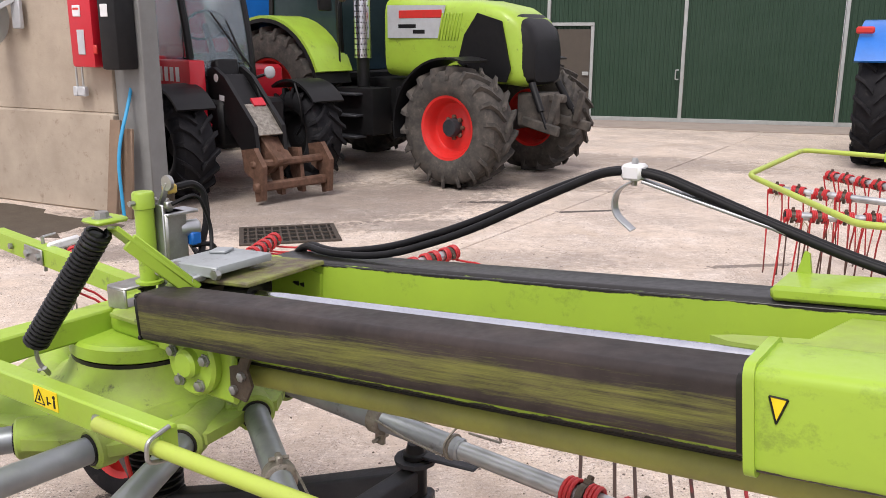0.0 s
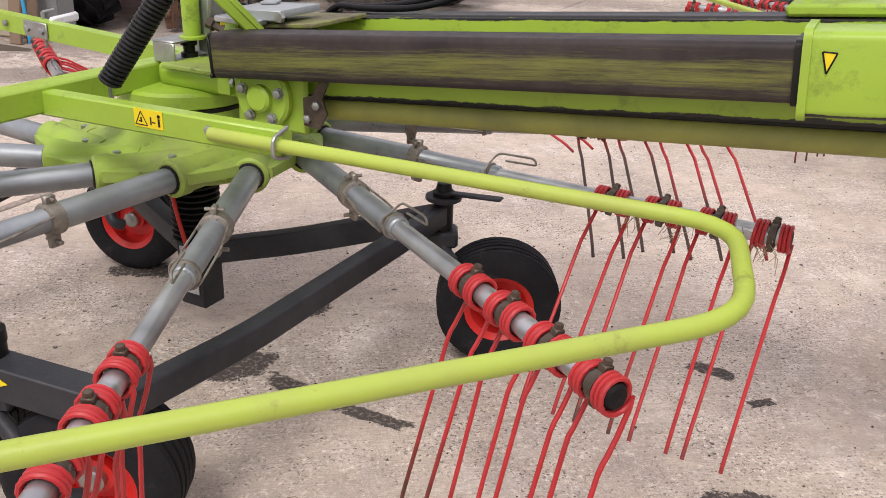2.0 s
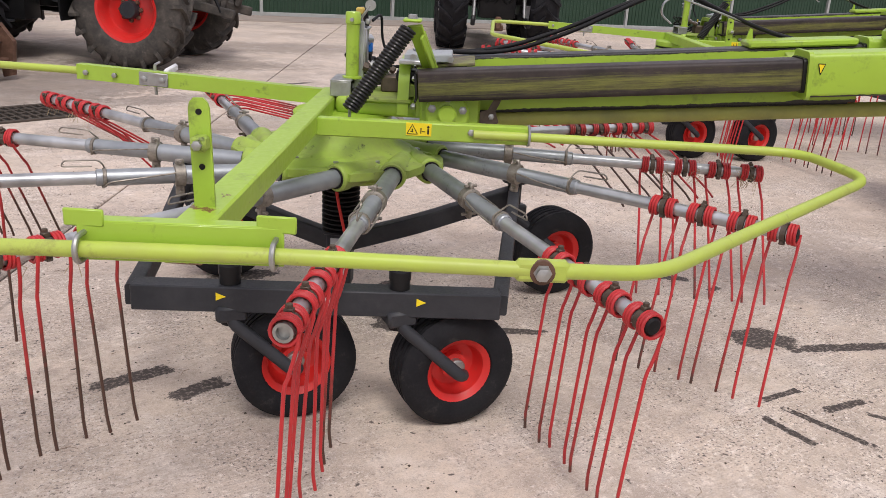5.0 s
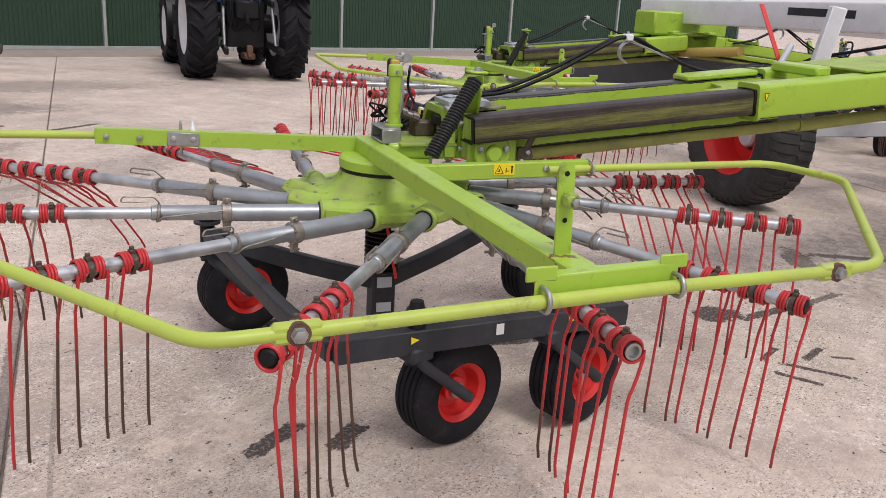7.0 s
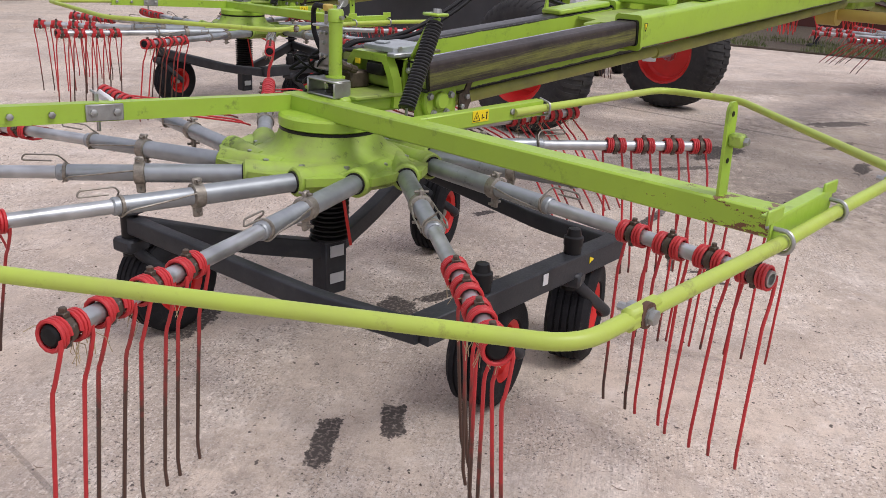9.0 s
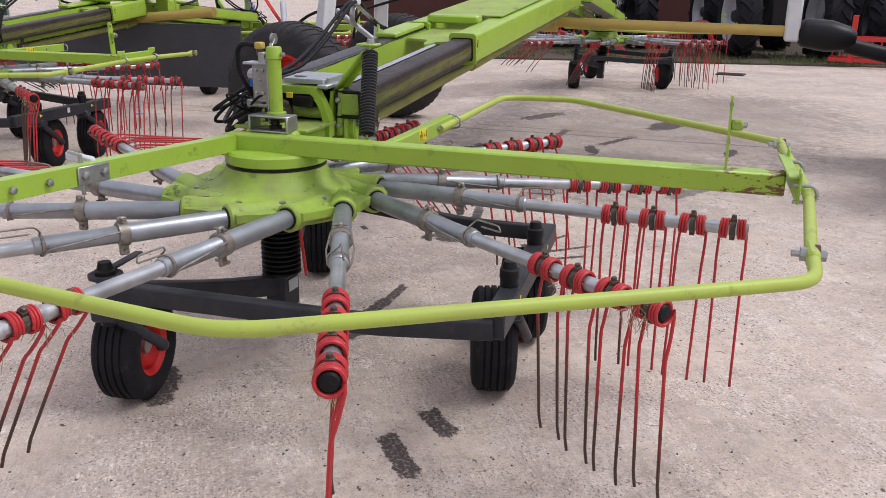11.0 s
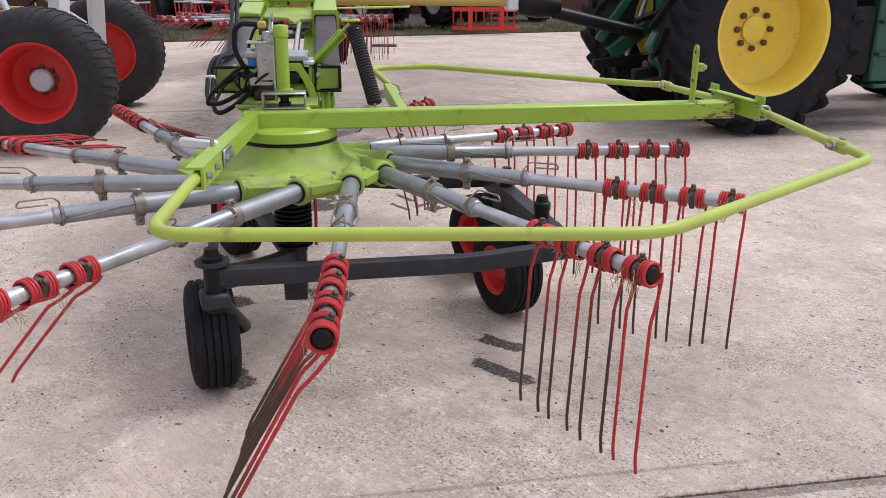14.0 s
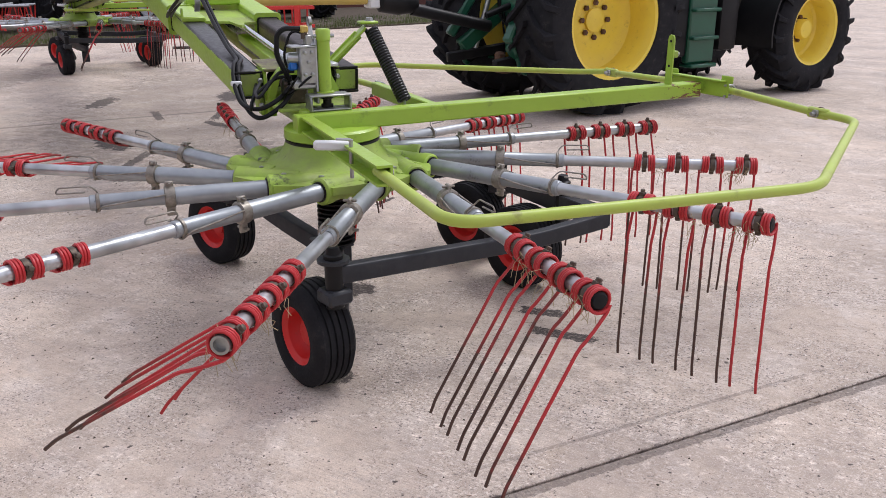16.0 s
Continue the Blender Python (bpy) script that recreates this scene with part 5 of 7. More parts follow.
def tyre_lug(r, w, side, lug_h):
    """One chevron lug, lying at angle zero on the tread."""
    b = r - lug_h
    sweep = 0.42 * w / r
    wd = 0.034 + r * 0.018
    rows = []
    for f, a, hh in ((0.03, 0.0, 0), (0.5, sweep * 0.62, 0), (0.93, sweep, -0.012), (1.02, sweep * 1.03, -0.085)):
        y = side * w * 0.5 * f
        rad = r + hh
        inner = b - 0.03 + min(0, hh)
        dw = wd / r / 2
        rows.append([(inner * math.cos(a - dw * 1.4), inner * math.sin(a - dw * 1.4), y), (rad * math.cos(a - dw), rad * math.sin(a - dw), y), (rad * math.cos(a + dw), rad * math.sin(a + dw), y), (inner * math.cos(a + dw * 1.4), inner * math.sin(a + dw * 1.4), y)])
    v = [p for row in rows for p in row]
    f = [(k * 4 + j, k * 4 + j + 1, k * 4 + j + 5, k * 4 + j + 4) for k in range(3) for j in range(3)] + [(3, 2, 1, 0), (12, 13, 14, 15)]
    return Geo().put(v, f)


def dish_rim(rim_r, w, depth):
    """A pressed wheel disc: its face looks along +z."""
    outer = [(rim_r - 0.012, w * 0.42), (rim_r + 0.025, w * 0.44), (rim_r + 0.025, w * 0.41), (rim_r - 0.005, w * 0.38), (rim_r - 0.03, w * 0.2), (rim_r - 0.03, -w * 0.2), (rim_r - 0.005, -w * 0.38), (rim_r + 0.025, -w * 0.44), (rim_r - 0.012, -w * 0.42)]
    inner = [(rim_r - 0.045, -w * 0.25), (rim_r - 0.055, depth - 0.05), (rim_r * 0.78, depth - 0.03), (rim_r * 0.50, depth - 0.03), (rim_r * 0.10, depth - 0.03), (rim_r * 0.10, depth), (rim_r * 0.50, depth), (rim_r * 0.56, depth - 0.012), (rim_r * 0.78, depth - 0.006), (rim_r - 0.06, depth + 0.02), (rim_r - 0.055, w * 0.26), (rim_r - 0.035, w * 0.34)]
    return Geo().lathe(outer + inner, 48, closed=True)


def big_wheel(parent, centre, axis, meshes, hub_mat, bolts=8, rim_r=0.4, depth=0.0, hub=(0.12, 0.12), name="wheel", label="", nuts=0.31):
    """A wheel under a machine; its outer face looks along axis."""
    w = part(name, meshes[0], None, parent, label, axis_pose(centre, axis))
    part("rim", meshes[1], None, w)
    count = meshes[4]
    for i in range(count):
        part("lug", meshes[2], None, w, m=pose(0, 0, 0, 0, 0, 360 / count * i))
        part("lug", meshes[3], None, w, m=pose(0, 0, 0, 0, 0, 360 / count * (i + 0.5)))
    part("hub", Geo().lathe([(hub[0], depth - 0.03), (hub[0], depth + hub[1] * 0.8), (hub[0] * 0.85, depth + hub[1]), (hub[0] * 0.2, depth + hub[1])], 24), hub_mat, w)
    for i in range(bolts):
        a = 2 * math.pi * i / bolts
        part("wheel_nut", Geo().lathe([(0.030, 0), (0.030, 0.026), (0.017, 0.036)], 6, pose(rim_r * nuts * math.cos(a), rim_r * nuts * math.sin(a), depth + 0.012)), RUST, w)
    return w


def meshes_for(r, w, rim_r, lugs, depth, tyre_mat, rim_mat, lug_h=0.045):
    return ag_tyre(r, w, rim_r, lug_h).mesh("tyre", tyre_mat), dish_rim(rim_r, w, depth).mesh("rim", rim_mat), tyre_lug(r, w, -1, lug_h).mesh("lug", tyre_mat), tyre_lug(r, w, 1, lug_h).mesh("lug", tyre_mat), lugs


def implement_tyre(r, w, rim_r, blocks, tyre_mat, rim_mat, depth):
    """A wide low-pressure tyre with shallow tread blocks; the axle is z."""
    carcass = Geo().lathe([(rim_r, -w * 0.40), (rim_r + 0.02, -w * 0.47), (rim_r + (r - rim_r) * 0.45, -w * 0.51), (r - 0.075, -w * 0.48), (r - 0.030, -w * 0.40), (r - 0.012, -w * 0.25), (r - 0.008, 0), (r - 0.012, w * 0.25), (r - 0.030, w * 0.40), (r - 0.075, w * 0.48), (rim_r + (r - rim_r) * 0.45, w * 0.51), (rim_r + 0.02, w * 0.47), (rim_r, w * 0.40), (rim_r - 0.02, 0)], 72, closed=True)
    lugs = []
    for side in (-1, 1):
        v, f = [], []
        for k, (y, rad) in enumerate(((0.02, r), (0.24, r - 0.003), (0.385, r - 0.018), (0.470, r - 0.058), (0.486, r - 0.085))):
            a0 = side * 0.02 * k
            for low, da in ((0.03, -0.036), (0.0, -0.030), (0.0, 0.030), (0.03, 0.036)):
                v.append(((rad - low) * math.cos(a0 + da), (rad - low) * math.sin(a0 + da), side * w * y))
        for k in range(4):
            for j in range(3):
                f.append((k * 4 + j, k * 4 + j + 1, k * 4 + j + 5, k * 4 + j + 4))
        f += [(3, 2, 1, 0), (16, 17, 18, 19)]
        lugs.append(Geo().put(v, f).mesh("lug", tyre_mat))
    return carcass.mesh("tyre", tyre_mat), dish_rim(rim_r, w, depth).mesh("rim", rim_mat), lugs[0], lugs[1], blocks


def loft(sections, mat_rings=14, power=0.55):
    """A smooth body through (x, y0, y1, z0, z1) cross-sections."""
    g, verts, faces = Geo(), [], []
    n = mat_rings * 2
    for x, y0, y1, z0, z1 in sections:
        for i in range(n):
            a = 2 * math.pi * (i + 0.5) / n
            c, s = math.cos(a), math.sin(a)
            verts.append((x, (y0 + y1) / 2 + (y1 - y0) / 2 * math.copysign(abs(c) ** power, c), (z0 + z1) / 2 + (z1 - z0) / 2 * math.copysign(abs(s) ** power, s)))
    for k in range(len(sections) - 1):
        for i in range(n):
            j = (i + 1) % n
            faces.append((k * n + i, k * n + j, k * n + n + j, k * n + n + i))
    faces += [tuple(reversed(range(n))), tuple(range((len(sections) - 1) * n, len(sections) * n))]
    return g.put(verts, faces)


def fender(r, w, a0, a1, centre, thick=0.03):
    """A curved mudguard over a wheel whose axle is y."""
    g, verts, faces, n = Geo(), [], [], 14
    for i in range(n + 1):
        a = radians(a0 + (a1 - a0) * i / n)
        for rr, y in ((r, -w / 2), (r + thick, -w / 2), (r + thick, w / 2), (r, w / 2)):
            verts.append((centre[0] + rr * math.cos(a), centre[1] + y, centre[2] + rr * math.sin(a)))
    for i in range(n):
        for j in range(4):
            k = (j + 1) % 4
            faces.append((i * 4 + j, i * 4 + k, i * 4 + 4 + k, i * 4 + 4 + j))
    faces += [(0, 1, 2, 3), (n * 4 + 3, n * 4 + 2, n * 4 + 1, n * 4)]
    return g.put(verts, faces)


# ---- hay rake: wheeled chassis ----
CH = place(5.38, -1.05, 0, 56.4)  # x points backwards along the chassis from the axle
chassis = thing("rake_chassis", CH, "white rake chassis on two red-rimmed wheels with drawbar", "rake chassis")
main_wheel = implement_tyre(0.585, 0.46, 0.315, 46, TYRE_WORN, RIM_RED, -0.06)
for s in (1, -1):
    big_wheel(chassis, (0, s * 1.212, 0.585), (0, s, 0), main_wheel, PALE_GREY, 8, 0.315, -0.06, (0.095, 0.09), "transport_wheel", "black tyre on a bright red dished rim")
    part("axle_leg", Geo().bar((0.0, s * 0.74, 0.52), (-0.10, s * 0.58, 1.65), 0.14, 0.12, 0.01), WHITE, chassis, "white painted axle leg with yellow sticker")
    part("leg_sticker", Geo().box((0.004, 0.05, 0.07), pose(0.02, s * 0.70, 1.05), 0), STICKER_Y, chassis)
    part("stub_axle", Geo().tube([(0, s * 0.70, 0.585), (0, s * 1.13, 0.585)], 0.05, 14), PALE_GREY, chassis)
    part("brake_link", Geo().box((0.14, 0.10, 0.20), pose(0.05, s * 0.76, 0.80), 0.02).tube([(0.1, s * 0.78, 0.9), (0.35, s * 0.7, 1.1), (0.5, s * 0.45, 1.3)], 0.03, 10), PALE_GREY, chassis)
part("axle_beam", Geo().box((0.14, 1.5, 0.14), pose(0, 0, 0.64), 0.012), PALE_GREY, chassis)
part("main_beam", Geo().tube([(3.4, 0, 1.52), (0, 0, 1.58), (-1.8, 0, 1.62), (-4.2, 0, 1.62)], 1.0, prof=rounded(0.26, 0.26, 0.02), bend=0.3), WHITE, chassis, "pale grey main beam")
part("main_bars", Geo().box((0.5, 0.003, 0.07), pose(0.7, 0.133, 1.60), 0).box((0.22, 0.003, 0.07), pose(0.25, 0.133, 1.60), 0), DARK_GREY, chassis, "dark lettering bars")
part("boom_carrier", Geo().box((0.5, 1.3, 0.30), pose(-1.95, 0, 1.42), 0.02).box((0.16, 0.5, 0.4), pose(-1.95, 0.75, 1.40), 0.02).box((0.16, 0.5, 0.4), pose(-1.95, -0.75, 1.40), 0.02), LIME, chassis, "lime green boom carrier")
part("rear_carrier", Geo().box((0.4, 1.0, 0.26), pose(2.75, 0, 1.40), 0.02), LIME, chassis)
part("drive_line", Geo().tube([(-2.15, 0.10, 1.18), (-4.15, 0.10, 1.16)], 0.045, 18).tube([(-2.15, 0.10, 1.18), (-2.0, 0.10, 1.18)], 0.09, 18), YELLOW_TUBE, chassis, "dull yellow drive shaft guard tube")
part("drive_line", Geo().tube([(3.0, 0.15, 1.05), (1.5, 0.15, 1.18)], 0.05, 14), YELLOW_TUBE, chassis, "dull yellow drive shaft guard tube")
part("hitch_plate", Geo().box((0.12, 0.18, 0.50), pose(-4.16, 0.10, 1.33), 0.015), WHITE, chassis, "white bolted hitch plate")
part("joint_cover", Geo().lathe([(0.07, 0), (0.12, 0.05), (0.13, 0.25), (0.10, 0.40), (0.06, 0.46)], 20, axis_pose((-4.20, 0.10, 1.16), (-1, 0, -0.12))), BLACK, chassis, "black shaft joint cover")
part("tractor_shaft", Geo().tube([(-4.6, 0.10, 1.06), (-5.55, 0.02, 0.85)], 0.065, 14), BLACK, chassis)
for s in (-1, 1):
    part("hydraulic_line", Geo().tube([(-1.6, s * 0.3, 1.75), (-0.6, s * 0.35, 1.4), (0.2, s * 0.6, 1.2), (0.35, s * 0.8, 0.9)], 0.014, 8, bend=0.2), RUBBER, chassis)
part("warning_bar", Geo().bar((0.4, 0.55, 1.02), (0.9, 0.50, 1.65), 0.05, 0.012), RED, chassis, "red and white marker bar")

curtain = part("swath_curtain", Geo().box((3.0, 0.03, 0.64), None, 0.006).tube([(-1.5, 0, 0.325), (1.5, 0, 0.325)], 0.02, 8), CHARCOAL_CLOTH)
curtain.matrix_world = place(6.72, 1.40, 0.70, 67)
tagged(curtain, "charcoal grey rubber swath curtain on a rail", "swath curtain")
prop = part("curtain_stay", Geo().tube([(7.0, 1.2, 0.02), (6.95, 1.2, 0.9), (6.5, 0.85, 1.03)], 0.02, 8).box((0.12, 0.12, 0.02), place(7.0, 1.2, 0.01)), PALE_GREY, curtain)
prop.matrix_parent_inverse = curtain.matrix_world.inverted()

# ---- tractors ----


def hitch_clutter(parent, x, width, mat, seed):
    """Rear linkage: arms, rods, couplings and hoses."""
    rnd = random.Random(seed)
    for s in (-1, 1):
        part("lift_arm", Geo().bar((x - 0.05, s * 0.38, 0.60), (x - 0.80, s * 0.45, 0.52), 0.07, 0.11, 0.015), BLACK, parent)
        part("lift_rod", Geo().tube([(x - 0.45, s * 0.42, 0.58), (x - 0.25, s * 0.40, 1.25)], 0.03, 10), STEEL, parent)
        part("lift_crank", Geo().bar((x - 0.05, s * 0.36, 1.30), (x - 0.35, s * 0.40, 1.25), 0.06, 0.10, 0.015), mat, parent)
    part("rear_housing", Geo().box((0.5, 0.62, 0.75), pose(x + 0.12, 0, 0.92), 0.05, 2).box((0.25, 0.40, 0.3), pose(x - 0.15, 0, 1.15), 0.03), mat, parent)
    part("axle_tube", Geo().tube([(x + 0.25, -width, 0.92), (x + 0.25, width, 0.92)], 0.16, 18), mat, parent)
    part("top_link", Geo().tube([(x - 0.05, 0, 1.15), (x - 0.55, 0.06, 0.98)], 0.035, 10), BLACK, parent)
    part("pick_up_hook", Geo().box((0.35, 0.18, 0.10), pose(x - 0.25, 0, 0.42), 0.02).box((0.10, 0.10, 0.20), pose(x - 0.40, 0, 0.50), 0.02), RUST, parent)
    for i in range(9):
        y = rnd.uniform(-0.4, 0.4)
        part("hose", Geo().tube([(x - 0.1, y, 1.5), (x - 0.25, y + rnd.uniform(-.1, .1), 1.25), (x - 0.2, y + rnd.uniform(-.2, .2), 0.95), (x - 0.1, y + rnd.uniform(-.2, .2), 0.75)], 0.013, 6, bend=0.1), RUBBER, parent)
    for i in range(6):
        y = -0.25 + 0.1 * i
        part("coupling", Geo().lathe([(0.03, 0), (0.03, 0.09), (0.02, 0.10)], 12, axis_pose((x - 0.12, y, 1.32), (-1, 0, 0.2))), STEEL if i % 2 else BLACK, parent)


def tractor(m, label, paint, tyre_mat, rim_mat, rear, front, base, side):
    """A four-wheel tractor, x forward from the rear axle; rear and front: (radius, width, rim radius)."""
    t = thing("tractor", m, label, "tractor")
    rm = meshes_for(rear[0], rear[1], rear[2], 20, rear[3], tyre_mat, rim_mat, 0.055)
    fm = meshes_for(front[0], front[1], front[2], 18, front[3], tyre_mat, rim_mat, 0.05)
    for s in (1, -1):
        big_wheel(t, (0, s * rear[4], rear[0]), (0, s, 0), rm, rim_mat, 8, rear[2], rear[3], (rear[2] * 0.22, 0.04), "rear_wheel")
        big_wheel(t, (base, s * front[4], front[0]), (0, s, 0), fm, front[5], 8, front[2] * 1.1, front[3], (front[2] * 0.30, 0.13), "front_wheel")
    part("transmission", Geo().box((base - 0.2, 0.62, 0.6), pose(base / 2, 0, 0.95), 0.05, 2), BLACK, t)
    part("front_axle", Geo().tube([(base, -front[4], front[0]), (base, front[4], front[0])], 0.13, 16), BLACK, t)
    hitch_clutter(t, -0.25, rear[4] - 0.16, paint if side == "green" else BLACK, 3)
    for s in (1, -1):
        part("rear_fender", fender(rear[0] + 0.10, rear[1] + 0.06, 20, 150, (0, s * rear[4], rear[0]), 0.04), paint, t)
        part("front_fender", fender(front[0] + 0.07, front[1], 72, 192, (base, s * front[4], front[0]), 0.025), BLACK, t)
        part("step_box", Geo().box((0.75, 0.38, 0.62), pose(1.30, s * 0.72, 0.83), 0.03, 2), BLACK, t, "black fuel tank with steps")
    return t


# lime green tractor in front of the barn
lt = tractor(place(-0.86, 9.97, 0, -37.5) @ Matrix.Scale(0.95, 4), "lime green tractor with dusty tyres and bright red rims", LIME, TYRE_DUST, RIM_RED, (0.97, 0.60, 0.52, 0.0, 0.95), (0.735, 0.52, 0.37, 0.05, 0.92, DARK_GREY), 3.09, "lime")
AHEAD = place(0.24, 0)
part("bonnet", loft([(1.25, -0.44, 0.44, 1.28, 2.30), (1.9, -0.46, 0.46, 1.25, 2.26), (2.7, -0.47, 0.47, 1.22, 2.24), (3.10, -0.45, 0.45, 1.22, 2.16), (3.34, -0.42, 0.42, 1.20, 2.02), (3.44, -0.36, 0.36, 1.22, 1.80)], 14, 0.35), LIME, lt, "rounded lime green bonnet", AHEAD)
for s in (-1, 1):
    poly = [(2.50, 1.48), (2.90, 1.28), (3.24, 1.26), (3.30, 1.42), (3.16, 1.98), (2.80, 2.08), (2.60, 1.82)]
    part("side_grille", Geo().plate(poly, 0.02, Matrix(((1, 0, 0, 0), (0, 0, -1, s * 0.47), (0, 1, 0, 0), (0, 0, 0, 1)))), BLACK, lt, "black mesh side grille", m=AHEAD)
    part("name_panel", Geo().plate([(-0.52, -0.20), (0.34, -0.20), (0.46, 0.20), (-0.52, 0.22)], 0.010, Matrix(((1, 0, 0, 1.84), (0, 0, -1, s * 0.466), (0, 1, 0, 1.98), (0, 0, 0, 1)))), PALE_GREY, lt, "silver panel with red bar and dark bars", m=AHEAD)
    part("red_bar", Geo().box((0.72, 0.010, 0.10), pose(1.88, s * 0.471, 2.08), 0.01), RED, lt, m=AHEAD)
    part("dark_bar", Geo().box((0.30, 0.008, 0.05), pose(1.66, s * 0.471, 1.93), 0.004), BLACK, lt, m=AHEAD)
    part("dark_bar", Geo().box((0.20, 0.008, 0.05), pose(1.86, s * 0.471, 1.86), 0.004), BLACK, lt, m=AHEAD)
    part("fender_lip", fender(1.02, 0.64, 12, 150, (0, s * 0.97, 0.97), 0.05), BLACK, lt, "black rubber fender lip")
    for i in range(3):
        part("cab_step", Geo().box((0.44, 0.22, 0.035), pose(1.28, s * 0.95, 0.50 + 0.28 * i), 0.01), DARK_GREY, lt)
    part("hand_rail", Geo().tube([(0.98, s * 0.74, 1.3), (0.98, s * 0.80, 1.4), (0.98, s * 0.80, 2.2), (0.98, s * 0.74, 2.3)], 0.014, 8, bend=0.05), BLACK, lt)
    part("mirror_arm", Geo().tube([(0.88, s * 0.68, 2.55), (1.05, s * 1.05, 2.60), (1.05, s * 1.10, 2.45)], 0.018, 8, bend=0.06), BLACK, lt)
    part("mirror", Geo().box((0.06, 0.22, 0.36), pose(1.05, s * 1.12, 2.30), 0.03, 2), BLACK, lt)
    part("work_lamp", Geo().lathe([(0.05, 0), (0.06, 0.03), (0.06, 0.06), (0.045, 0.065)], 16, axis_pose((1.02, s * 0.80, 2.30), (1, 0, 0))), CLAMP_STEEL, lt)
    part("battery_box", Geo().box((0.42, 0.26, 0.36), pose(1.86, s * 0.52, 0.92), 0.03, 2), DARK_GREY, lt, m=AHEAD)
    for i in range(7):
        part("vent_rib", Geo().box((0.025, 0.02, 0.34), pose(2.22 + 0.05 * i, s * 0.468, 1.92, 0, 12, 0), 0.006), LIME, lt, m=AHEAD)
    part("cab_door", Geo().box((1.30, 0.02, 1.45), pose(0.20, s * 0.68, 2.05), 0.05), GLASS_DARK, lt, "dark tinted cab door")
    part("cab_pillar", Geo().bar((0.90, s * 0.68, 1.25), (0.84, s * 0.68, 2.7), 0.06, 0.07), BLACK, lt)
    part("exhaust" if s < 0 else "air_intake", Geo().tube([(1.30, s * 0.68, 1.52), (1.30, s * 0.68, 2.8)], 0.115, 24), CHROME if s < 0 else BLACK, lt, "perforated shiny exhaust guard" if s < 0 else "")
    part("exhaust_pipe", Geo().tube([(1.30, s * 0.60, 0.90), (1.30, s * 0.68, 1.10), (1.30, s * 0.68, 1.55)], 0.085, 18, bend=0.1), BLACK, lt)
for k in range(13):
    for j in range(10):
        a = radians(-180 + j * 18 + (9 if k % 2 else 0))
        if k < 12:
            # black discs on the closed tube paint the dark of its perforations
            part("vent_hole", Geo().lathe([(0.010, 0), (0.010, 0.003)], 6, axis_pose((1.30 + 0.1145 * math.cos(a), -0.68 + 0.1145 * math.sin(a), 1.56 + k * 0.07), (math.cos(a), math.sin(a), 0))), BLACK, lt)
part("nose", loft([(3.28, -0.41, 0.41, 1.24, 2.07), (3.46, -0.37, 0.37, 1.22, 1.92), (3.53, -0.30, 0.30, 1.26, 1.75)], 12, 0.4), BLACK, lt, "black front grille", m=AHEAD)
part("front_linkage", Geo().box((0.35, 0.50, 0.42), pose(3.42, 0, 0.92), 0.03).bar((3.4, -0.33, 0.80), (3.95, -0.38, 0.70), 0.06, 0.12, 0.015).bar((3.4, 0.33, 0.80), (3.95, 0.38, 0.70), 0.06, 0.12, 0.015).bar((3.42, 0.0, 1.08), (3.80, 0, 1.06), 0.10, 0.10, 0.02), TYRE_DUST, lt, "dusty grey front linkage", m=AHEAD)
for s in (-1, 1):
    part("link_ram", Geo().tube([(3.50, s * 0.30, 1.25), (3.68, s * 0.36, 0.92)], 0.045, 12).tube([(3.68, s * 0.36, 0.92), (3.78, s * 0.38, 0.72)], 0.022, 10), BLACK, lt, m=AHEAD)
    part("weight_bracket", Geo().box((0.10, 0.05, 0.40), pose(3.82, s * 0.30, 0.95, 0, 15, 0), 0.02), TYRE_DUST, lt, m=AHEAD)
part("cab_frame", Geo().box((1.5, 1.45, 0.12), pose(0.25, 0, 1.28), 0.03).bar((-0.52, 0.68, 1.3), (-0.45, 0.68, 2.9), 0.08, 0.08).bar((-0.52, -0.68, 1.3), (-0.45, -0.68, 2.9), 0.08, 0.08), BLACK, lt)
part("windscreen", Geo().box((0.02, 1.30, 1.4), pose(0.90, 0, 2.05, 0, -3, 0), 0), GLASS_DARK, lt)
part("rear_window", Geo().box((0.02, 1.30, 1.4), pose(-0.50, 0, 2.05), 0), GLASS_DARK, lt)
part("cab_roof", Geo().box((1.75, 1.6, 0.22), pose(0.22, 0, 2.95), 0.08, 2), LIME, lt)
part("chassis_skirt", Geo().box((0.55, 0.10, 0.40), pose(1.75, -0.45, 0.95), 0.02).box((0.3, 0.2, 0.25), pose(2.05, -0.42, 0.75), 0.02), BLACK, lt, m=AHEAD)

# blue tractor with white rims, seen from behind
bt = tractor(place(7.30, 9.03, 0, 59.5), "blue tractor with white rims seen from behind", BLUE, TYRE, WHITE, (0.90, 0.48, 0.50, 0.02, 0.75), (0.70, 0.42, 0.36, 0.02, 0.75, WHITE), 2.7, "blue")
part("cab_rear", Geo().box((0.10, 1.3, 1.2), pose(0.05, 0, 2.05), 0.05), GLASS_DARK, bt)
part("bonnet", loft([(1.2, -0.4, 0.4, 1.2, 1.95), (2.6, -0.4, 0.4, 1.15, 1.85), (3.3, -0.35, 0.35, 1.1, 1.6)], 10, 0.4), BLUE, bt)
for s in (-1, 1):
    part("tail_lamp", Geo().box((0.05, 0.22, 0.09), pose(-0.66, s * 0.95, 1.80), 0.02), RED, bt, "red tail lamp")

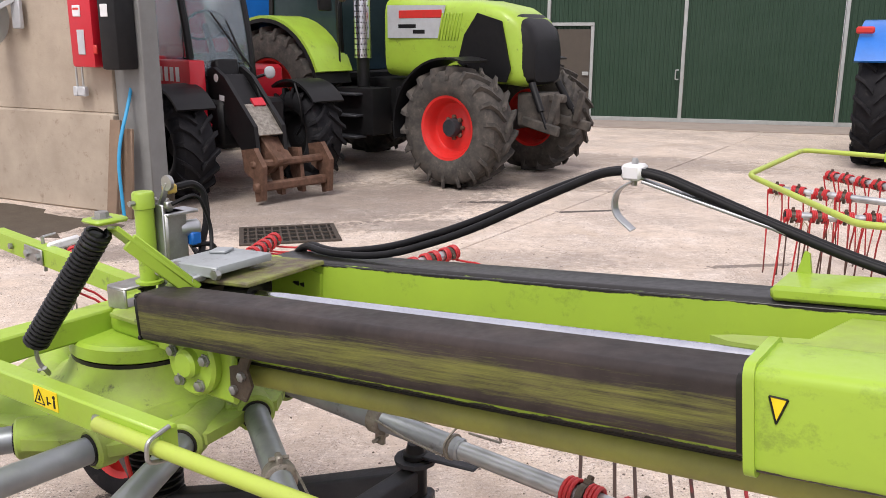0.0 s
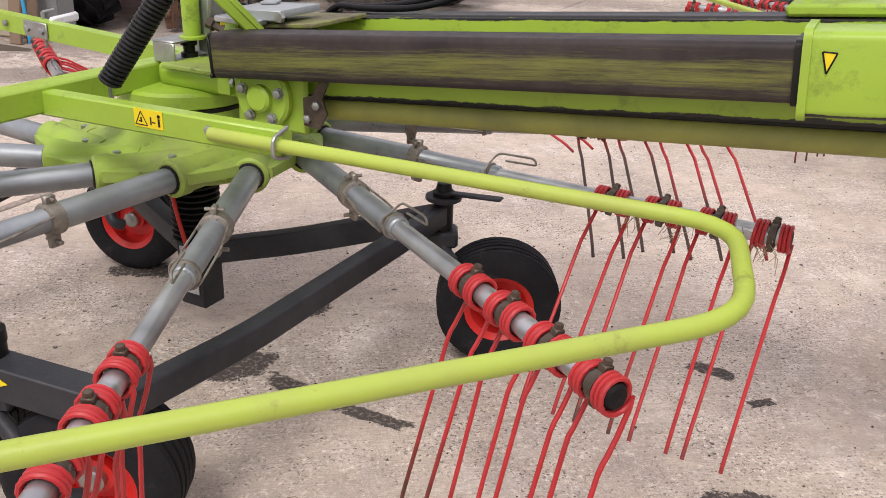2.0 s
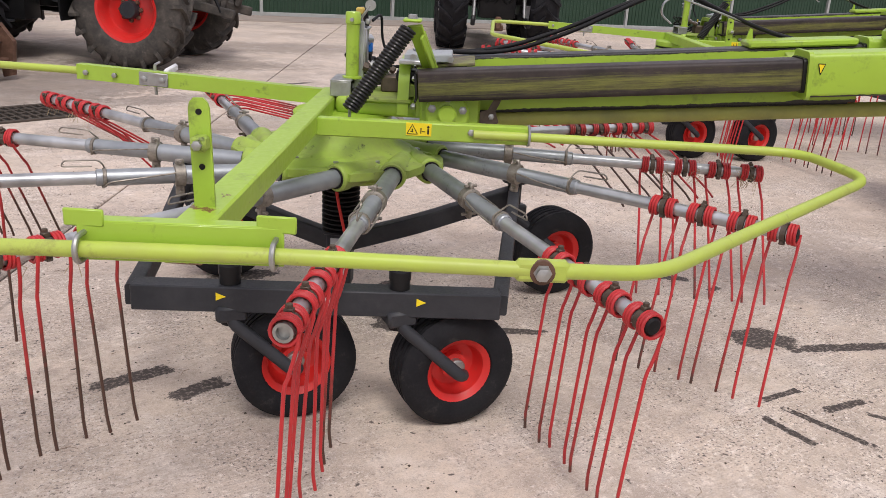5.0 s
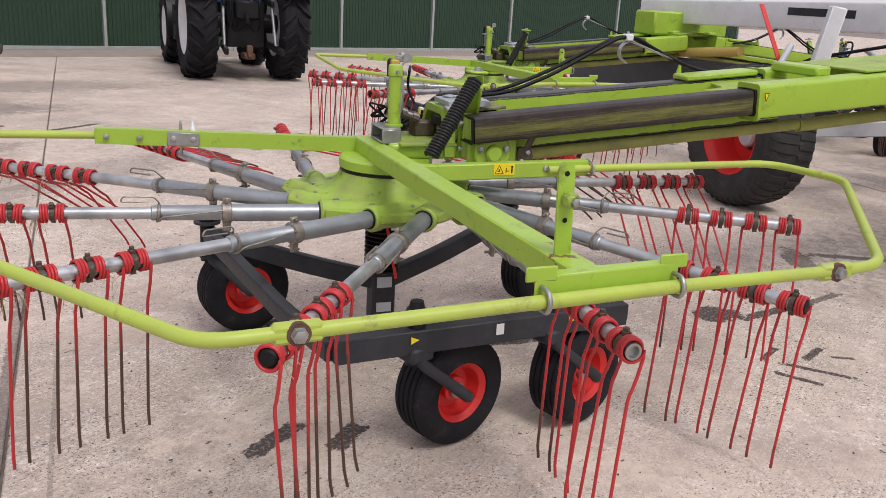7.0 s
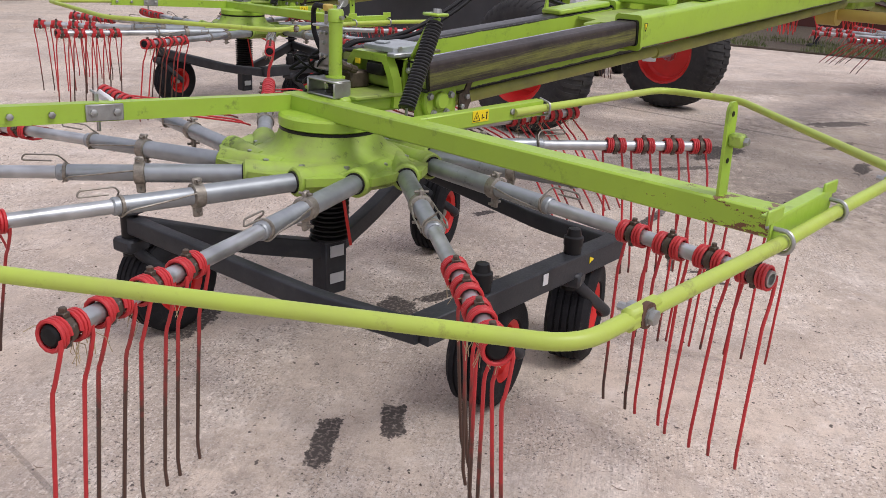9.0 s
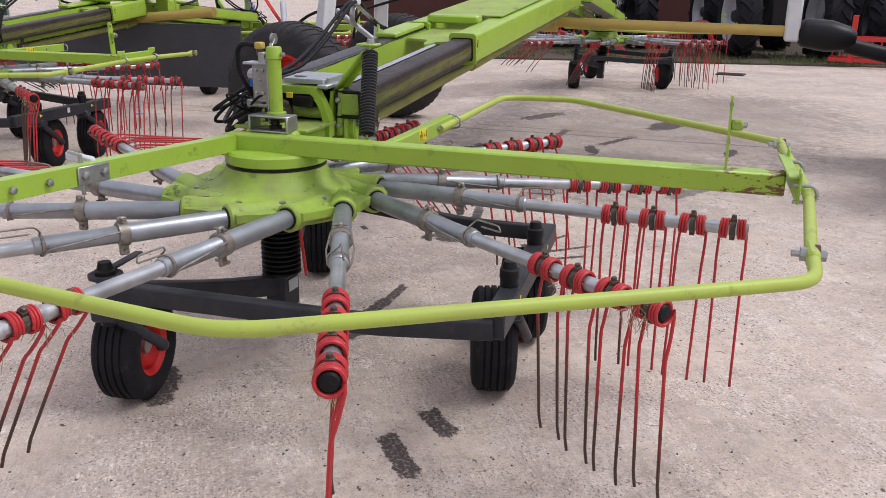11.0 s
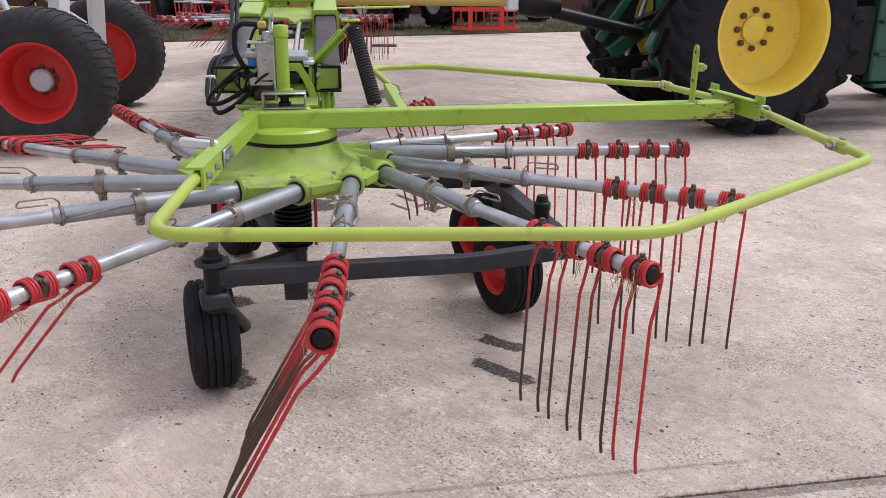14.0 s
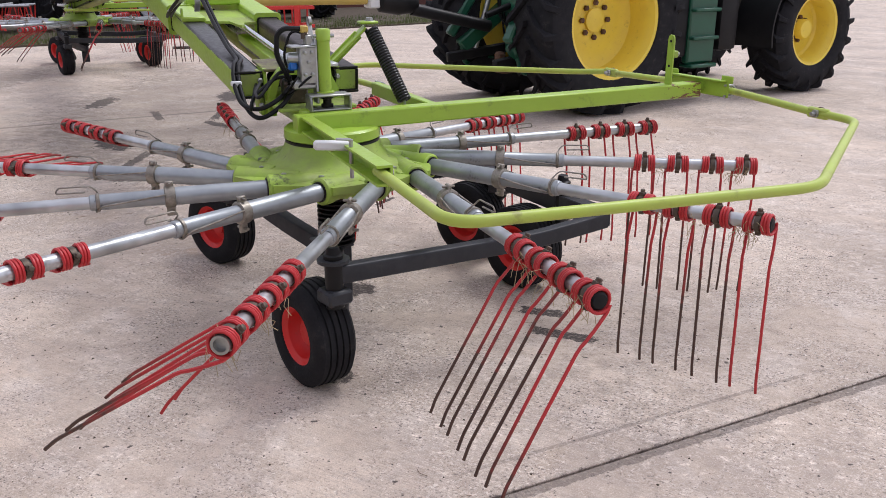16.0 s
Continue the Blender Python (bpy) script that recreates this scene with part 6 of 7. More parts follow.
# blue machine standing behind the telehandler
bm = thing("farm_machine", place(-2.75, 11.9, 0, -60), "large blue farm machine parked behind the telehandler", "farm machine")
part("body", loft([(-1.2, -0.85, 0.85, 0.95, 2.55), (0.2, -0.88, 0.88, 0.90, 2.70), (0.9, -0.85, 0.85, 0.95, 2.62), (1.25, -0.75, 0.75, 1.05, 2.40)], 12, 0.3), BLUE, bm, "rounded glossy blue body panels")
part("belt", Geo().box((1.9, 1.80, 0.10), pose(-0.1, 0, 1.30), 0.02), BLACK, bm)
part("front_window", Geo().box((0.06, 1.10, 0.55), pose(1.12, 0, 1.95, 0, -14, 0), 0.05, 2), GLASS_DARK, bm)
part("frame", Geo().box((2.6, 0.9, 0.35), pose(0, 0, 0.75), 0.04), BLACK, bm)
bw = meshes_for(0.62, 0.42, 0.34, 16, 0.02, TYRE, WHITE, 0.045)
for x in (-0.85, 0.85):
    for s in (1, -1):
        big_wheel(bm, (x, s * 0.85, 0.62), (0, s, 0), bw, WHITE, 8, 0.34, 0.02, (0.10, 0.08))

# deep green tractor hitched to the rake
gt = tractor(place(1.77, -6.09, 0, -117), "deep green tractor with yellow wheels hitched to rake", DEEP_GREEN, TYRE, YELLOW, (0.95, 0.66, 0.56, -0.06, 0.80), (0.74, 0.54, 0.40, -0.02, 0.86, YELLOW), 3.20, "green")
for s in (-1, 1):
    for i in range(4):
        part("cab_step", Geo().box((0.40, 0.20, 0.04), pose(1.42, s * 0.92, 0.42 + 0.30 * i), 0.012), DEEP_GREEN, gt)
    part("step_panel", Geo().box((0.42, 0.10, 1.15), pose(1.42, s * 0.90, 1.02), 0.02), DEEP_GREEN, gt)
    part("side_tank", Geo().box((0.30, 0.40, 0.85), pose(1.86, s * 0.74, 0.98), 0.06, 2), BLACK, gt)
part("bonnet", loft([(1.4, -0.45, 0.45, 1.2, 2.2), (2.6, -0.45, 0.45, 1.2, 2.1), (3.5, -0.40, 0.40, 1.1, 1.9)], 12, 0.4), DEEP_GREEN, gt)
part("lower_frame", Geo().box((2.2, 0.5, 0.5), pose(2.3, 0, 0.95), 0.05), BLACK, gt)
for s in (-1, 1):
    part("stabiliser", Geo().bar((-0.5, s * 0.45, 1.5), (-0.95, s * 0.55, 0.75), 0.12, 0.10, 0.02), DEEP_GREEN, gt)
    part("green_linkage", Geo().bar((-0.3, s * 0.40, 1.05), (-0.85, s * 0.48, 0.62), 0.14, 0.16, 0.02).tube([(-0.4, s * 0.5, 0.5), (-0.75, s * 0.55, 0.42), (-0.8, s * 0.5, 0.62)], 0.03, 8, bend=0.08), DEEP_GREEN, gt)

# red telehandler by the wall
th = thing("telehandler", place(-2.27, 7.99, 0, -44) @ Matrix.Scale(0.95, 4), "red telehandler with black boom and rusty carriage", "telehandler")
tm = meshes_for(0.60, 0.46, 0.32, 18, -0.05, TYRE, BLACK, 0.05)
for x in (1.15, -1.75):
    for s in (1, -1):
        big_wheel(th, (x, s * 0.88, 0.60), (0, s, 0), tm, DARK_GREY, 8, 0.32, -0.05, (0.12, 0.10))
part("chassis_body", Geo().box((3.6, 0.9, 0.55), pose(-0.4, 0, 0.82), 0.05), BLACK, th)
part("side_body", Geo().box((1.6, 0.5, 0.75), pose(-0.3, -0.64, 1.20), 0.05).box((0.95, 0.20, 0.72), pose(0.80, -0.62, 1.18), 0.03, 2).box((0.60, 0.16, 0.34), pose(1.05, -0.60, 0.78, 0, 18, 0), 0.03), CRIMSON, th, "red body panel with pale outlined lettering bars")
part("side_body", Geo().box((1.6, 0.5, 0.6), pose(-0.2, 0.75, 1.15), 0.05), CRIMSON, th)
for i in range(4):
    part("letter_bar", Geo().box((0.08, 0.006, 0.16), pose(0.62 + 0.13 * i, -0.723, 1.38), 0.01), WHITE, th)
# cab on the left of the machine, with a bowed windscreen between black pillars
def screen_x(z):
    return 1.02 - 0.05 * (z - 1.35) - 0.14 * (z - 1.35) ** 2


cabf = Geo()
for y in (-0.55, 0.25):
    cabf.tube([(screen_x(1.30 + 0.29 * i), y, 1.30 + 0.29 * i) for i in range(6)], 0.045, 8)
    cabf.bar((-0.58, y, 1.30), (-0.52, y, 2.78), 0.08, 0.08, 0.01).bar((0.25, y, 1.30), (0.22, y, 2.78), 0.05, 0.06, 0.01)
part("cab_frame", cabf.box((1.66, 0.88, 0.12), pose(0.22, -0.15, 1.30), 0.03), BLACK, th, "black cab frame")
part("cab_roof", Geo().box((1.45, 0.92, 0.12), pose(0.08, -0.15, 2.82), 0.05, 2), CRIMSON, th)
gv, gf = [], []
for i in range(9):
    zz = 1.36 + 0.17 * i
    for j in range(9):
        q = j / 8 * 2 - 1
        for k in (0, 0.012):
            gv.append((screen_x(zz) + 0.07 * (1 - q * q) + k, -0.15 + 0.38 * q, zz))
for i in range(8):
    for j in range(8):
        a, b, c, e = (i * 9 + j) * 2, (i * 9 + j + 1) * 2, ((i + 1) * 9 + j + 1) * 2, ((i + 1) * 9 + j) * 2
        gf += [(a, b, c, e), (a + 1, e + 1, c + 1, b + 1)]
part("windscreen", Geo().put(gv, gf), CAB_GLASS, th, "bowed blue-tinted windscreen")
part("cab_glass", Geo().box((1.40, 0.012, 1.36), pose(0.18, -0.56, 2.06), 0), CAB_GLASS, th)
part("cab_glass", Geo().box((1.40, 0.012, 1.36), pose(0.18, 0.26, 2.06), 0), CAB_GLASS, th)
part("seat", Geo().box((0.50, 0.50, 0.16), pose(-0.05, -0.15, 1.62), 0.05, 2).box((0.14, 0.48, 0.70), pose(-0.30, -0.15, 1.98, 0, -8, 0), 0.05, 2), CRIMSON, th, "dark red operator seat")
part("steering_wheel", Geo().tube([(0.45 + 0.19 * math.sin(radians(a)) * 0.5, -0.15 + 0.19 * math.cos(radians(a)), 1.86 + 0.19 * math.sin(radians(a)) * 0.85) for a in range(0, 361, 24)], 0.014, 6).tube([(0.45, -0.15, 1.86), (0.72, -0.15, 1.40)], 0.03, 8), BLACK, th)
part("wiper", Geo().tube([(1.10, 0.20, 1.42), (1.10, 0.0, 1.66), (1.04, -0.28, 2.06)], 0.012, 6, bend=0.05).bar((1.10, 0.10, 1.50), (1.06, -0.10, 1.98), 0.012, 0.02), BLACK, th)
part("cab_skirt", Geo().box((0.10, 0.84, 0.34), pose(1.02, -0.15, 1.14), 0.03, 2), BLACK, th)
# lifting boom lying beside the cab and dropping to the carriage
part("boom", Geo().bar((-0.6, -0.18, 1.00), (1.20, -0.18, 1.40), 0.30, 0.30, 0.02), BLACK, th, "black lifting boom with small white label")
for side_y in (-0.36, 0.0):
    part("boom_cheek", Geo().plate([(0.98, 1.10), (0.98, 1.40), (1.20, 1.46), (1.42, 1.36), (1.98, 0.84), (2.02, 0.52), (1.82, 0.46), (1.42, 0.82), (1.16, 1.12)], 0.05, Matrix(((1, 0, 0, 0), (0, 0, -1, side_y), (0, 1, 0, 0), (0, 0, 0, 1)))), BLACK, th, "black side plate of the boom")
part("boom_core", Geo().bar((1.20, -0.18, 1.32), (1.86, -0.18, 0.66), 0.32, 0.20, 0.02), BLACK, th)
part("boom_plate", Geo().bar((1.68, -0.18, 1.06), (2.00, -0.18, 0.74), 0.31, 0.02, 0.004, up=(1, 0, 0.8)), BAND, th, "bare pale brown plate on the boom")
part("boom_mark", Geo().bar((1.64, -0.12, 1.12), (1.72, -0.12, 1.04), 0.16, 0.026, 0.004, up=(1, 0, 0.8)), CRIMSON, th)
part("boom_disc", Geo().lathe([(0.045, 0), (0.045, 0.004)], 16, axis_pose((1.26, -0.386, 1.34), (0, -1, 0))), WHITE, th)
for i in range(2):
    part("boom_hose", Geo().tube([(1.18, -0.02 + 0.03 * i, 1.40), (1.40, 0.00 + 0.03 * i, 1.36 - 0.03 * i), (1.62, -0.04, 1.10 - 0.04 * i), (1.9, -0.10, 0.8)], 0.014, 8, bend=0.15), RUBBER, th)
part("lamp_stay", Geo().tube([(1.02, 0.22, 1.30), (1.16, 0.36, 1.36)], 0.018, 8), BLACK, th)
part("wheel_hose", Geo().tube([(1.35, 0.62, 1.24), (1.50, 0.58, 1.05), (1.48, 0.62, 0.75), (1.30, 0.66, 0.62)], 0.016, 8, bend=0.1), RUBBER, th)
part("boom_inner", Geo().bar((1.72, -0.18, 0.76), (2.04, -0.10, 0.38), 0.28, 0.24, 0.02), RUST, th)
part("boom_label", Geo().box((0.10, 0.004, 0.06), pose(1.36, -0.387, 1.12, 0, 5, 0), 0), WHITE, th)
car = part("carriage", Geo().box((0.10, 1.05, 0.10), pose(2.12, 0.02, 0.20), 0.02).box((0.10, 1.0, 0.08), pose(2.05, 0.02, 0.44), 0.02), RUST, th, "rusty brown quick hitch carriage")
for s in (-1, 1):
    part("carriage_plate", Geo().plate([(1.82, 0.58), (2.07, 0.62), (2.23, 0.43), (2.19, 0.06), (2.07, 0.03), (2.02, 0.28), (1.87, 0.34)], 0.06, Matrix(((1, 0, 0, 0), (0, 0, -1, 0.02 + s * 0.45), (0, 1, 0, 0), (0, 0, 0, 1)))), RUST, car)
    part("carriage_plate", Geo().plate([(1.82, 0.56), (2.05, 0.58), (2.11, 0.08), (2.02, 0.08), (1.89, 0.28)], 0.05, Matrix(((1, 0, 0, 0), (0, 0, -1, 0.02 + s * 0.14), (0, 1, 0, 0), (0, 0, 0, 1)))), RUST, car)
for s in (-1, 1):
    part("mudguard", fender(0.66, 0.46, 40, 120, (1.15, s * 0.88, 0.60), 0.03), BLACK, th)
part("head_lamp", Geo().lathe([(0.02, 0), (0.07, 0.03), (0.075, 0.06), (0.06, 0.07)], 16, axis_pose((1.14, 0.38, 1.38), (1, 0, 0))), PALE_GREY, th, "round headlamp")

# ---- barn, wall and yard edge ----
BM = pose(5.40, 15.30, 0, 0, 0, -16.0) @ Matrix.Diagonal((0.9, 0.9, 0.93, 1))


def ribbed(length, height, pitch=0.10, depth=0.018):
    """Trapezoidal sheet cladding: x along, the face looks to -y."""
    pts, x = [], 0.0
    while x < length:
        pts += [(x, 0), (x + pitch * 0.55, 0), (x + pitch * 0.65, -depth), (x + pitch * 0.90, -depth)]
        x += pitch
    n = len(pts)
    g = Geo()
    g.put([(p, q, 0) for p, q in pts] + [(p, q, height) for p, q in pts] + [(pts[0][0], 0.06, 0), (pts[-1][0], 0.06, 0), (pts[0][0], 0.06, height), (pts[-1][0], 0.06, height)],
          [(i, i + 1, n + i + 1, n + i) for i in range(n - 1)] + [(2 * n, 2 * n + 2, 2 * n + 3, 2 * n + 1), (0, n, 2 * n + 2, 2 * n), (n - 1, 2 * n + 1, 2 * n + 3, 2 * n - 1)])
    return g


barn = thing("wall_north", BM, "dark green ribbed metal barn wall with pale trim", "barn wall", kind="structure")
seams = [-22, -13.5, -7.0, -2.95, 0.10, 3.38, 6.7, 10.0, 13.3, 16.6, 22, 30]
for a, b in zip(seams, seams[1:]):
    part("cladding_panel", ribbed(b - a - 0.08, 4.6), BARN_GREEN, barn, m=pose(a + 0.04, 0, 0.10))
    part("bottom_rail", Geo().box((b - a - 0.06, 0.10, 0.08), None), BARN_TRIM, barn, m=pose((a + b) / 2, -0.02, 0.07))
for a in seams:
    part("seam_trim", Geo().box((0.075, 0.12, 4.7), None), BARN_TRIM, barn, m=pose(a, -0.03, 2.37))
for a in (-2.87, -1.93):
    part("door_jamb", Geo().box((0.07, 0.05, 2.05), None), BARN_TRIM, barn, m=pose(a, -0.06, 1.05))
part("door_head", Geo().box((1.01, 0.05, 0.07), None), BARN_TRIM, barn, m=pose(-2.40, -0.06, 2.12))
part("small_door", Geo().box((0.86, 0.04, 1.96), None), material("brown_door_paint", (0.075, 0.062, 0.048), 0.6), barn, "grey-brown personnel door", m=pose(-2.40, -0.045, 1.03))
part("door_handle", Geo().box((0.14, 0.05, 0.08), None), BARN_TRIM, barn, m=pose(-2.06, -0.09, 1.05))
part("pull_handle", Geo().tube([(0, 0, -0.1), (-0.07, 0, -0.1), (-0.07, 0, 0.1), (0, 0, 0.1)], 0.015, 8, bend=0.02), BARN_TRIM, barn, m=pose(0.03, -0.11, 1.05))
part("apron", Geo().box((54, 1.5, 0.05), None), material("apron_concrete", (0.34, 0.29, 0.25), 0.9, second=(0.22, 0.18, 0.15), scale=2, bump=0.4), barn, "darker concrete apron strip", m=pose(4, -0.8, 0.0))

PIER = material("grey_pier_concrete", (0.215, 0.22, 0.215), 0.85, second=(0.15, 0.15, 0.145), scale=4, bump=0.4)
WM = pose(-2.51, 5.86, 0, 0, 0, 154.0) @ Matrix.Diagonal((0.915, 0.915, 0.935, 1))
cw = thing("wall_west", WM, "stained pale concrete wall with a horizontal ledge", "concrete wall", kind="structure")
part("upper_wall", Geo().box((7.0, 0.22, 3.0), None, 0.01), CONCRETE_WALL, cw, m=pose(3.35, -0.16, 2.55))
part("pier", Geo().box((0.42, 0.24, 4.0), None, 0.01), PIER, cw, "grey concrete pier", m=pose(-0.365, -0.20, 2.0))
part("lower_wall", Geo().box((7.0, 0.28, 1.05), None, 0.02), CONCRETE_WALL, cw, m=pose(3.35, -0.14, 0.525))
soil = blot("soil_patch", -4.405, 5.976, 4.4, 1.0, -26, SOIL, "damp dark soil washed along the wall foot", "soil", 77, 0.22)
pillar = thing("steel_column", place(-2.248, 6.107, 0, -20), "grey steel column on a concrete foot", "steel column", kind="structure")
part("web", Geo().box((0.02, 0.26, 4.2), pose(0, 0, 2.1), 0.003), COLUMN, pillar)
part("flange", Geo().box((0.22, 0.02, 4.2), pose(0, -0.14, 2.1), 0.003), COLUMN, pillar)
part("flange", Geo().box((0.22, 0.02, 4.2), pose(0, 0.14, 2.1), 0.003), COLUMN, pillar)
part("foot", Geo().box((0.34, 0.40, 0.30), pose(0, 0, 0.15), 0.03), CONCRETE_WALL, pillar)
for x, y, lean, turn, h in ((-2.356, 5.527, 9, -25, 0.95), (-2.228, 5.591, 6, -20, 0.86)):
    p = part("timber_plank", Geo().box((0.13, 0.035, h), pose(0, 0, h / 2), 0.006), WOOD)
    p.matrix_world = pose(x, y, 0, -lean, 0, turn)
    tagged(p, "weathered timber plank leaning on the wall", "plank", "planks by the wall")
hose = part("blue_pipe", Geo().tube([(-2.192, 5.976, 1.44), (-2.165, 5.703, 1.12), (-2.238, 5.475, 0.65), (-2.21, 5.448, 0.02)], 0.017, 10, bend=0.3), material("blue_water_pipe", (0.03, 0.30, 0.55), 0.4))
tagged(hose, "blue plastic water pipe hanging by the column", "water pipe")


def on_wall(s, z, out=0.0):
    """A pose on the face of the concrete wall, s metres from its near end."""
    m = WM @ pose(s, 0.0, z)
    m.translation = WM @ Vector((s, out, z))
    return m


fb = thing("fire_cabinet", on_wall(-0.24, 1.645, 0.0), "red fire extinguisher cabinet beside a black box", "fire cabinet")
part("body", Geo().box((0.33, 0.20, 0.85), pose(0.22, 0.08, 0.30), 0.03, 2), CRIMSON, fb)
part("window", Geo().box((0.10, 0.01, 0.24), pose(0.22, 0.185, 0.12), 0.01), PALE_GREY, fb, "clear inspection window")
part("label", Geo().box((0.11, 0.01, 0.11), pose(0.25, 0.185, 0.42), 0.01), WHITE, fb, "white label with red bars")
part("label_bar", Geo().box((0.08, 0.01, 0.02), pose(0.25, 0.188, 0.44), 0), RED, fb)
part("latch", Geo().box((0.05, 0.03, 0.09), pose(0.04, 0.17, 0.05), 0.01), RED, fb)
bb = thing("black_box", on_wall(-0.36, 1.645, 0.0), "black plastic box with a white green sign", "plastic box")
part("body", Geo().box((0.24, 0.26, 0.85), pose(-0.05, 0.06, 0.28), 0.03, 2), BLACK, bb)
part("sign", Geo().box((0.10, 0.01, 0.12), pose(-0.03, 0.196, 0.42), 0.005), WHITE, bb)
for s in (0.20, 0.29):
    c = thing("conduit", on_wall(s, 1.27), "thin grey cable conduit with a junction box", "conduit", "conduits on the wall")
    part("pipe", Geo().tube([(0, 0.02, 0.05), (0, 0.02, 2.4)], 0.011, 8), BARN_TRIM, c)
    part("junction", Geo().box((0.07 if s > 0.25 else 0.11, 0.06, 0.10), pose(0, 0.03, 0), 0.01), PALE_GREY, c)
reel = thing("hose_reel", on_wall(1.22, 1.92), "wall-mounted grey hose reel with bracket", "hose reel")
part("reel_disc", Geo().lathe([(0.06, -0.09), (0.30, -0.09), (0.30, -0.075), (0.20, -0.07), (0.20, 0.07), (0.30, 0.075), (0.30, 0.09), (0.06, 0.09)], 32, axis_pose((0.10, 0.30, 0.1), (1, 0.2, 0))), BARN_TRIM, reel)
part("hose_coil", Geo().lathe([(0.20, -0.068), (0.28, -0.06), (0.28, 0.06), (0.20, 0.068)], 32, axis_pose((0.10, 0.30, 0.1), (1, 0.2, 0))), RUBBER, reel)
part("bracket", Geo().box((0.14, 0.05, 0.36), pose(-0.12, 0.03, 0.16), 0.01).bar((-0.12, 0.05, 0.28), (0.10, 0.30, 0.1), 0.05, 0.05), PALE_GREY, reel)

# grass verge and machines beyond the yard
verge = Vector((11.9, -9.8, 0))
VA = -110.0
vg = part("grass_verge", Geo().box((32, 7.5, 0.08), None, 0.02), SOIL)
vd = Vector((math.cos(radians(VA)), math.sin(radians(VA)), 0))
vn = Vector((-vd.y, vd.x, 0))
vc = verge + vn * 3.75 + vd * 6
vg.matrix_world = pose(vc.x, vc.y, 0.0, 0, 0, VA)
tagged(vg, "rough strip of earth and grass along the yard", "verge", kind="structure")
rnd = random.Random(9)
v, f = [], []
for _ in range(16000):
    u, w = rnd.uniform(-9.8, 9), 2.6 * rnd.random() ** 1.6 - 0.06
    if noise.noise((u * 0.9, w * 1.3, 2)) < -0.12:
        continue
    p = verge + vd * u + vn * w
    h, a, b = rnd.uniform(0.04, 0.16), rnd.random() * 6.28, rnd.uniform(0, 0.06)
    k = len(v)
    s = 0.006
    v += [(p.x - s * math.sin(a), p.y + s * math.cos(a), 0.035), (p.x + s * math.sin(a), p.y - s * math.cos(a), 0.035), (p.x + b * math.cos(a), p.y + b * math.sin(a), 0.035 + h)]
    f.append((k, k + 1, k + 2))
gg = Geo()
gg.v, gg.f = v, f
tagged(part("grass", gg, GRASS), "short patchy green and straw-coloured grass", "grass", kind="stuff")
back = part("backdrop", Geo().box((32, 0.3, 5.0), None, 0.02), SHED_RED)
bc = verge + vn * 7.4 + vd * 6
back.matrix_world = pose(bc.x, bc.y, 2.5, 0, 0, VA)
tagged(back, "dull rust-red shed wall behind the machines", "shed wall", kind="structure")


def far_point(u, w, z=0.04):
    p = verge + vd * u + vn * w
    return p.x, p.y, z


far_wheel = meshes_for(0.85, 0.5, 0.5, 18, 0.02, TYRE, PALE_GREY, 0.05)
far_dark = meshes_for(0.75, 0.5, 0.4, 18, 0.02, TYRE, DARK_GREY, 0.05)


def parked_machine(u, w, turn, paint, label, dark):
    x, y, z = far_point(u, w)
    t = thing("parked_tractor", pose(x, y, z, 0, 0, VA + turn), label, "tractor")
    mm = far_dark if dark else far_wheel
    r = 0.75 if dark else 0.85
    for s in (1, -1):
        big_wheel(t, (0, s * 0.9, r), (0, s, 0), mm, DARK_GREY, 6, 0.4, 0.02)
        big_wheel(t, (2.6, s * 0.85, r), (0, s, 0), mm, DARK_GREY, 6, 0.4, 0.02)
    part("chassis_body", Geo().box((3.4, 0.7, 0.7), pose(1.4, 0, 0.95), 0.05), BLACK, t)
    part("bonnet", loft([(0.8, -0.4, 0.4, 1.2, 2.0), (2.6, -0.4, 0.4, 1.2, 1.9), (3.3, -0.35, 0.35, 1.1, 1.7)], 10, 0.4), paint, t)
    return t


parked_machine(1.0, 1.3, 95, BLACK, "dark tractor with grey rims parked on the verge", False)
parked_machine(4.6, 3.4, 80, DARK_RED, "dark red tractor parked on the verge", True)
parked_machine(-2.6, 3.2, 100, BLACK, "dark tractor parked by the red shed", True)


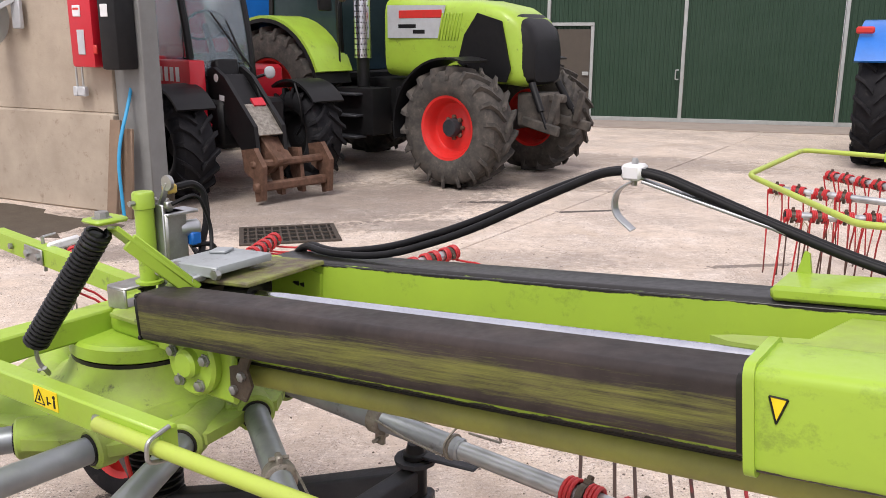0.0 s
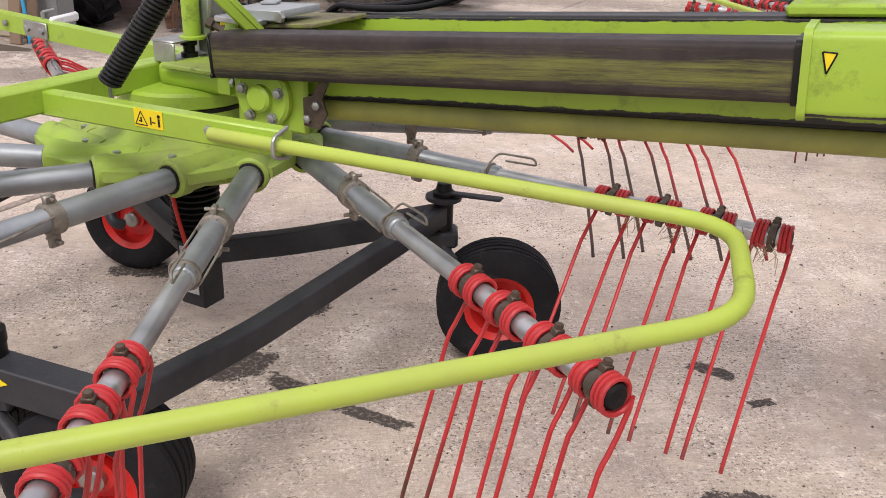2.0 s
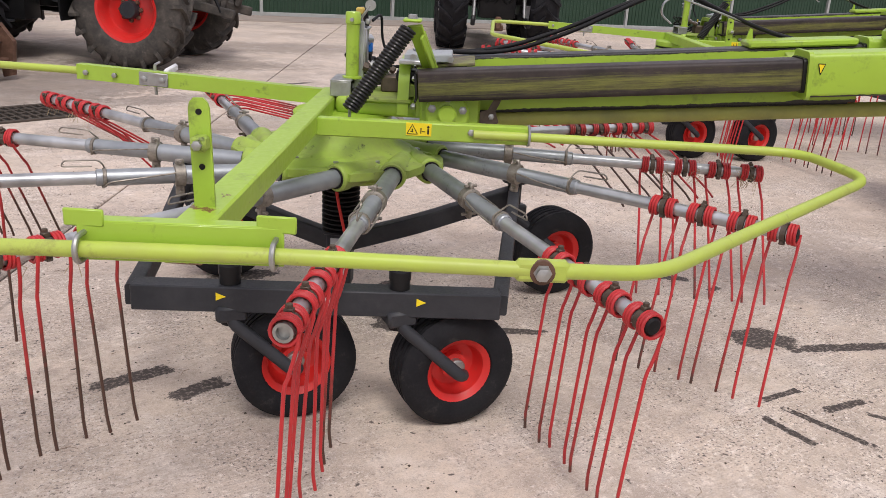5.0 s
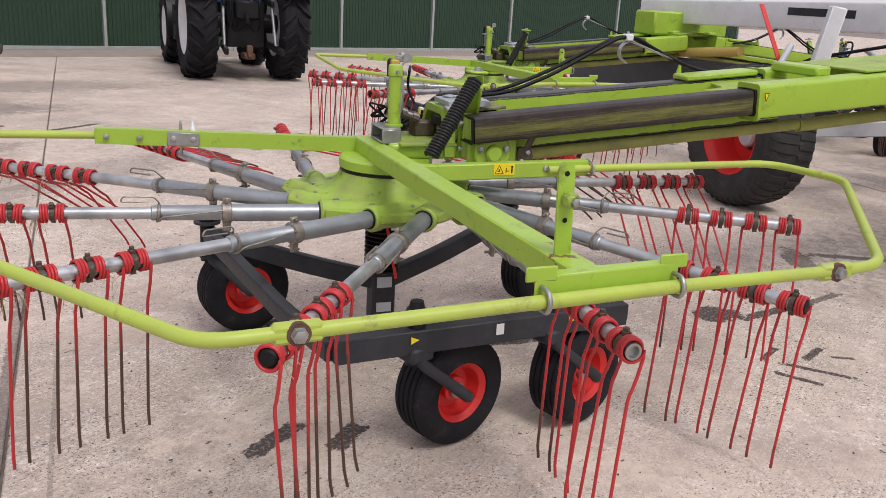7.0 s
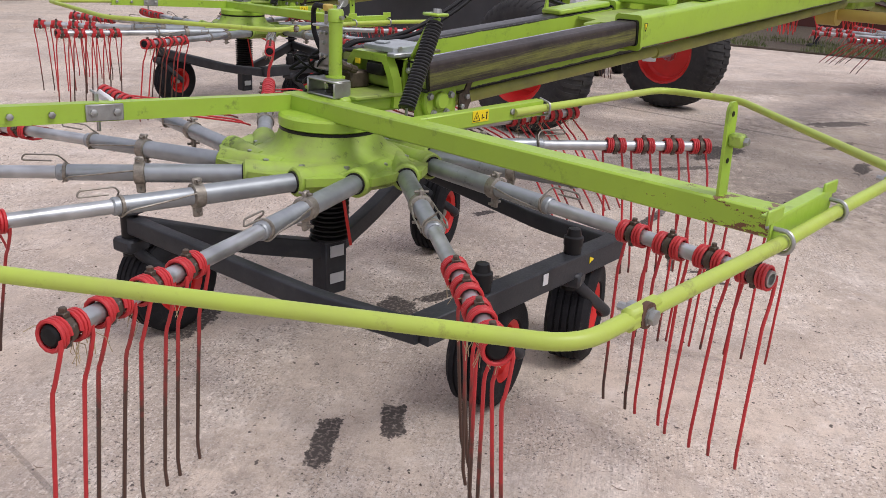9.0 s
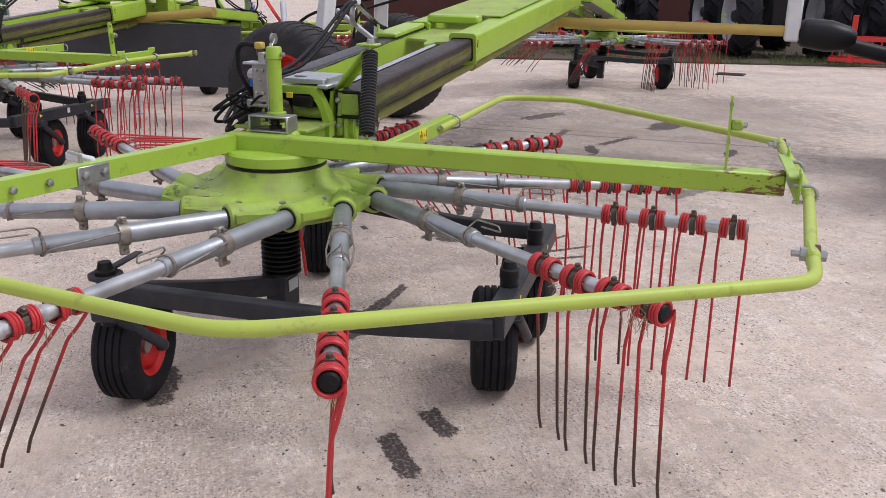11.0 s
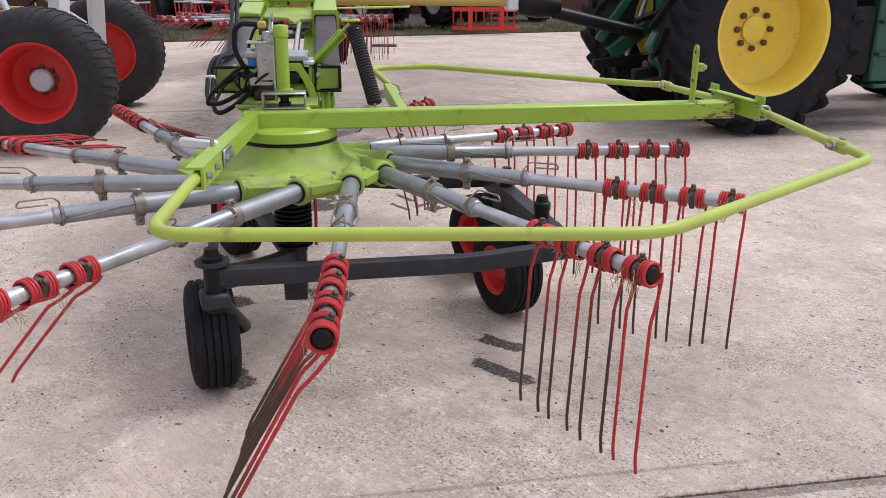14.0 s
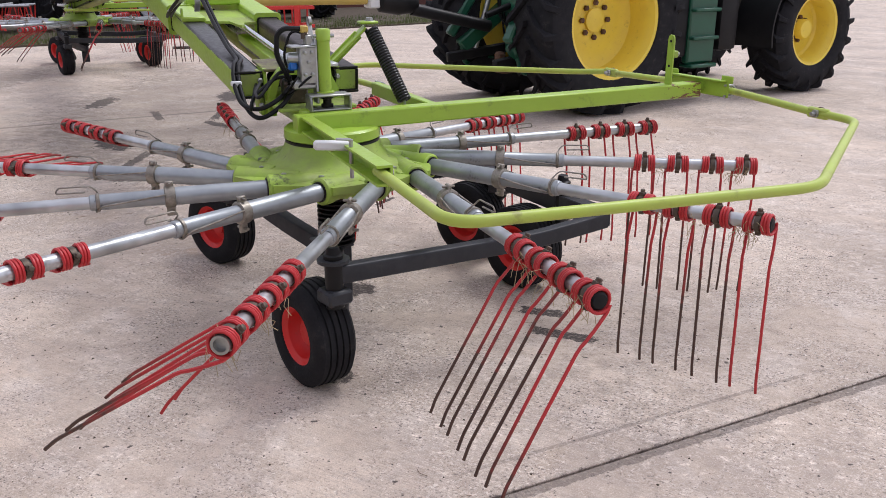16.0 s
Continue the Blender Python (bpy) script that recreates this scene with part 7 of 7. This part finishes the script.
def red_frame(u, w, turn, scale=1.0):
    """A red tubular implement frame with bars."""
    x, y, z = far_point(u, w)
    t = thing("red_implement_frame", pose(x, y, z, 0, 0, VA + turn), "red tubular implement frame standing on grass", "implement frame", "implements on the verge")
    for zz in (0.10, 0.50):
        part("rail", Geo().box((1.5 * scale, 0.07, 0.07), None), RED, t, m=pose(0, 0, zz))
        part("rail", Geo().box((1.5 * scale, 0.07, 0.07), None), RED, t, m=pose(0, 0.6, zz))
    for i in range(9):
        part("upright", Geo().box((0.035, 0.05, 0.46), None), RED, t, m=pose((-0.7 + 0.175 * i) * scale, 0 if i % 2 else 0.02, 0.25))
    for s in (-1, 1):
        part("side_rail", Geo().box((0.07, 0.66, 0.07), None), RED, t, m=pose(s * 0.72 * scale, 0.3, 0.50))
        part("mast", Geo().box((0.10, 0.10, 0.9), None), RED, t, m=pose(s * 0.35 * scale, 0.6, 0.50))
    return t


red_frame(2.55, 0.35, 160)
for u, w in ((-3.2, 1.6), (-5.6, 1.3), (-0.6, 1.5)):
    x, y, z = far_point(u, w)
    t = thing("tedder", pose(x, y, z, 0, 0, VA), "red hay tedder rotor with folded tine arms", "hay tedder", "tedders on the verge")
    part("stand", Geo().tube([(0, 0, 0), (0, 0, 0.62)], 0.06, 10).box((0.3, 0.3, 0.04), pose(0, 0, 0.02)), DARK_GREY, t)
    part("head", Geo().lathe([(0.16, 0.55), (0.22, 0.60), (0.22, 0.68), (0.10, 0.74)], 20), DARK_RED, t)
    for i in range(8):
        a = i * math.pi / 4
        part("arm", Geo().tube([(0.15 * math.cos(a), 0.15 * math.sin(a), 0.64), (0.95 * math.cos(a), 0.95 * math.sin(a), 0.66)], 0.022, 8), GALV, t)
        for r in (0.62, 0.74, 0.86, 0.94):
            part("tine", Geo().tube([(r * math.cos(a), r * math.sin(a), 0.66), (r * math.cos(a + 0.1), r * math.sin(a + 0.1), 0.42), (r * math.cos(a + 0.13), r * math.sin(a + 0.13), 0.22)], 0.012, 6), RED, t)
